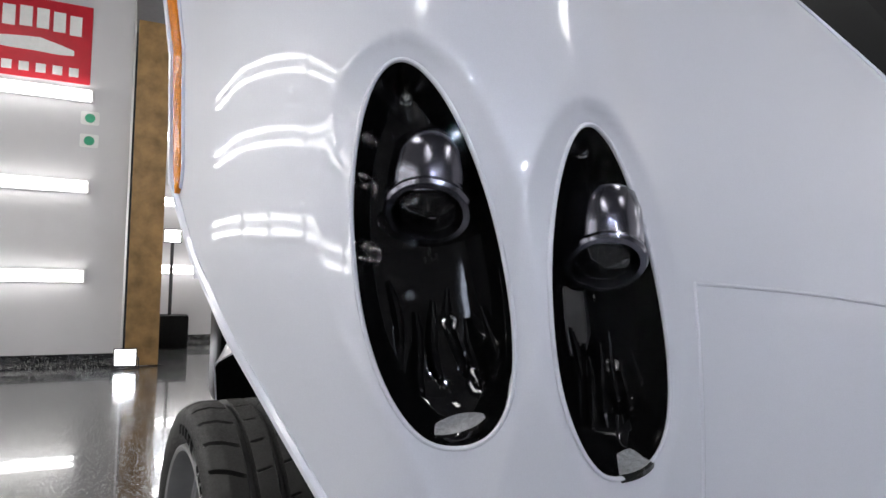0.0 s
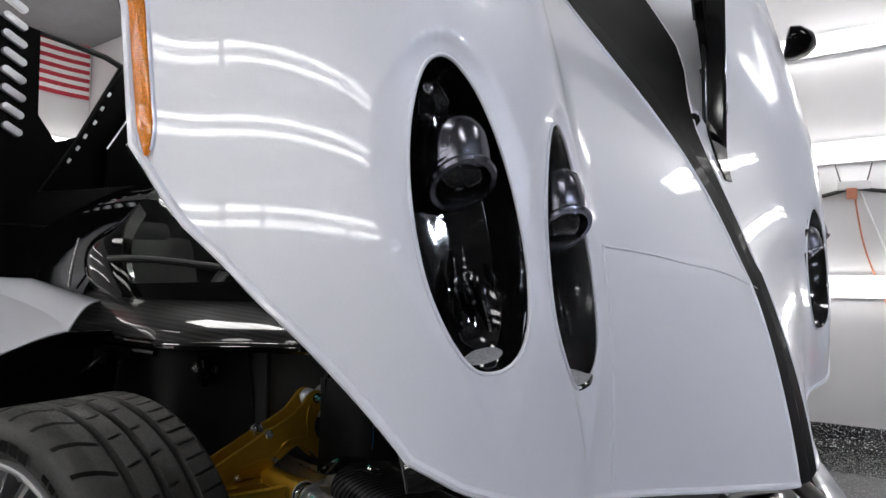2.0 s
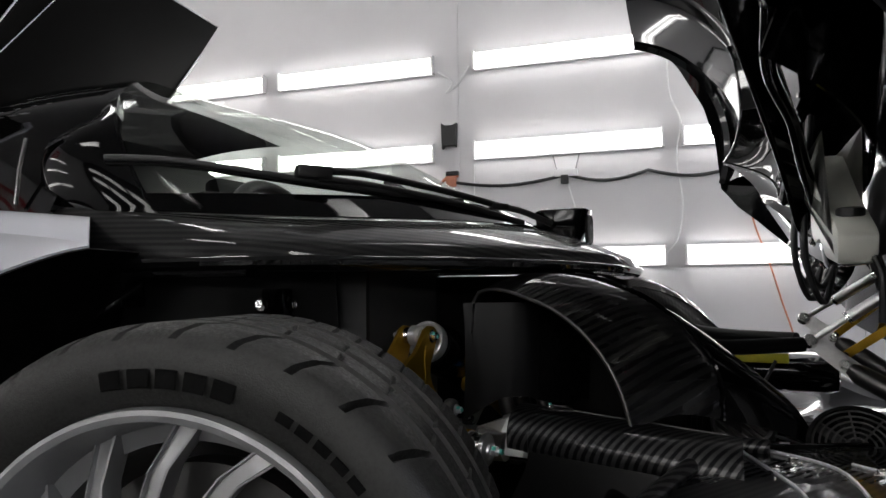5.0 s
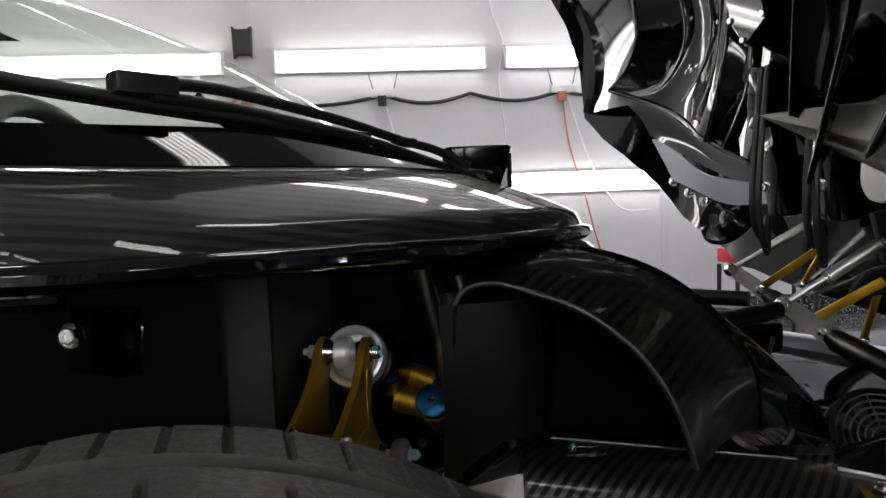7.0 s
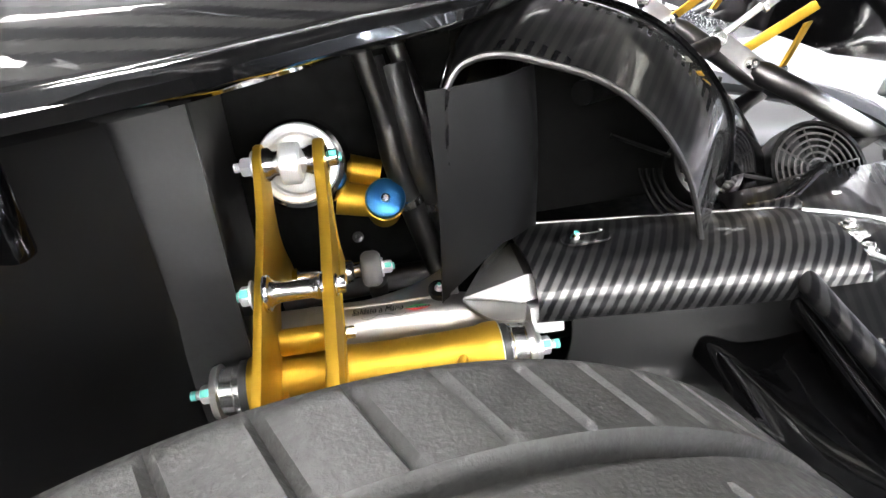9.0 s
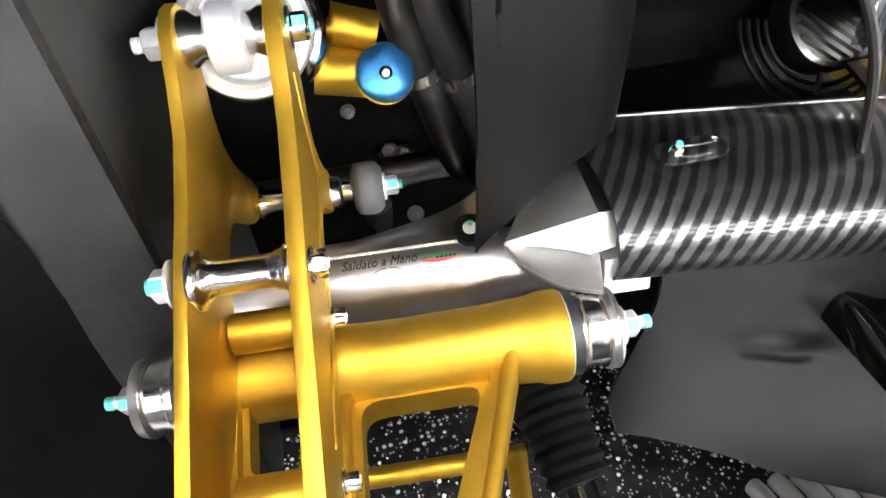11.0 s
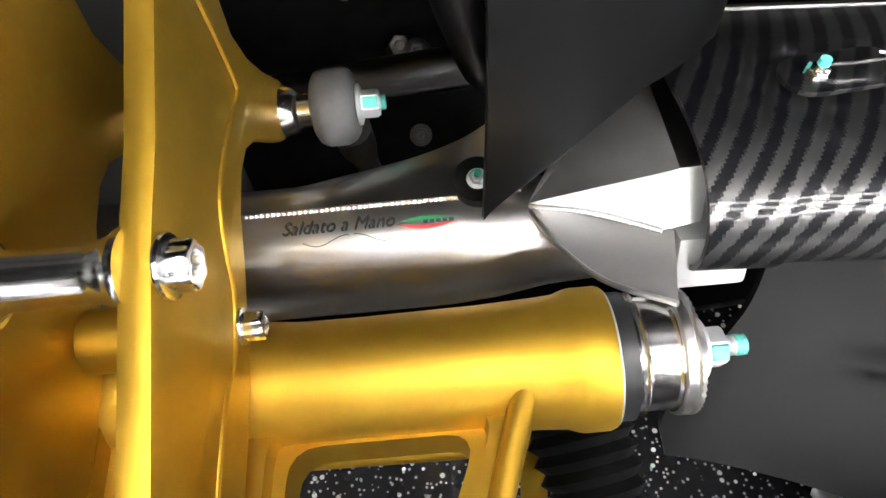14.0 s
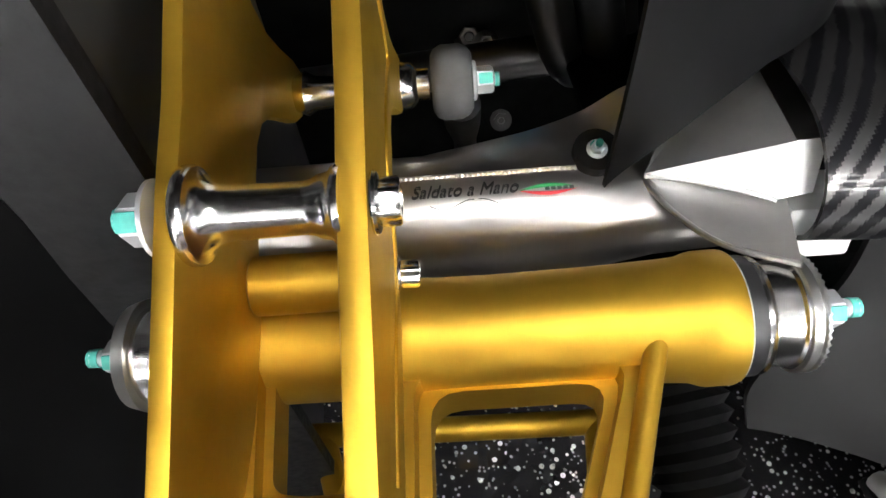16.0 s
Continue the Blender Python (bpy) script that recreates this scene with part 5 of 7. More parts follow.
sheet(bm, dash, 30, 10, 0.02)
part("dashboard", bm, M_DARK, tub, "dark dashboard top")
c = Vector((-0.38, 0.78, 0.83))
bm = bmesh.new()
x, y, z = frame_on((1, 0, 0.45))
tube(bm, [c + 0.165 * (math.cos(t) * x + math.sin(t) * y) for t in (2 * math.pi * k / 40 for k in range(40))], 0.016, 10, False, True)
sw = part("steering_wheel", bm, M_DARK, tub, "black steering wheel")
bm = bmesh.new()
tube(bm, [c, c + Vector((0.14, 0, 0.03)), c + Vector((0.2, 0, 0.03))], [0.05, 0.045, 0.03], 16)
part("steering_boss", bm, M_ALU, sw, "machined boss")
for yy in (0.72, 1.48):
    bm = bmesh.new()
    box(bm, (-1.12, yy, 0.80), (0.12, 0.42, 0.60), Matrix.Rotation(radians(-18), 3, "Y"), 0.05)
    box(bm, (-1.20, yy, 1.09), (0.08, 0.24, 0.12), Matrix.Rotation(radians(-18), 3, "Y"), 0.035)
    part("seat_back", bm, M_SATIN, tub, "dark leather seat back")
# tub side below the cowl, in the wheel housing
bm = bmesh.new()


def well(u, v):
    e = spline([(x, y, 0) for x, y in [(-0.62, 0.34), (-0.3, 0.42), (-0.16, 0.52), (-0.09, 0.56)]], u)
    return Vector((e.x, e.y + 0.03 * math.sin(v * math.pi), 0.12 + 0.655 * v))


sheet(bm, well, 24, 16, 0.01)
part("wheel_housing_rear", bm, M_SHEEN, tub, "satin black housing wall")
bm = bmesh.new()
plate(bm, [(-0.10, 0.12), (-0.03, 0.12), (-0.03, 0.775), (-0.10, 0.775)], 0.012, (0, 0.585, 0), (1, 0, 0), (0, 0, 1))
part("bay_edge", bm, M_DARK, tub, "dark satin edge of the wheel bay")
bm = bmesh.new()
plate(bm, [(0.5925, 0.12), (0.96, 0.12), (0.96, 0.775), (0.5925, 0.775)], 0.012, (-0.058, 0, 0), (0, 1, 0), (0, 0, 1))
part("bay_wall", bm, M_HOUSE, tub, "grey satin wall of the wheel bay")
bm = bmesh.new()
plate(bm, [(-0.15, 0.72), (0.62, 0.72), (0.62, 1.45), (-0.15, 1.45)], 0.012, (0, 0, 0.12), (1, 0, 0), (0, 1, 0), 0.003)
part("floor_pan", bm, M_MATT, tub, "black floor pan")
bm = bmesh.new()
plate(bm, [(-0.12, 0.05), (0.5, 0.05), (0.34, 0.75), (-0.12, 0.75)], 0.012, (0, 0.95, 0), (1, 0, 0), (0, 0, 1))
part("bay_back", bm, M_MATT, tub, "black bulkhead behind the damper")
for x, y, z in ((-0.152, 0.505, 0.697), (-0.20, 0.478, 0.70)):
    bolt(tub, (x, y, z), (0.2, -1, 0.1), 0.009)
bm = bmesh.new()
box(bm, (-0.185, 0.485, 0.695), (0.13, 0.02, 0.07), Matrix.Rotation(radians(-20), 3, "Z"), 0.006)
part("bolt_plate", bm, M_BLACK, tub)
# latch fittings on the flange behind the wheel
bm = bmesh.new()
for x in (-0.34,):
    box(bm, (x, 0.30, 0.73), (0.03, 0.05, 0.06), None, 0.006)
    tube(bm, curve([(x - 0.05, 0.27, 0.68), (x, 0.26, 0.70), (x + 0.06, 0.28, 0.74)], 8), 0.006, 8)
tube(bm, [(-0.45, 0.29, 0.755), (-0.1, 0.33, 0.757)], 0.007, 8)
part("latch_rail", bm, M_BLACK, tub, "black latch rail")

# intake box on the cowl
ob = thing("intake_box", (0.25, 1.13, 0.84), "black carbon intake box standing on the cowl", "air intake")
bm = bmesh.new()


def snorkel(u, v):
    t = 2 * math.pi * u
    sx = math.copysign(abs(math.cos(t)) ** 0.45, math.cos(t))
    sy = math.copysign(abs(math.sin(t)) ** 0.45, math.sin(t))
    f = 0.8 + 0.2 * min(1, v * 1.6)
    x = 0.207 + 0.060 * sx * f - 0.03 * (1 - v) * 0.3 + (0.012 * v * v if sx > 0 else -0.012 * v)
    return Vector((x, 1.205 + 0.05 * sy * f, 0.815 + 0.107 * v))


sheet(bm, snorkel, 40, 10)
lathe(bm, [(0, 0.004), (0.001, 0.0)], (0.207, 1.205, 0.92), (0, 0, 1), 12)
part("shell", bm, M_BLACK, ob)
bm = bmesh.new()
plate(bm, rounded(0.130, 0.10, 0.02), 0.006, (0.208, 1.205, 0.922), (1, 0, 0), (0, 1, 0), 0.002)
part("cap", bm, M_BLACK, ob)
bm = bmesh.new()
plate(bm, rounded(0.075, 0.075, 0.018), 0.008, (0.273, 1.205, 0.872), (0, 1, 0), (0, 0, 1), 0.002)
part("mouth", bm, M_MATT, ob, "dark open mouth")

# wipers
wip = thing("windscreen_wiper", (0.2, 1.15, 0.87), "long black windscreen wiper with twin arms", "wiper")


def over_glass(u, v, h):
    p = screen(u, v)
    a, b = screen(min(1, u + 0.01), v) - screen(u - 0.01, v), screen(u, v + 0.01) - screen(u, v - 0.01)
    n = a.cross(b).normalized()
    return p + (n if n.z > 0 else -n) * h


HUB = Vector((-0.178, 0.614, 0.971))
bm = bmesh.new()
tube(bm, curve([(0.19, 1.14, 0.885), (0.13, 1.10, 0.915), (0.075, 1.056, 0.931), (-0.03, 0.90, 0.962), (-0.142, 0.732, 0.984), HUB], 30), 0.0085, 10)
part("arm", bm, M_DARK, wip)
bm = bmesh.new()
tube(bm, curve([(0.15, 1.02, 0.880), (0.03, 0.88, 0.922), (-0.09, 0.74, 0.950), HUB + Vector((0.01, 0, -0.012))], 24), 0.0075, 10)
part("second_arm", bm, M_DARK, wip)
BLADE_LINE = [over_glass(0.16, 0.33, 0.012), over_glass(0.30, 0.27, 0.012), HUB + Vector((-0.01, 0, -0.018)), Vector((-0.05, 0.80, 0.935)), Vector((0.03, 0.91, 0.914))]
bm = bmesh.new()
tube(bm, curve(BLADE_LINE, 36), 0.0075, 10)
blade = part("blade", bm, M_DARK, wip)
bm = bmesh.new()
tube(bm, [p + Vector((-0.003, 0.004, -0.009)) for p in curve(BLADE_LINE, 36)], 0.0035, 6)
part("rubber_lip", bm, M_MATT, blade)
for c, sz in ((HUB, (0.075, 0.034, 0.026)), ((0.075, 1.056, 0.928), (0.05, 0.024, 0.018)), ((0.02, 0.89, 0.925), (0.05, 0.022, 0.02))):
    bm = bmesh.new()
    box(bm, c, sz, Matrix.Rotation(radians(52), 3, "Z"), 0.006)
    part("joint", bm, M_DARK, wip)

# ---------------- white body behind the wheel, bumper, far wing ----------------
body = thing("rear_body_side", (-1.2, 0.1, 0.15), "pearl white body side behind the front wheel", "car body")
bm = bmesh.new()
FRONT = [(-0.50, 0.16), (-0.505, 0.30), (-0.505, 0.45), (-0.45, 0.58), (-0.40, 0.69), (-0.37, 0.75), (-0.325, 0.80)]


def flank(u, v):
    f = spline([(x, 0, z) for x, z in FRONT], v)
    z = f.z + (0.12 * v) * min(1, u * 1.3)
    y = 0.03 + 0.05 * (1 - v) ** 2 + 0.30 * max(0, v - 0.72) ** 1.3 * 3.2 + 0.04 * math.sin(u * math.pi)
    return Vector((f.x - 2.4 * u ** 1.4, y, z))


sheet(bm, flank, 30, 30, 0.004)
part("flank", bm, M_PEARL, body)
bm = bmesh.new()


def shoulder(u, v):
    a = flank(u, 1.0)
    b = Vector((-0.50 - 1.9 * u, 0.345, 0.868 + 0.06 * min(1, u * 3)))
    p = a.lerp(b, v)
    p.z += 0.02 * math.sin(math.pi * v)
    return p


sheet(bm, shoulder, 24, 8, 0.004)
part("shoulder", bm, M_PEARL, body)
bm = bmesh.new()


def return_flange(u, v):
    f = spline([(x, 0, z) for x, z in FRONT], v)
    p = flank(0, v)
    return Vector((p.x - 0.05 * u, p.y + 0.34 * u, p.z - 0.005 * u))


sheet(bm, return_flange, 6, 24, 0.003)
part("arch_return", bm, M_MATT, body)

bump = thing("front_bumper", (0.8, MID, 0.2), "pearl white lower front bumper", "car bumper")
RIMB = [(0.42, 0.03, 0.475), (0.50, 0.045, 0.486), (0.60, 0.11, 0.479), (0.75, 0.215, 0.468), (0.865, 0.39, 0.452), (0.944, 0.594, 0.438), (1.02, 0.82, 0.455), (1.075, 1.0, 0.468), (1.085, 1.1, 0.47)]


def bumper(u, v):
    r = spline(RIMB, u)
    o = Vector((0.06 + 0.14 * u, -0.05 * (1 - u), 0)) * math.sin(min(1, v * 1.3) * math.pi / 2)
    return Vector((r.x + o.x - 0.05 * v * v * u, r.y + o.y, r.z - 0.02 * v - 0.30 * v ** 1.2))


bm = bmesh.new()
sheet(bm, both(bumper), 100, 20, 0.004)
part("bumper_skin", bm, M_PEARL, bump)
bm = bmesh.new()
path = []
for k in range(101):
    w = 1 - abs(2 * k / 100 - 1)
    p = spline(RIMB, w)
    if k > 50:
        p.y = 2 * MID - p.y
    path.append(p)
tube(bm, path, 0.009, 8)
part("rolled_edge", bm, M_PEARL, bump)

under = thing("underbody_tray", (0.7, MID, 0.3), "glossy black underbody tray inside the bumper", "car underbody")
bm = bmesh.new()


def tray(u, v):
    r = spline(RIMB, u)
    c = Vector((0.42, 0.6 + 0.5 * u, 0.36))
    p = r.lerp(c, v)
    p.z = r.z - 0.03 - 0.05 * math.sin(v * math.pi / 2) + 0.012 * math.sin(v * 9) * math.sin(u * 11)
    return p


sheet(bm, both(tray), 60, 12, 0.006)
part("tray", bm, M_BLACK, under)
for p in ((0.53, 0.40, 0.435), (0.62, 0.46, 0.43), (0.72, 0.42, 0.425)):
    bolt(under, p, (0, 0, 1), 0.008)
bm = bmesh.new()
rows = []
POST = [Vector(p) for p in ((0.866, 0.715, 0.375), (0.872, 0.72, 0.42), (0.883, 0.725, 0.497), (0.893, 0.728, 0.535), (0.910, 0.745, 0.557), (0.934, 0.775, 0.570), (0.950, 0.82, 0.566), (0.958, 0.86, 0.545))]
for k, p in enumerate(POST):
    way = (POST[min(k + 1, 7)] - POST[max(k - 1, 0)]).normalized()
    deep = Vector((-0.40, 0.92, 0)).normalized()
    wide = deep.cross(way).normalized()
    w, d = 0.029 - 0.0012 * k, 0.030
    rows.append([bm.verts.new(p + wide * a * w + deep * b * d) for a, b in ((-1, -0.3), (-0.82, -0.8), (-0.2, -1.0), (0.75, -0.85), (1, -0.4), (1, 0.8), (0.8, 1), (-0.8, 1), (-1, 0.8))])
for a, b in zip(rows, rows[1:]):
    for j in range(9):
        bm.faces.new((a[j], a[(j + 1) % 9], b[(j + 1) % 9], b[j]))
bm.faces.new(rows[0])
bm.faces.new(rows[-1])
part("tow_post", bm, M_TIMID, under, "bent grey metal post", smooth=40)

# ---------------- raised rear cover ----------------
rear = thing("rear_cover", (-2.4, MID, 0.9), "raised rear engine cover, black inside with louvres and a white edge", "engine cover")


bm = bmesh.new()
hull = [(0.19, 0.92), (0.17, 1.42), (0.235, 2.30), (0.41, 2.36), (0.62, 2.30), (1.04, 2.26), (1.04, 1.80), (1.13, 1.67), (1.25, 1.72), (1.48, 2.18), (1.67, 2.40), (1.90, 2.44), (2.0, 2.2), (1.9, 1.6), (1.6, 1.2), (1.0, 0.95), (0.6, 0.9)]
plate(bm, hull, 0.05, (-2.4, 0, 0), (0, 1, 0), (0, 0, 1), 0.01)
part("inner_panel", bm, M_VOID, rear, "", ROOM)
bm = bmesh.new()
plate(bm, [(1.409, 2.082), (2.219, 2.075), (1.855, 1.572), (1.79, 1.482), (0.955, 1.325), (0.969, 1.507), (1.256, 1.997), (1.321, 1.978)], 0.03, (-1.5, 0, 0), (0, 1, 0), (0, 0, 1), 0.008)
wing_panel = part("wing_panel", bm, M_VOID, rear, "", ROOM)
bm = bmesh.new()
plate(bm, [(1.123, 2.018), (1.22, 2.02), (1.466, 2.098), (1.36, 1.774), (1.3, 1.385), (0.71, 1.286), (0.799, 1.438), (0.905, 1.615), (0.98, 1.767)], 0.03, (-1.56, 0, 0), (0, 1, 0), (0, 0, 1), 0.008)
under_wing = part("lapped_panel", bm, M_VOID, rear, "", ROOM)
# light caught by the panel edges, painted as silver bars
for a, b, r in (((1.235, 1.975), (0.951, 1.498), 0.0035), ((1.263, 1.825), (1.036, 1.529), 0.002), ((1.399, 2.075), (2.204, 2.07), 0.0045), ((2.072, 1.876), (1.84, 1.57), 0.0045)):
    bm = bmesh.new()
    tube(bm, [(-1.482, *a), (-1.482, *b)], r, 6)
    part("edge_glint", bm, M_SILVER, wing_panel, "reflection along the panel edge, drawn as a thin silver bar", ROOM)
for y, z in ((0.985, 1.758), (0.955, 1.688), (0.925, 1.618), (0.885, 1.549), (0.855, 1.491), (0.82, 1.431)):
    bm = bmesh.new()
    box(bm, (-1.542, y, z), (0.006, 0.012, 0.022), Matrix.Rotation(radians(-28), 3, "X"), 0.002)
    part("fastener", bm, M_SILVER, under_wing, "", ROOM)
bm = bmesh.new()
tube(bm, [(-2.38, y, z) for y, z in ((0.20, 0.92), (0.178, 1.42), (0.235, 2.31), (0.26, 2.37), (0.42, 2.385))], 0.022, 8)
part("white_edge", bm, M_PEARL, rear, "pearl white outer edge", ROOM)
# no holes are cut: silver plates imitate the light behind the slots
for k in range(8):
    bm = bmesh.new()
    plate(bm, rounded(0.125 - 0.012 * max(0, 2 - k), 0.040, 0.019), 0.03, (-2.365, 0.91, 1.695 + 0.095 * k), (0, 0.88, -0.47), (0, 0.47, 0.88), 0.004)
    part("louvre", bm, M_SILVER, rear, "silver plate standing for light seen through a louvre slot", ROOM)
bm = bmesh.new()
tube(bm, [(-2.4, 1.04, 2.26), (-2.4, 1.4, 2.22), (-2.4, 1.6, 2.15)], 0.018, 8)
part("stay", bm, M_DARK, rear, "", ROOM)
# solid block in the open bay; the bay's shade is its black colour
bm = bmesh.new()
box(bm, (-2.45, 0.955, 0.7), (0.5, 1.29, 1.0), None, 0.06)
part("engine_bay", bm, M_VOID, rear, "near-black block standing for the shaded engine bay", ROOM)

# ---------------- front suspension ----------------
SUSP = CAR @ Matrix.Translation((0.08, 0.54, 0)) @ Matrix.Rotation(radians(-4.6), 4, "Z") @ Matrix.Translation((-0.08, -0.54, 0))
AX_Y, AX_Z = 0.539, 0.459  # pivot axis of the upper wishbone, along the car


def round_x(bm, prof, y=AX_Y, z=AX_Z, seg=40):
    """Turns (x, radius) pairs round an axis along the car."""
    return lathe(bm, [(x, r) for x, r in prof], (0, y, z), (1, 0, 0), seg)


arm = thing("upper_wishbone", (0.08, 0.5, 0.42), "gold anodised forged upper wishbone with windows", "suspension arm")
bm = bmesh.new()
round_x(bm, [(-0.031, 0.0), (-0.031, 0.028), (-0.024, 0.030), (-0.018, 0.027), (0.01, 0.0265), (0.05, 0.0268), (0.062, 0.0276), (0.068, 0.0270), (0.076, 0.0265), (0.10, 0.0262), (0.150, 0.0268), (0.176, 0.0278), (0.184, 0.0284), (0.1885, 0.0300), (0.191, 0.0305), (0.2015, 0.0305), (0.2035, 0.0298), (0.2035, 0.0)])
part("pivot_tube", bm, M_GOLD, arm, "gold pivot tube", m=SUSP)


def frame_plate(outer, inner, z, thick, lip):
    """A flat forged frame with an open window and a thinner ledge round it."""
    bm = bmesh.new()
    n = len(outer)
    mid = [tuple(a + (b - a) * 0.72 for a, b in zip(o, i)) for o, i in zip(outer, inner)]
    layers = []
    for pts, h in ((outer, thick / 2 - 0.003), (outer, -thick / 2)):
        layers.append([bm.verts.new((x, y, z + h)) for x, y in pts])
    crown = [bm.verts.new((x + (a - x) * 0.12, y + (b - y) * 0.12, z + thick / 2)) for (x, y), (a, b) in zip(outer, inner)]
    m1 = [bm.verts.new((x, y, z + thick / 2)) for x, y in mid]
    m2 = [bm.verts.new((x + (a - x) * 0.15, y + (b - y) * 0.15, z + lip / 2)) for (x, y), (a, b) in zip(mid, inner)]
    i1 = [bm.verts.new((x, y, z + lip / 2)) for x, y in inner]
    i2 = [bm.verts.new((x, y, z - thick / 2)) for x, y in inner]
    seq = [layers[1], layers[0], crown, m1, m2, i1, i2, layers[1]]
    for a, b in zip(seq, seq[1:]):
        for k in range(n):
            bm.faces.new((a[k], a[(k + 1) % n], b[(k + 1) % n], b[k]))
    return bm


oo = soft_outline([(0.048, 0.535), (0.176, 0.532), (0.094, 0.318), (0.048, 0.318)], 0.012)
ii = soft_outline([(0.070, 0.511), (0.147, 0.511), (0.082, 0.352), (0.070, 0.352)], 0.014)
part("front_leg", frame_plate(oo, ii, 0.453, 0.030, 0.012), M_GOLD, arm, "gold forged leg", m=SUSP)
oo = soft_outline([(-0.016, 0.545), (0.047, 0.545), (0.047, 0.318), (0.008, 0.318), (-0.004, 0.44)], 0.008)
ii = soft_outline([(0.004, 0.527), (0.036, 0.527), (0.036, 0.468), (0.022, 0.468), (0.009, 0.470)], 0.006)
part("rear_leg", frame_plate(oo, ii, 0.462, 0.030, 0.012), M_GOLD, arm, "gold forged leg", m=SUSP)
bm = bmesh.new()
tube(bm, [(0.001, 0.544, 0.501), (0.003, 0.544, 0.501), (0.050, 0.544, 0.501), (0.0528, 0.544, 0.501)], [0.010, 0.0125, 0.0125, 0.012], 28)
part("cross_boss", bm, M_GOLD, arm, m=SUSP)
bm = bmesh.new()
tube(bm, [(0.004, 0.452, 0.470), (0.006, 0.452, 0.470), (0.0525, 0.452, 0.470)], [0.013, 0.015, 0.015], 24)
part("lower_boss", bm, M_GOLD, arm, m=SUSP)
bm = bmesh.new()
tube(bm, curve([(0.181, 0.553, 0.466), (0.170, 0.530, 0.474), (0.152, 0.48, 0.468), (0.118, 0.385, 0.466), (0.095, 0.32, 0.464)], 14), [0.0095, 0.0085, 0.0075, 0.0065] + [0.0050] * 11, 14)
part("spine_rib", bm, M_GOLD, arm, m=SUSP)
bm = bmesh.new()
tube(bm, [(0.06, 0.34, 0.40), (0.06, 0.34, 0.47), (0.06, 0.34, 0.478)], [0.026, 0.026, 0.018], 24)
part("ball_joint", bm, M_STEEL, arm, m=SUSP)
# bushes and pivot bolt
bm = bmesh.new()
round_x(bm, [(0.2034, 0.0), (0.2034, 0.0290), (0.2040, 0.0292), (0.2046, 0.0288), (0.2052, 0.0)])
part("shim", bm, M_SILVER, arm, "thin pale shim", m=SUSP)
bm = bmesh.new()
round_x(bm, [(0.2050, 0.0), (0.2050, 0.0272), (0.2115, 0.0272), (0.2115, 0.0)])
part("rubber_washer", bm, M_DARK, arm, "dark rubber washer", m=SUSP)
bm = bmesh.new()
round_x(bm, [(-0.039, 0.0), (-0.039, 0.0265), (-0.0315, 0.0265), (-0.0315, 0.0)])
part("rubber_washer", bm, M_DARK, arm, "dark rubber washer", m=SUSP)
bm = bmesh.new()
round_x(bm, [(0.2115, 0.0), (0.2115, 0.0262), (0.2128, 0.0268), (0.2138, 0.0256), (0.2150, 0.0266), (0.2160, 0.0252), (0.2168, 0.0240), (0.2275, 0.0240), (0.2285, 0.0252), (0.2292, 0.0252), (0.2292, 0.0)])
part("bush", bm, M_STEEL, arm, "bright steel bush", m=SUSP)
bm = bmesh.new()
round_x(bm, [(-0.058, 0.0), (-0.058, 0.022), (-0.046, 0.022), (-0.044, 0.0245), (-0.0395, 0.0245), (-0.0395, 0.0)])
part("bush", bm, M_STEEL, arm, "bright steel bush", m=SUSP)
bm = bmesh.new()
round_x(bm, [(0.2292, 0.0), (0.2292, 0.0258), (0.2300, 0.0266), (0.2335, 0.0266), (0.2345, 0.0255), (0.2375, 0.0246), (0.2385, 0.0200), (0.2405, 0.0150), (0.2425, 0.0140), (0.2425, 0.0)], seg=64)
ring = part("clamp_ring", bm, M_ALU, arm, "bright welded ring", m=SUSP)
bm = bmesh.new()
tube(bm, [(0.2356 + (0.0003 if k % 2 else -0.0003), AX_Y + 0.0252 * math.cos(2 * math.pi * k / 96), AX_Z + 0.0252 * math.sin(2 * math.pi * k / 96)) for k in range(96)], [0.0018 if k % 2 else 0.0014 for k in range(96)], 6, False, True)
part("weld_bead", bm, M_ALU, ring, "ridged weld bead", m=SUSP)
bm = bmesh.new()
round_x(bm, [(-0.065, 0.0), (-0.065, 0.024), (-0.0585, 0.026), (-0.0585, 0.0)])
part("clamp_ring", bm, M_ALU, arm, "notched metal ring", m=SUSP)
bolt(arm, (0.2425, AX_Y, AX_Z), (1, 0, 0), 0.0090, M_SILVER, "pivot_nut", 0.0095, True, 6, 0.0095, m=SUSP)
bolt(arm, (-0.0655, AX_Y, AX_Z), (-1, 0, 0), 0.0088, M_SILVER, "pivot_nut", 0.011, True, 6, 0.011, m=SUSP)

rocker = thing("rocker_arm", (0.035, 0.54, 0.5), "twin gold anodised rocker blades joined by steel spacers", "suspension rocker")
FRONT_EDGE = [(0.683, 0.630), (0.679, 0.642), (0.668, 0.650), (0.655, 0.652), (0.638, 0.645), (0.620, 0.624), (0.60, 0.605), (0.56, 0.585), (0.531, 0.574), (0.47, 0.545), (0.40, 0.513), (0.33, 0.484), (0.33, 0.43)]
INNER_EDGE = [(0.40, 0.45), (0.45, 0.468), (0.506, 0.478), (0.535, 0.486), (0.552, 0.496), (0.570, 0.506), (0.588, 0.518), (0.604, 0.5235), (0.618, 0.523), (0.632, 0.515), (0.652, 0.496), (0.668, 0.480), (0.682, 0.472), (0.697, 0.474), (0.706, 0.484)]
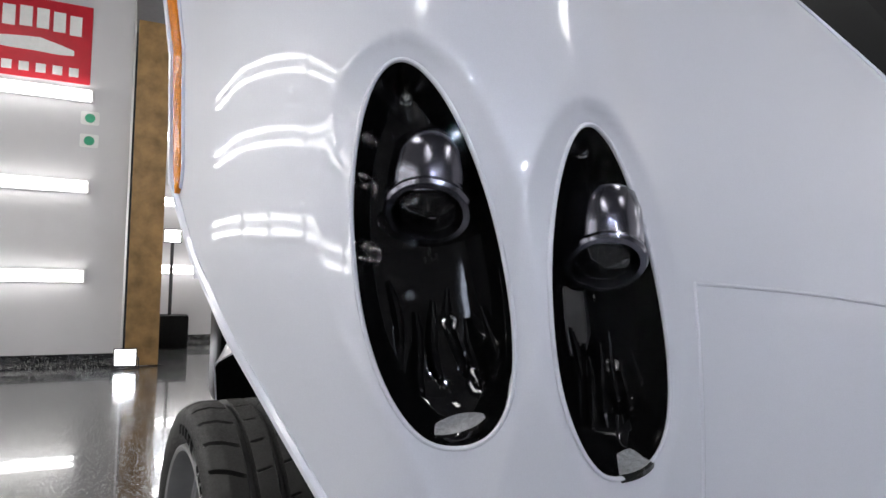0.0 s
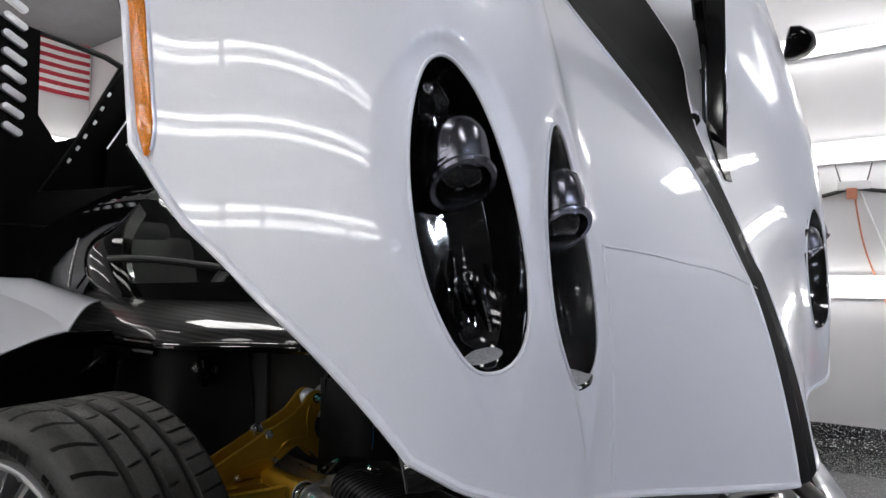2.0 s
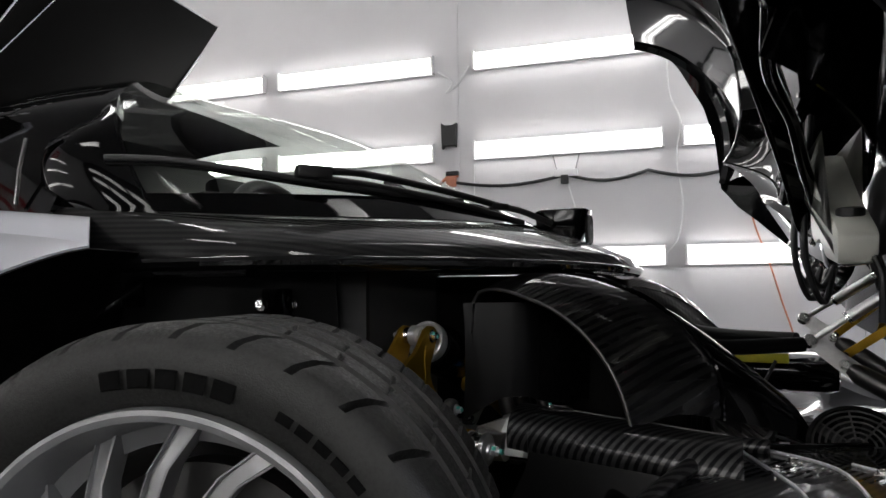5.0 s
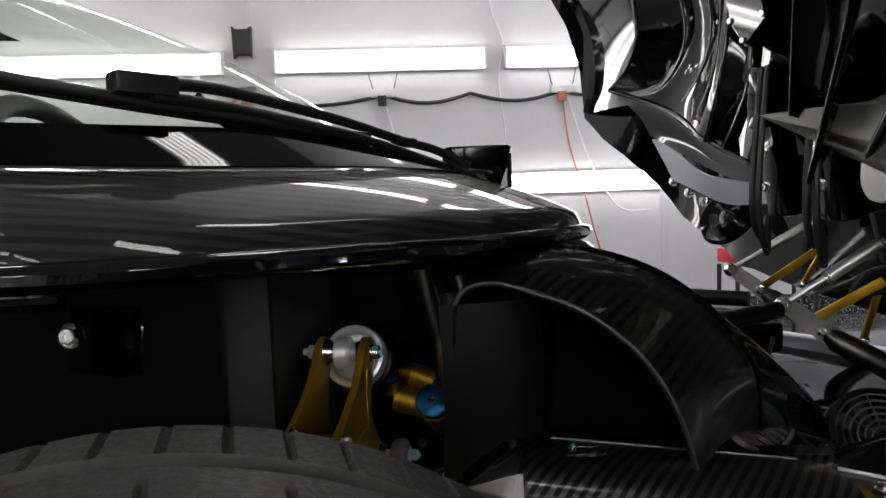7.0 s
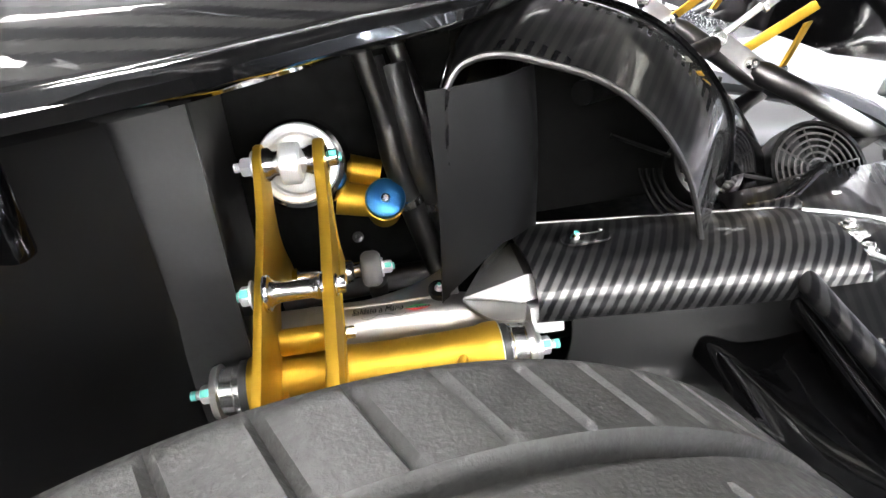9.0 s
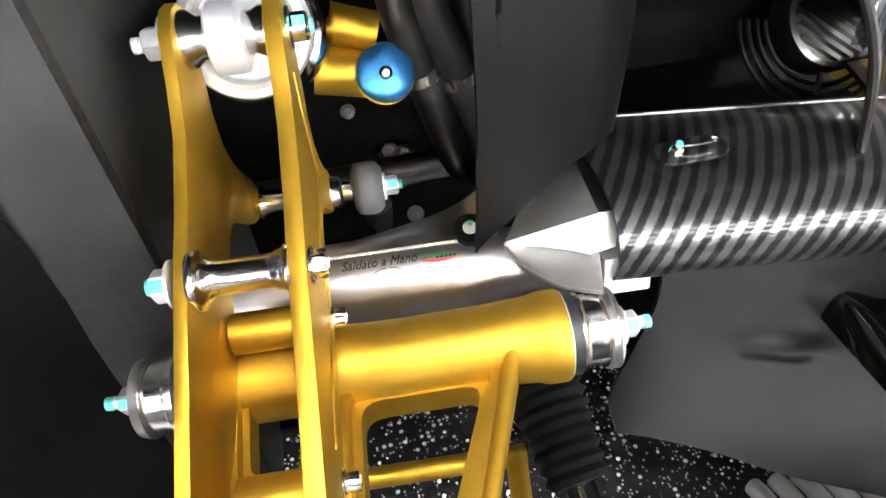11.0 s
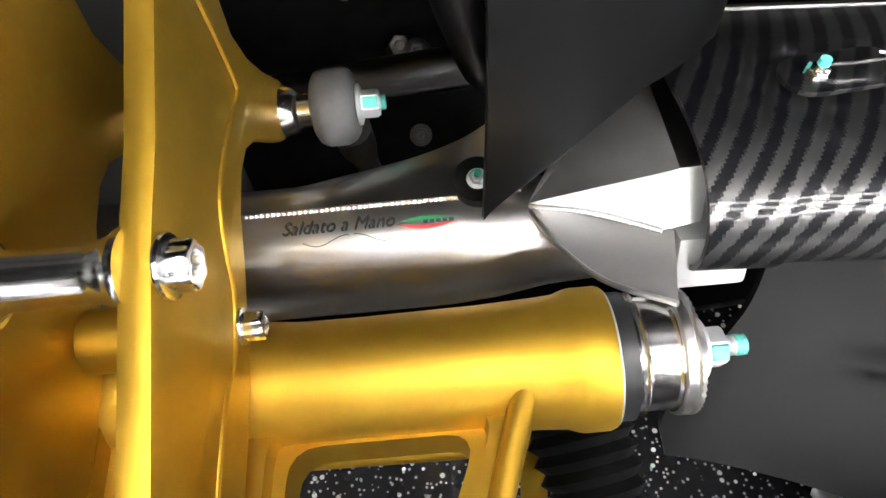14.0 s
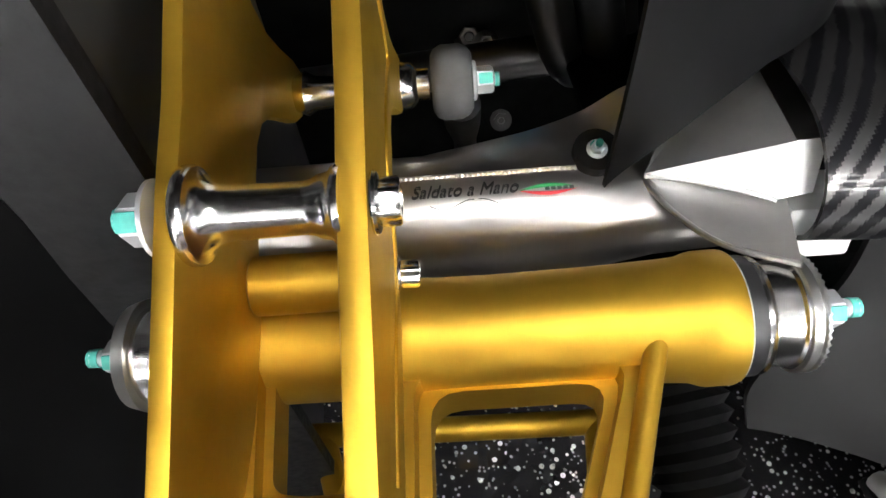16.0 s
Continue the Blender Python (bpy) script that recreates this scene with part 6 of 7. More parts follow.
NECK = {0.0557: [(0.694, 0.500), (0.674, 0.521), (0.661, 0.538), (0.653, 0.556), (0.655, 0.576), (0.672, 0.606)], -0.0020: [(0.697, 0.500), (0.680, 0.520), (0.667, 0.538), (0.660, 0.558), (0.662, 0.580), (0.674, 0.608)]}
for x, thick, soft_edge in ((-0.0020, 0.0075, 0.0016), (0.0557, 0.0106, 0.0030)):
    bm = bmesh.new()
    plate(bm, FRONT_EDGE + INNER_EDGE + NECK[x], thick, (x, 0, 0), (0, 1, 0), (0, 0, 1), soft_edge)
    blade = part("blade", bm, M_GOLD, rocker, "gold rocker blade", m=SUSP)
# raised bead along the inner edge of the outer blade
bm = bmesh.new()
tube(bm, curve([(0.0606, y, z) for y, z in ((0.46, 0.499), (0.507, 0.507), (0.5315, 0.506), (0.552, 0.5155), (0.5615, 0.528), (0.578, 0.5405), (0.607, 0.5445), (0.630, 0.542), (0.634, 0.548), (0.633, 0.566), (0.631, 0.592), (0.636, 0.615))], 60), 0.0016, 8)
part("bead", bm, M_GOLD, blade, m=SUSP)
# spacer rod through both blades
ry, rz = 0.529, 0.564
bm = bmesh.new()
lathe(bm, [(0.0016, 0.0), (0.0016, 0.0150), (0.0022, 0.0160), (0.0034, 0.0165), (0.0052, 0.0164), (0.0064, 0.0157), (0.0069, 0.0143), (0.0078, 0.0128), (0.0095, 0.0112), (0.0118, 0.0099), (0.0145, 0.0092), (0.018, 0.0089), (0.040, 0.0087), (0.0425, 0.0092), (0.0445, 0.0103), (0.0465, 0.0107), (0.0482, 0.0112), (0.0492, 0.0126), (0.0502, 0.0131), (0.0522, 0.0131), (0.0522, 0.0)], (0, ry, rz), (1, 0, 0), 40)
part("spacer_rod", bm, M_STEEL, rocker, "polished steel spacer", m=SUSP)
lobed_bolt(rocker, (0.0612, ry, rz), (1, 0, 0), 0.0074, "spacer_bolt", 0.0068, m=SUSP)
bolt(rocker, (-0.0073, ry, rz), (-1, 0, 0), 0.0088, M_SILVER, "spacer_nut", 0.003, True, 6, 0.009, m=SUSP)
for y, z in ((0.5435, 0.503), (0.452, 0.478)):
    lobed_bolt(rocker, (0.0612, y, z), (1, 0, 0), 0.0054, "blade_bolt", 0.0075, m=SUSP)
# upper pivot
py, pz = 0.658, 0.632
bm = bmesh.new()
lathe(bm, [(0.0013, 0.0), (0.0013, 0.0165), (0.007, 0.0165), (0.012, 0.0125), (0.042, 0.0125), (0.047, 0.0150), (0.0526, 0.0150), (0.0526, 0.0)], (0, py, pz), (1, 0, 0), 32)
part("pivot_spacer", bm, M_STEEL, rocker, "polished steel spacer", m=SUSP)
bolt(rocker, (0.0613, py, pz), (1, 0, 0), 0.0088, M_STEEL, "pivot_bolt", 0.004, True, 12, 0.010, m=SUSP)
bolt(rocker, (-0.0073, py, pz), (-1, 0, 0), 0.0100, M_SILVER, "pivot_nut", 0.008, False, 6, 0.011, m=SUSP)
# drop link bush on the ears
bm = bmesh.new()
lathe(bm, [(0.0613, 0.0), (0.0613, 0.0135), (0.067, 0.0125), (0.070, 0.009), (0.0765, 0.009), (0.0765, 0.0)], (0, 0.682, 0.488), (1, 0, 0), 24)
lathe(bm, [(0.0013, 0.0), (0.0013, 0.0095), (0.008, 0.0125), (0.013, 0.0095), (0.03, 0.008), (0.0526, 0.008), (0.0526, 0.0)], (0, 0.682, 0.488), (1, 0, 0), 24)
part("link_spacer", bm, M_STEEL, rocker, m=SUSP)
bm = bmesh.new()
lathe(bm, [(0.078, 0.0), (0.078, 0.015), (0.080, 0.0185), (0.084, 0.0205), (0.094, 0.0205), (0.098, 0.0185), (0.1005, 0.015), (0.1005, 0.0)], (0, 0.682, 0.488), (1, 0, 0), 32)
part("rubber_bush", bm, M_GREYRUB, rocker, "grey rubber bush", m=SUSP)
bolt(rocker, (0.1008, 0.682, 0.488), (1, 0, 0), 0.0075, M_SILVER, "link_nut", 0.005, True, 6, 0.010, m=SUSP)
bm = bmesh.new()
tube(bm, [(0.094, 0.682, 0.472), (0.094, 0.69, 0.452), (0.095, 0.70, 0.43), (0.097, 0.75, 0.30)], [0.011, 0.011, 0.0075, 0.0075], 16)
part("drop_link", bm, M_TIDARK, rocker, m=SUSP)

damper = thing("damper_unit", (0.04, 0.78, 0.5), "black damper with silver spring seat, gold reservoir and blue cap", "damper")
da = Vector((0.040, 0.658, 0.632))
dd = Vector((0.05, 0.93, -0.36)).normalized()
bm = bmesh.new()
lathe(bm, [(-0.0098, 0.010), (-0.0098, 0.0182), (-0.0078, 0.0205), (0.0078, 0.0205), (0.0098, 0.0182), (0.0098, 0.010)], da + Vector((-0.003, 0, 0)), (1, -0.08, 0), 40)
part("rod_eye", bm, M_SILVER, damper, "silver rod eye")
bm = bmesh.new()
c = da + dd * 0.03
lathe(bm, [(0.012, 0.012), (0.012, 0.027), (0.010, 0.030), (0.002, 0.032), (0.0, 0.035), (0.001, 0.040), (0.006, 0.042), (0.022, 0.042), (0.026, 0.040), (0.026, 0.0)], c, dd, 48)
part("spring_seat", bm, M_SILVER, damper, "silver spring seat")
bm = bmesh.new()
lathe(bm, [(0.026, 0.0), (0.026, 0.047), (0.05, 0.052), (0.10, 0.054), (0.16, 0.052), (0.22, 0.05), (0.24, 0.04), (0.24, 0.0)], c, dd, 40)
part("damper_body", bm, M_BLACK, damper, "black damper body")
cap = Vector((0.135, 0.781, 0.527))
cd = Vector((-0.05, -0.83, 0.50)).normalized()
bm = bmesh.new()
lathe(bm, [(-0.016, 0.0), (-0.016, 0.025), (-0.002, 0.0255), (0.002, 0.024), (0.0035, 0.02), (0.0035, 0.0065), (0.0015, 0.006), (0.0015, 0.0)], cap, cd, 40)
part("reservoir_cap", bm, M_BLUE, damper, "blue anodised cap")
bm = bmesh.new()
lathe(bm, [(0.0, 0.006), (0.005, 0.0055), (0.006, 0.004), (0.003, 0.003), (0.003, 0.0)], cap, cd, 12)
part("cap_valve", bm, M_STEEL, damper)
bm = bmesh.new()
lathe(bm, [(-0.14, 0.0), (-0.14, 0.024), (-0.020, 0.025), (-0.0165, 0.0265), (-0.0165, 0.0)], cap, cd, 36)
tube(bm, [cap - cd * 0.035 + Vector((0.0, 0, 0)), cap - cd * 0.03 + Vector((-0.06, 0.01, 0.01))], 0.021, 24)
tube(bm, [cap - cd * 0.03 + Vector((0.0, 0.02, 0.03)), cap - cd * 0.03 + Vector((-0.05, 0.03, 0.045))], 0.018, 24)
part("reservoir", bm, M_GOLD, damper, "gold reservoir")

sub = thing("titanium_subframe", (0.05, 0.65, 0.3), "brushed titanium subframe tube with welded bracket", "subframe")
TY, TZ, TR = 0.619, 0.447, 0.034
bm = bmesh.new()
lathe(bm, [(-0.20, 0.0), (-0.20, TR), (-0.02, TR), (0.05, TR), (0.140, TR), (0.165, TR - 0.002), (0.190, TR - 0.006), (0.235, TR - 0.008), (0.235, 0.0)], (0, TY, TZ), (1, 0, 0), 48)
part("main_tube", bm, M_TITAN, sub, "brushed titanium tube", m=SUSP)
bm = bmesh.new()


def gusset(u, v):
    x = 0.02 + 0.158 * u
    rise = spline([(x, 0, z) for x, z in ((0.02, 0.467), (0.08, 0.466), (0.11, 0.4665), (0.130, 0.471), (0.145, 0.476), (0.160, 0.482), (0.170, 0.492), (0.178, 0.508))], u).z
    low = Vector((x, TY - 0.002, TZ + TR + 0.0003))
    p = low.lerp(Vector((x, 0.648, rise - 0.003)), v)
    p.z += 0.005 * math.sin(math.pi * v) * (1 - u)
    return p


sheet(bm, gusset, 28, 8, 0.0015)
part("gusset", bm, M_TITAN, sub, m=SUSP)
bm = bmesh.new()
a = radians(87)
tube(bm, [(0.045 + 0.0013 * k, TY - math.cos(a) * TR * 0.99, TZ + math.sin(a) * TR * 0.99) for k in range(88)], [0.0015 if k % 2 else 0.0009 for k in range(88)], 6)
part("weld_bead", bm, M_ALU, sub, "fine weld bead", m=SUSP)
bm = bmesh.new()
tube(bm, [(0.158, 0.628, 0.466), (0.158, 0.6205, 0.4890)], [0.0125, 0.0115], 24)
part("recess_plug", bm, M_MATT, sub, "black recess", m=SUSP)
bolt(sub, (0.158, 0.6205, 0.4888), (0, -0.35, 0.93), 0.0036, M_SILVER, "bolt", 0.004, True, m=SUSP)


def print_on_tube(name, me, x0, a_mid, mat, size, label):
    """Wraps flat print round the subframe tube: across to x, up to the angle."""
    for v in me.vertices:
        x, h = v.co.x * size, v.co.y * size
        a = radians(a_mid) + h / (TR + 0.001)
        r = TR + 0.0012 + v.co.z
        v.co = SUSP @ Vector((x0 + x, TY - math.cos(a) * r, TZ + math.sin(a) * r))
    me.materials.clear()
    me.materials.append(mat)
    ob = new(name, me)
    ob.parent = sub
    ob.matrix_parent_inverse = sub.matrix_basis.inverted()
    return tagged(ob, label)


txt = bpy.data.curves.new("print", "FONT")
txt.body = "Saldato a Mano"
txt.shear = 0.35
txt.resolution_u = 6
txt_ob = bpy.data.objects.new("print", txt)
scene.collection.objects.link(txt_ob)
me = bpy.data.meshes.new_from_object(txt_ob.evaluated_get(bpy.context.evaluated_depsgraph_get()))
bpy.data.objects.remove(txt_ob)
b2 = bmesh.new()
for k in range(2):
    b3 = bmesh.new()
    b3.from_mesh(me)
    bmesh.ops.translate(b3, vec=(0.016 * k, 0, 0.002 * k), verts=b3.verts)
    merge(b2, b3)
b2.to_mesh(me)
b2.free()
print_on_tube("lettering", me, 0.0645, 66, M_INK, 0.0086, "black italic lettering Saldato a Mano")
for mat, dy, bow in ((M_PRINTG, 0.0022, 0.0012), (M_PRINTR, -0.0020, -0.0012)):
    b2 = bmesh.new()
    rows = []
    for k in range(15):
        t = k / 14
        w = 0.0010 * math.sin(math.pi * min(1, t + 0.05))
        y = dy * math.sin(math.pi * t) + 0.0006
        rows.append([b2.verts.new((0.030 * t, y + w, 0)), b2.verts.new((0.030 * t, y - w, 0))])
    for a, b in zip(rows, rows[1:]):
        b2.faces.new((a[0], a[1], b[1], b[0]))
    me = bpy.data.meshes.new("swoosh")
    b2.to_mesh(me)
    b2.free()
    print_on_tube("swoosh", me, 0.1185, 66, mat, 1.0, "printed swoosh")
for k in range(5):
    b2 = bmesh.new()
    plate(b2, [(0, 0), (0.0022, 0), (0.0022, 0.0016), (0, 0.0016)], 0.0002, (0, 0, 0), (1, 0, 0), (0, 1, 0))
    me = bpy.data.meshes.new("maker_bar")
    b2.to_mesh(me)
    b2.free()
    print_on_tube("maker_bar", me, 0.131 + 0.0030 * k, 66.3, M_INK, 1.0, "small dark lettering bar")
b2 = bmesh.new()
for sgn, x0 in ((1, 0.006), (-1, 0.052)):
    pts = [Vector((x0 + sgn * 0.022 * t, -0.0040 - 0.0022 * math.sin(t * 5), 0)) for t in (k / 12 for k in range(13))]
    for a, b in zip(pts, pts[1:]):
        n = Vector((0, 0.00025, 0))
        b2.faces.new([b2.verts.new(p) for p in (a - n, b - n, b + n, a + n)])
me = bpy.data.meshes.new("flourish")
b2.to_mesh(me)
b2.free()
print_on_tube("flourish", me, 0.068, 66, M_INK, 1.0, "thin printed flourish")

# folded bracket
TIP, RIDGE, APEX = Vector((0.181, 0.612, 0.478)), Vector((0.245, 0.604, 0.501)), Vector((0.250, 0.688, 0.494))
SIDE, REAR, LOW = Vector((0.2585, 0.604, 0.502)), Vector((0.268, 0.690, 0.494)), Vector((0.2375, 0.589, 0.478))
KNEE = TIP.lerp(APEX, 0.52) + Vector((-0.004, 0.010, 0.002))


def fold(name, pts, mat, t=0.0022):
    bm = bmesh.new()
    f = bm.faces.new([bm.verts.new(p) for p in pts])
    bmesh.ops.solidify(bm, geom=[f], thickness=t)
    bmesh.ops.bevel(bm, geom=bm.edges[:], offset=0.0006, segments=1, affect="EDGES")
    part(name, bm, mat, sub, "folded titanium bracket face", SUSP, 25)


# M_BRIGHT faces are the same titanium with the light painted in
fold("bracket_face", [TIP, RIDGE, APEX], M_BLAST)
fold("bracket_face", [TIP, APEX, KNEE], M_BLAST)
fold("bracket_face", [TIP, LOW, RIDGE], M_BRIGHT)
fold("bracket_face", [RIDGE, SIDE, REAR, APEX], M_TITAN)
fold("bracket_face", [RIDGE, LOW, LOW + Vector((0.018, 0.002, 0.001)), SIDE], M_BRIGHT)


def tab(u, v):
    outer = spline([TIP + Vector((0, -0.001, -0.004)), Vector((0.192, 0.589, 0.473)), Vector((0.208, 0.566, 0.476)), Vector((0.231, 0.546, 0.486))], u)
    inner = (TIP + Vector((0, 0, -0.002))).lerp(LOW, u) + Vector((0.006 * u * u, 0.003 * math.sin(math.pi * u), -0.001))
    p = outer.lerp(inner, v)
    p.z -= 0.004 * math.sin(math.pi * v) * math.sin(math.pi * u)
    return p


bm = bmesh.new()
sheet(bm, tab, 20, 6)
bmesh.ops.remove_doubles(bm, verts=bm.verts, dist=1e-5)
bmesh.ops.recalc_face_normals(bm, faces=bm.faces)
bmesh.ops.solidify(bm, geom=bm.faces[:], thickness=0.002)
part("bracket_tab", bm, M_BLAST, sub, "curved titanium tab", m=SUSP)
bm = bmesh.new()
tube(bm, [tab(k / 20, 0) for k in range(21)], 0.0014, 8)
part("tab_edge", bm, M_ALU, sub, "bright trimmed edge", m=SUSP)
bm = bmesh.new()
sheet(bm, lambda u, v: TIP.lerp(APEX, 0.5 + 0.5 * u) + Vector((-0.002, 0.002 + 0.010 * v * (0.4 + u), 0.002 + 0.004 * v)), 10, 3, 0.0015)
part("bracket_flange", bm, M_ALU, sub, "bright welded flange", m=SUSP)
bm = bmesh.new()
box(bm, (0.2645, 0.600, 0.452), (0.035, 0.036, 0.030), Matrix.Rotation(radians(-16), 3, "X"), 0.0025)
part("bracket_box", bm, M_BRIGHT, sub, "bright machined block", m=SUSP)
bm = bmesh.new()
tube(bm, [(TIP + Vector((0.0, -0.001, -0.001))).lerp(LOW + Vector((0, -0.001, 0.0005)), k / 51) + Vector((0, 0, 0.003 * math.sin(math.pi * k / 51))) for k in range(52)], [0.0013 if k % 2 else 0.0008 for k in range(52)], 6)
part("weld_bead", bm, M_ALU, sub, m=SUSP)

# dark tubes and fittings behind
bm = bmesh.new()
tube(bm, [(0.125, 0.80, 0.72), (0.160, 0.80, 0.56), (0.185, 0.81, 0.49)], 0.012, 16)
tube(bm, [(0.175, 0.87, 0.70), (0.245, 0.84, 0.47), (0.26, 0.82, 0.36)], 0.012, 16)
tube(bm, [(-0.02, 0.86, 0.36), (0.30, 0.84, 0.38)], 0.018, 16)
part("frame_tube", bm, M_TIDARK, sub, "dark metal frame tube")
for p, r in (((0.143, 0.945, 0.332), 0.011), ((0.158, 0.93, 0.333), 0.009), ((0.146, 0.779, 0.367), 0.006), ((0.10, 0.94, 0.40), 0.006)):
    bolt(sub, p, (-0.1, -0.8, 0.6), r, M_TIDARK)

# tie rod with bellows
tie = thing("tie_rod", (0.21, 0.45, 0.33), "black steering tie rod with rubber bellows", "tie rod")
bm = bmesh.new()
b0, b1 = Vector((0.200, 0.560, 0.375)), Vector((0.207, 0.478, 0.345))
prof = [(0, 0.0)] + [(0.087 * k / 18, (0.034 - 0.010 * k / 18) * (1.0 if k % 2 else 0.84)) for k in range(19)] + [(0.088, 0.0)]
lathe(bm, prof, b0, b1 - b0, 28)
part("bellows", bm, M_MATT, tie, "black rubber bellows")
bm = bmesh.new()
tube(bm, [b1, b1 + Vector((0, -0.02, -0.006)), b1 + Vector((0.002, -0.05, -0.012)), b1 + Vector((0.005, -0.18, -0.03))], [0.011, 0.012, 0.0085, 0.0085], 16)
part("rod", bm, M_INNER, tie)

low = thing("lower_wishbone", (0.08, 0.5, 0.14), "gold anodised lower wishbone deep in the wheel housing", "suspension arm")
for name, pts, r in (("pivot_rod", [(-0.06, 0.62, 0.17), (0.21, 0.595, 0.17)], 0.011), ("front_leg", [(0.20, 0.595, 0.17), (0.17, 0.48, 0.17), (0.08, 0.30, 0.17)], 0.011), ("rear_leg", [(-0.04, 0.61, 0.17), (0.0, 0.45, 0.17), (0.06, 0.30, 0.17)], 0.011)):
    bm = bmesh.new()
    tube(bm, curve(pts, 10), r, 16)
    part(name, bm, M_GOLD, low)

upright = thing("wheel_upright", (0.05, 0.3, 0.3), "dark metal wheel upright behind the rim", "wheel upright")
bm = bmesh.new()
tube(bm, [(0.04, 0.28, 0.17), (0.03, 0.26, 0.26), (0.02, 0.24, 0.355), (0.04, 0.27, 0.42), (0.06, 0.33, 0.43)], [0.03, 0.045, 0.07, 0.04, 0.028], 20)
part("carrier", bm, M_TIDARK, upright)

# hoses between the damper and the duct
for label, mat, r, line in (
    ("grey braided coolant hose beside the damper", M_TIDARK, 0.0165, ((0.140, 0.82, 0.690), (0.150, 0.805, 0.615), (0.154, 0.80, 0.570), (0.168, 0.80, 0.511), (0.185, 0.80, 0.450), (0.20, 0.81, 0.40), (0.22, 0.84, 0.36))),
    ("thick black rubber hose beside the damper", M_DARK, 0.0175, ((0.165, 0.82, 0.680), (0.175, 0.805, 0.610), (0.182, 0.80, 0.560), (0.204, 0.80, 0.504), (0.221, 0.80, 0.450), (0.235, 0.81, 0.40), (0.26, 0.84, 0.36))),
):
    hose = thing("hose", line[3], label, "hose", "hoses by the damper")
    bm = bmesh.new()
    tube(bm, curve(line, 30), r, 14)
    part("pipe", bm, mat, hose)
    bm = bmesh.new()
    way = (Vector(line[4]) - Vector(line[3])).normalized()
    lathe(bm, [(-0.006, r + 0.0003), (-0.005, r + 0.002), (0.005, r + 0.002), (0.006, r + 0.0003)], line[3], way, 24, caps=False)
    part("hose_clip", bm, M_STEEL, hose, "bright hose clip")

# ---------------- carbon duct, fan and panels ahead of the wheel ----------------
duct = thing("radiator_duct", (0.35, 0.7, 0.45), "lacquered carbon twill radiator duct with arched mouth", "air duct")
E1 = [(0.178, 0.62), (0.183, 0.70), (0.198, 0.719), (0.231, 0.724), (0.277, 0.711), (0.337, 0.685), (0.394, 0.636), (0.434, 0.573), (0.458, 0.495)]
E2 = [(0.20, 0.64), (0.235, 0.715), (0.285, 0.740), (0.334, 0.748), (0.407, 0.731), (0.475, 0.697), (0.541, 0.639), (0.583, 0.572), (0.590, 0.49)]


def hood(u, v):
    a = spline([(x, 0.60, z) for x, z in E1], u)
    b = spline([(x, 0.75, z) for x, z in E2], u)
    c = spline([(x + 0.03, 0.80, z - 0.03) for x, z in E2], u)
    if v < 0.7:
        t = v / 0.7
        p = a.lerp(b, t)
        p.z += 0.018 * math.sin(math.pi * t)
        return p
    return b.lerp(c, (v - 0.7) / 0.3)


bm = bmesh.new()
sheet(bm, hood, 48, 16, 0.003)
part("mouth_hood", bm, M_HOODC, duct, "arched carbon hood")
bm = bmesh.new()
sheet(bm, lambda u, v: Vector((hood(u, v).x, 2 * MID - hood(u, v).y, hood(u, v).z)), 32, 10, 0.003)
part("far_hood", bm, M_HOODC, duct, "twin hood over the other wheel")
bm = bmesh.new()
plate(bm, [(-0.40, 0.36), (0.34, 0.36), (0.30, 0.70), (0.20, 0.752), (-0.40, 0.752)], 0.012, (0, 1.47, 0), (1, 0, 0), (0, 0, 1))
part("far_housing", bm, M_MATT, duct, "black housing wall over the other wheel")
bm = bmesh.new()
tube(bm, curve([(x, 0.599, z) for x, z in E1[1:]], 40), 0.0035, 8)
part("mouth_edge", bm, M_TIDARK, duct, "bright trimmed edge")
bm = bmesh.new()
tube(bm, [p for p in curve([(x + 0.002, 0.752, z + 0.001) for x, z in E2], 40)], 0.005, 8)
part("ridge", bm, M_BLACK, duct, "glossy ridge")


PLAN = [(0.163, 0.597, 0), (0.20, 0.603, 0), (0.25, 0.622, 0), (0.285, 0.66, 0), (0.31, 0.76, 0), (0.325, 0.905, 0)]


def inner_wall(u, v):
    p = spline(PLAN, u)
    lo = 0.482 + 0.050 * min(1, u * 3) - 0.10 * max(0, u - 0.5)
    return Vector((p.x + 0.004 * math.sin(3 * v), p.y + 0.006 * v, lo + (0.700 - lo) * v))


bm = bmesh.new()
sheet(bm, lambda u, v: inner_wall(0.58 * u, v), 30, 10, 0.003)
part("inner_wall", bm, M_LINER, duct, "satin black inner wall")
bm = bmesh.new()
sheet(bm, lambda u, v: inner_wall(0.59 + 0.41 * u, v), 16, 10, 0.003)
part("inner_wall", bm, M_MATT, duct, "matt black inner wall")
bm = bmesh.new()
plate(bm, [(0.26, 0.36), (0.66, 0.36), (0.62, 0.56), (0.55, 0.64), (0.45, 0.69), (0.36, 0.71), (0.26, 0.70)], 0.008, (0, 0.92, 0), (1, 0, 0), (0, 0, 1))
part("duct_back", bm, M_MATT, duct)
bm = bmesh.new()
box(bm, (0.42, 0.86, 0.40), (0.44, 0.30, 0.01), None, 0.003)
part("duct_floor", bm, M_MATT, duct)
# tray with rounded front
TRAY = [(0.705, 0.502), (0.66, 0.513), (0.62, 0.514), (0.595, 0.511), (0.578, 0.502), (0.567, 0.488), (0.563, 0.472), (0.566, 0.458), (0.575, 0.452)]


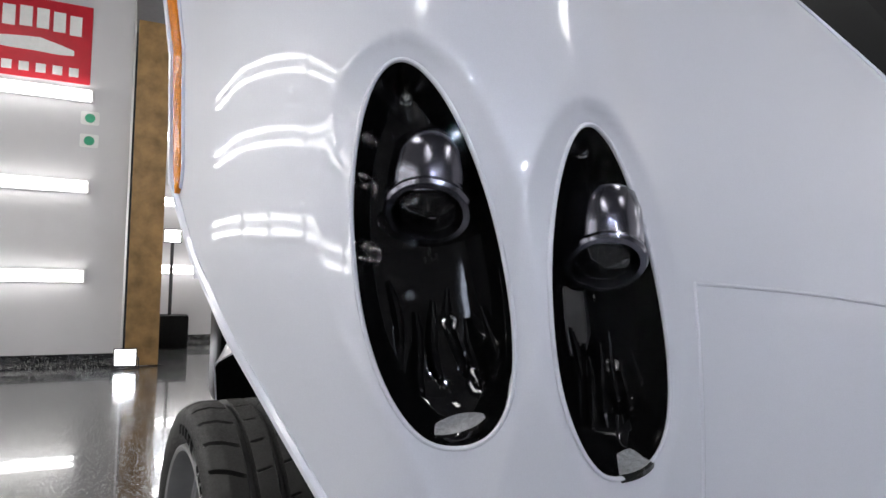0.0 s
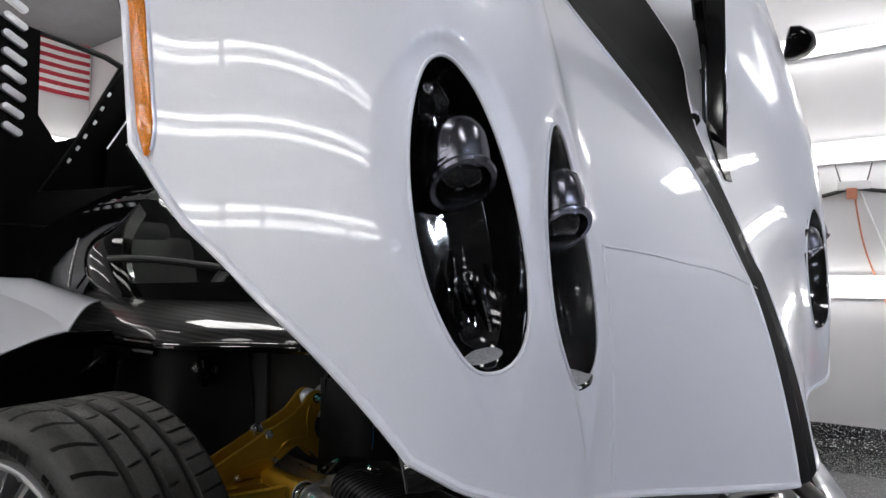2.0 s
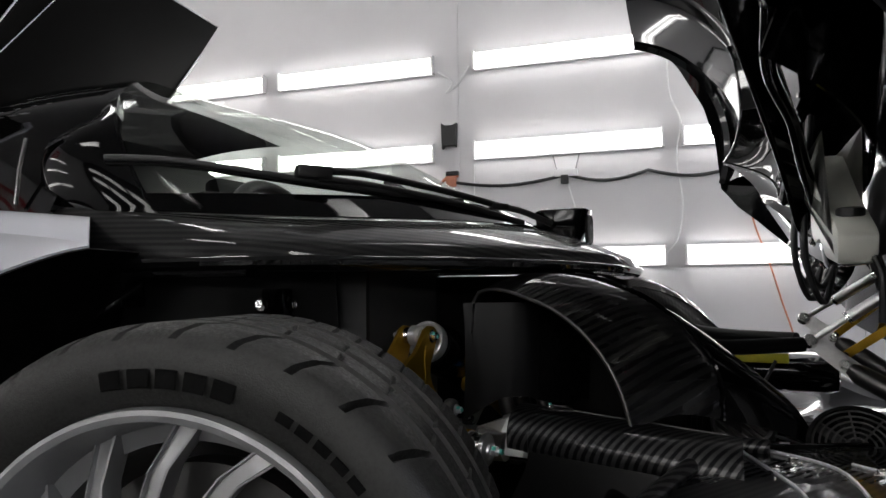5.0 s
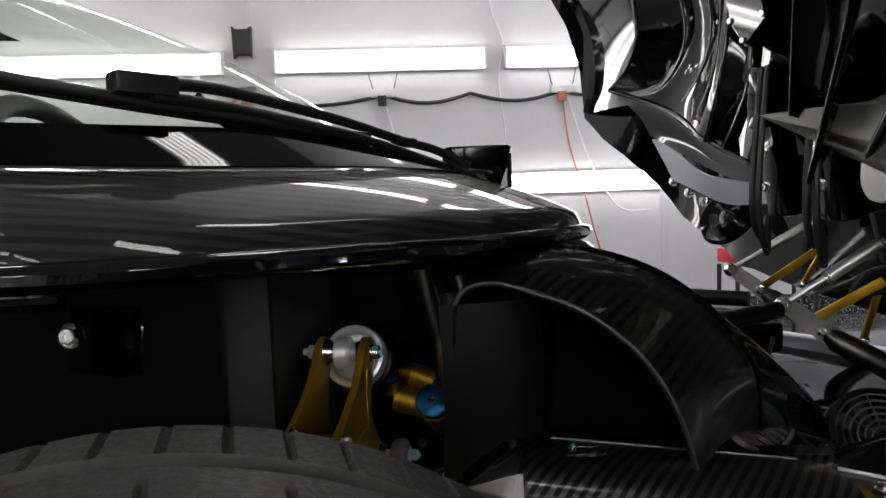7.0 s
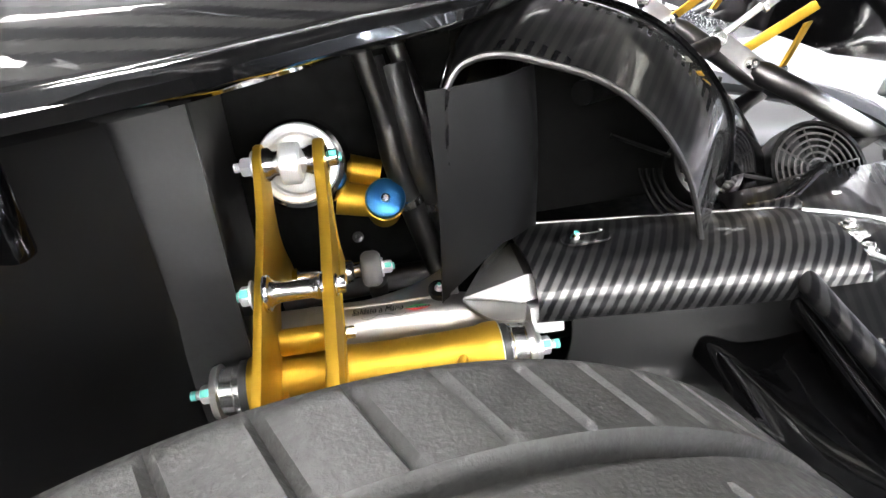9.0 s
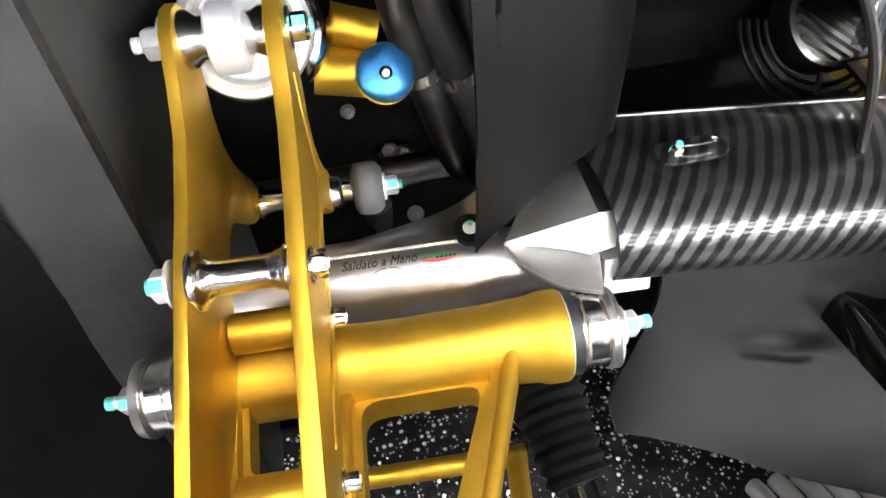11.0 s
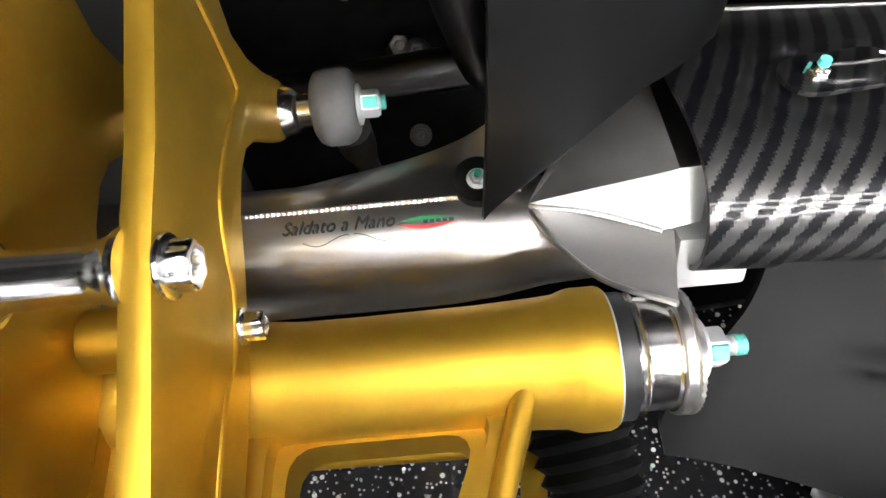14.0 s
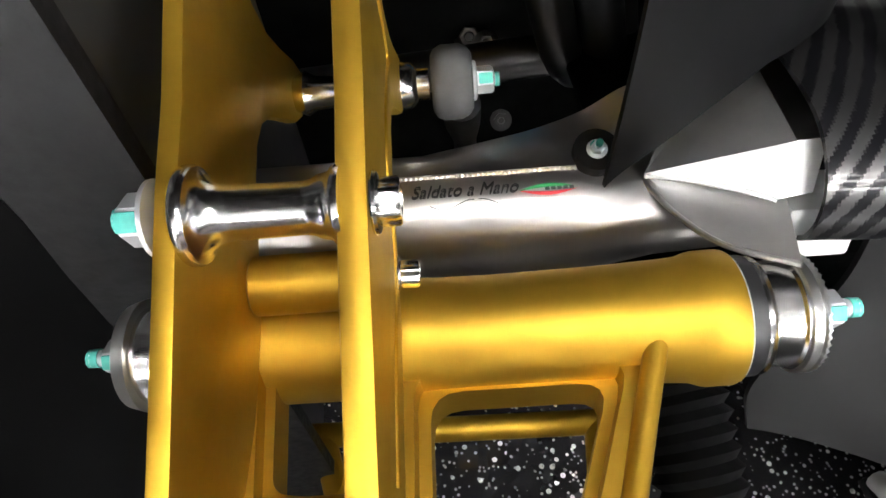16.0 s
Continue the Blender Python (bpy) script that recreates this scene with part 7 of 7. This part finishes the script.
def tray_sweep(x0, x1, grow):
    bm = bmesh.new()

    def f(u, v):
        p = spline([(0, y, z) for y, z in TRAY], v)
        c = Vector((0, 0.62, 0.48))
        p = c + (p - c) * grow
        x = x0 + (x1 - x0) * u
        return Vector((x, p.y - 0.10 * (x - 0.262), p.z - 0.06 * (x - 0.262)))

    sheet(bm, f, 14, 32, 0.0025)
    return bm


part("tray", tray_sweep(0.290, 0.62, 1.0), M_CARBON, duct, "rounded carbon tray")
part("tray_sleeve", tray_sweep(0.256, 0.294, 1.035), M_CARBON, duct, "carbon sleeve over the tray end")
bm = bmesh.new()
tube(bm, [(0.30, 0.698, 0.502), (0.60, 0.668, 0.484)], 0.002, 8)
part("tray_lip", bm, M_TIDARK, duct)
bolt(duct, (0.318, 0.619, 0.514), (0.0, -0.15, 1), 0.0052, M_STEEL, "bolt", 0.006, True, 6, 0.006)
bm = bmesh.new()
plate(bm, rounded(0.055, 0.026, 0.0125), 0.003, (0.330, 0.620, 0.5155), (1, 0, 0), (0, 1, 0), 0.001)
part("bolt_pad", bm, M_CARBON, duct)
bm = bmesh.new()
tube(bm, [(0.318, 0.618, 0.5225), (0.332, 0.616, 0.5225), (0.345, 0.616, 0.5225), (0.348, 0.619, 0.5225), (0.345, 0.621, 0.5225)], 0.0011, 6)
part("lock_wire", bm, M_STEEL, duct, "thin steel lock wire")


def under_panel(u, v):
    left = spline([(0.294, 0, 0), (0.290, 0, 0), (0.277, 0, 0), (0.264, 0, 0), (0.256, 0, 0), (0.262, 0, 0)], v).x
    x = left + (0.585 - left) * u
    top = 0.459 - 0.018 * u
    foot = spline([(0.256, 0, 0.308), (0.338, 0, 0.274), (0.42, 0, 0.226), (0.503, 0, 0.187), (0.585, 0, 0.15)], (x - 0.256) / 0.329).z
    z = top + (foot - top) * v
    b = 0.006 * math.exp(-((x - 0.392) / 0.034) ** 2 - ((z - 0.372 + 0.25 * (x - 0.392)) / 0.008) ** 2)
    return Vector((x, 0.570 + 0.28 * (z - 0.46) - 0.10 * (x - 0.3) - b, z))


bm = bmesh.new()
sheet(bm, under_panel, 40, 40, 0.004)
part("side_panel", bm, M_LINER, duct, "satin black side panel with embossed rib")

# louvred outlet low in the wheel housing
louvre = thing("louvred_outlet", (0.5, 0.45, 0.1), "grey ribbed outlet low in the wheel housing", "vent")
bm = bmesh.new()
box(bm, (0.63, 0.34, 0.075), (0.36, 0.40, 0.012), None, 0.003)
part("panel", bm, M_MATT, louvre)
for k in range(11):
    bm = bmesh.new()
    x = 0.458 + 0.027 * k
    tube(bm, curve([(x, 0.535, 0.088), (x + 0.004, 0.50, 0.097), (x + 0.02, 0.36, 0.10), (x + 0.04, 0.18, 0.09)], 12), 0.0105, 10)
    part("rib", bm, M_RIBS, louvre)

# flat carbon panel at the corner, with a raised lip
panel = thing("corner_panel", (0.8, 0.55, 0.45), "flat lacquered carbon panel with raised lip and bolts", "body panel")
bm = bmesh.new()
plate(bm, [(0.552, 0.60), (0.525, 0.48), (0.49, 0.34), (0.68, 0.27), (0.80, 0.40), (0.88, 0.60), (0.90, 0.80), (0.60, 0.78)], 0.006, (0, 0, 0.452), (1, 0, 0), (0, 1, 0), 0.001)
part("panel", bm, M_HOODC, panel, "carbon panel")
bm = bmesh.new()
tube(bm, curve([(0.575, 0.62, 0.462), (0.560, 0.58, 0.464), (0.53, 0.47, 0.462), (0.50, 0.34, 0.46)], 16), 0.012, 12)
part("lip", bm, M_CARBON, panel)
bm = bmesh.new()
tube(bm, curve([(0.545, 0.55, 0.437), (0.52, 0.46, 0.434), (0.49, 0.34, 0.43)], 14), 0.010, 12)
part("lower_lip", bm, M_BLACK, panel)
for p in ((0.612, 0.69, 0.456), (0.69, 0.64, 0.456), (0.665, 0.584, 0.456), (0.80, 0.62, 0.456), (0.60, 0.61, 0.458)):
    bolt(panel, p, (0, 0, 1), 0.008)
# highlights along black panel ribs, painted as thin silver bars
for line in (
        ((0.766, 0.477, 0.457), (0.747, 0.626, 0.457), (0.668, 0.698, 0.457), (0.608, 0.720, 0.457), (0.682, 0.516, 0.457), (0.700, 0.387, 0.457)),
        ((0.769, 0.664, 0.457), (0.903, 0.557, 0.457)),
        ((0.802, 0.588, 0.457), (0.822, 0.425, 0.457), (0.842, 0.416, 0.457), (0.880, 0.474, 0.457), (0.886, 0.548, 0.457)),
        ((0.802, 0.588, 0.457), (0.828, 0.430, 0.457)),
):
    bm = bmesh.new()
    tube(bm, curve(line, 24), 0.0028, 8)
    part("rib_highlight", bm, M_SILVER, panel, "highlight on a black rib, drawn as a silver bar")
bm = bmesh.new()
tube(bm, [(0.59, 0.70, 0.462), (0.66, 0.70, 0.462)], 0.014, 12)
part("foot", bm, M_CARBON, panel)

fan = thing("cooling_fan", (0.72, 0.9, 0.5), "black cooling fan behind a ringed guard", "cooling fan")
fc = Vector((0.80, 0.82, 0.447))
fd = Vector((-0.05, -0.80, 0.60)).normalized()
fx, fy, fz = frame_on(fd)
for r in (0.018, 0.028, 0.038, 0.048, 0.058, 0.068):
    bm = bmesh.new()
    tube(bm, [fc + r * (math.cos(t) * fx + math.sin(t) * fy) for t in (2 * math.pi * k / 40 for k in range(40))], 0.0018, 6, False, True)
    part("guard_ring", bm, M_TIDARK, fan)
bm = bmesh.new()
for k in range(8):
    t = 2 * math.pi * k / 8
    d = math.cos(t) * fx + math.sin(t) * fy
    tube(bm, [fc + d * 0.014, fc + d * 0.070], 0.0018, 6)
part("guard_spokes", bm, M_TIDARK, fan)
bm = bmesh.new()
lathe(bm, [(-0.04, 0.0), (-0.04, 0.078), (0.002, 0.078), (0.002, 0.072), (-0.03, 0.072), (-0.03, 0.0)], fc, fd, 48)
part("shroud", bm, M_MATT, fan)
bm = bmesh.new()
lathe(bm, [(-0.03, 0.0), (-0.03, 0.022), (-0.004, 0.020), (-0.002, 0.0)], fc, fd, 24)
part("fan_hub", bm, M_DARK, fan)
for k in range(10):
    t = 2 * math.pi * k / 10
    d = math.cos(t) * fx + math.sin(t) * fy
    e = -math.sin(t) * fx + math.cos(t) * fy
    bm = bmesh.new()
    f = bm.faces.new([bm.verts.new(p - fd * 0.018) for p in (fc + d * 0.020, fc + d * 0.068 + e * 0.012, fc + d * 0.068 + e * 0.032 - fd * 0.008, fc + d * 0.020 + e * 0.012 - fd * 0.008)])
    bmesh.ops.solidify(bm, geom=[f], thickness=0.002)
    part("fan_blade", bm, M_DARK, fan)
# black fairing that carries the hood's ridge on towards the nose
bm = bmesh.new()


def fairing(u, v):
    p = spline([(x, 0.752, z) for x, z in E2], 0.42 + 0.58 * u)
    k = u ** 1.3
    return p + Vector((0.17 * k * v, 0.11 * v, -0.05 * v * v - 0.02 * v * k))


sheet(bm, fairing, 24, 10, 0.003)
part("fairing", bm, M_BLACK, duct, "glossy black fairing")
# second fan motor seen inside the duct mouth
motor = thing("fan_motor", (0.46, 0.85, 0.48), "grey finned fan motor inside the duct", "fan motor")
mc = Vector((0.622, 0.84, 0.473))
bm = bmesh.new()
lathe(bm, [(-0.03, 0.0), (-0.03, 0.056), (0.0, 0.056), (0.005, 0.053), (0.006, 0.047), (0.002, 0.045), (0.002, 0.0)], mc, fd, 40)
part("motor_body", bm, M_TIDARK, motor)
for k in range(9):
    bm = bmesh.new()
    box(bm, mc + fd * 0.002 + fx * (k - 4) * 0.0095, (0.0035, 2 * math.sqrt(0.045 ** 2 - ((k - 4) * 0.0095) ** 2), 0.016), Matrix((fx, fy, fz)).transposed())
    part("cooling_fin", bm, M_TIDARK, motor)
for k in range(4):
    bm = bmesh.new()
    t = radians(25 + 85 * k)
    d = math.cos(t) * fx + math.sin(t) * fy
    tube(bm, [mc + d * 0.055 - fd * 0.01, mc + d * 0.15 - fd * 0.012], 0.0035, 6)
    part("stay", bm, M_DARK, motor)
for r in (0.068, 0.078, 0.088, 0.098):
    bm = bmesh.new()
    tube(bm, [mc - fd * 0.014 + r * (math.cos(t) * fx + math.sin(t) * fy) for t in (radians(-60 + 130 * k / 20) for k in range(21))], 0.003, 6)
    part("fin_ring", bm, M_MATT, motor)

# ---------------- clamshell hinges, gas struts and gold stays ----------------


def hinge(a, b, c, top, stays):
    """A folded bracket from a to b, a frame tube on to c, a gas strut from a to top, and gold stays."""
    ob = thing("clamshell_hinge", b, "silver hinge bracket with gas strut and gold stays", "hinge", "hinges of the clamshell")
    a, b, c, t = Vector(a), Vector(b), Vector(c), Vector(top)
    d = (b - a).normalized()
    n = Vector((0, -1, 0.25)).normalized()
    s = d.cross(n).normalized()
    bm = bmesh.new()
    p, q, w = a - d * 0.012, b + d * 0.04, 0.019
    f = bm.faces.new([bm.verts.new(v) for v in (p + s * w * 0.6, p - s * w, q - s * w, q + s * w)])
    bmesh.ops.solidify(bm, geom=[f], thickness=0.008)
    bmesh.ops.bevel(bm, geom=bm.edges[:], offset=0.002, segments=1, affect="EDGES")
    part("bracket", bm, M_ALU, ob, "silver flat bracket")
    bm = bmesh.new()
    tube(bm, [b + d * 0.01, b + d * 0.03, b.lerp(c, 0.3), c], [0.012, 0.021, 0.021, 0.021], 16)
    part("frame_tube", bm, M_TIDARK, ob, "dark metal frame tube")
    for p, r in ((a, 0.011), (b, 0.008)):
        bm = bmesh.new()
        lathe(bm, [(0.0, r * 1.4), (0.006, r * 1.3), (0.010, r), (0.014, r), (0.014, r * 0.5), (0.010, r * 0.45), (0.010, 0.0)], p, n, 24)
        part("pivot", bm, M_STEEL, ob)
    bm = bmesh.new()
    tube(bm, [a, a.lerp(t, 0.45), a.lerp(t, 0.46), t], [0.006, 0.006, 0.0115, 0.0115], 16)
    strut = part("gas_strut", bm, M_ALU, ob, "silver gas strut")
    for k in (0.43, 0.97):
        bm = bmesh.new()
        tube(bm, [a.lerp(t, k), a.lerp(t, k + 0.04)], 0.0135, 16)
        part("collar", bm, M_STEEL, strut)
    for p, q, w in stays:
        bm = bmesh.new()
        p, q = Vector(p), Vector(q)
        m = Matrix((n.cross((q - p).normalized()), n, (q - p).normalized())).transposed()
        box(bm, (p + q) / 2, (2 * w, w, (q - p).length), m, 0.002)
        part("gold_stay", bm, M_GOLD, ob, "gold anodised stay")
        bm = bmesh.new()
        lathe(bm, [(0, 0.007), (0.010, 0.007), (0.012, 0.004), (0.012, 0.0)], p, n, 12)
        part("stay_bolt", bm, M_STEEL, ob)
    bm = bmesh.new()
    box(bm, t + Vector((0.004, 0.0, 0.01)), (0.03, 0.016, 0.09), Matrix.Rotation(radians(-14), 3, "Y"), 0.004)
    part("strut_mount", bm, M_DARK, ob)
    return ob


hinge((0.756, 1.053, 0.606), (0.814, 1.034, 0.562), (1.06, 0.95, 0.407), (0.908, 1.019, 0.720), (((0.819, 1.067, 0.577), (0.907, 1.014, 0.652), 0.010), ((0.908, 1.071, 0.534), (0.894, 1.009, 0.627), 0.009)))
hinge((0.772, 1.346, 0.636), (0.832, 1.335, 0.590), (1.04, 1.28, 0.44), (0.916, 1.270, 0.742), (((0.836, 1.33, 0.598), (0.930, 1.262, 0.690), 0.010), ((0.925, 1.33, 0.600), (0.935, 1.28, 0.672), 0.009)))
# front frame: cross member, lamp-side yellow labels, white crash beam
ob = under
for pts, r, mat in (([(0.40, 0.80, 0.62), (0.56, 0.92, 0.60), (0.74, 1.04, 0.60)], 0.016, M_SATIN), ([(0.40, 1.40, 0.62), (0.56, 1.28, 0.60), (0.74, 1.16, 0.60)], 0.016, M_SATIN), ([(0.62, 0.70, 0.45), (0.86, 0.86, 0.44), (1.0, 1.0, 0.42)], 0.014, M_BLACK)):
    bm = bmesh.new()
    tube(bm, curve(pts, 8), r, 12)
    part("member", bm, mat, ob)
bm = bmesh.new()
box(bm, (0.62, 1.45, 0.51), (0.42, 0.50, 0.07), None, 0.02)
part("cover_box", bm, M_BLACK, ob)
bm = bmesh.new()
box(bm, (0.66, 1.19, 0.553), (0.13, 0.012, 0.022), None, 0.002)
part("warning_plate", bm, M_YELLOW, ob, "yellow warning plate")
# red trolley jack on the floor beyond the car
charger = thing("battery_charger", (2.052, 2.9, 0), "red and pale portable charger with dark handle on a stand", "charger", m=ROOM)
bm = bmesh.new()
box(bm, (1.946, 2.9, 0.475), (0.234, 0.16, 0.07), None, 0.012)
box(bm, (2.169, 2.9, 0.511), (0.211, 0.18, 0.143), None, 0.015)
part("case", bm, M_RED, charger, "", ROOM)
bm = bmesh.new()
box(bm, (2.169, 2.812, 0.516), (0.161, 0.012, 0.084), None, 0.005)
part("face", bm, M_PALE, charger, "pale front panel", ROOM)
bm = bmesh.new()
tube(bm, curve([(1.859, 2.9, 0.500), (1.874, 2.9, 0.589), (2.013, 2.9, 0.593), (2.033, 2.9, 0.500)], 16), 0.010, 8)
part("carry_handle", bm, M_DARK, charger, "", ROOM)
bm = bmesh.new()
box(bm, (2.142, 2.9, 0.428), (0.445, 0.22, 0.02), None, 0.005)
part("stand_top", bm, M_DARK, charger, "", ROOM)
for x in (1.849, 2.254):
    for y in (2.81, 2.99):
        bm = bmesh.new()
        tube(bm, [(x, y, 0.0), (x, y, 0.425)], 0.011, 10)
        part("leg", bm, M_DARK, charger, "", ROOM)
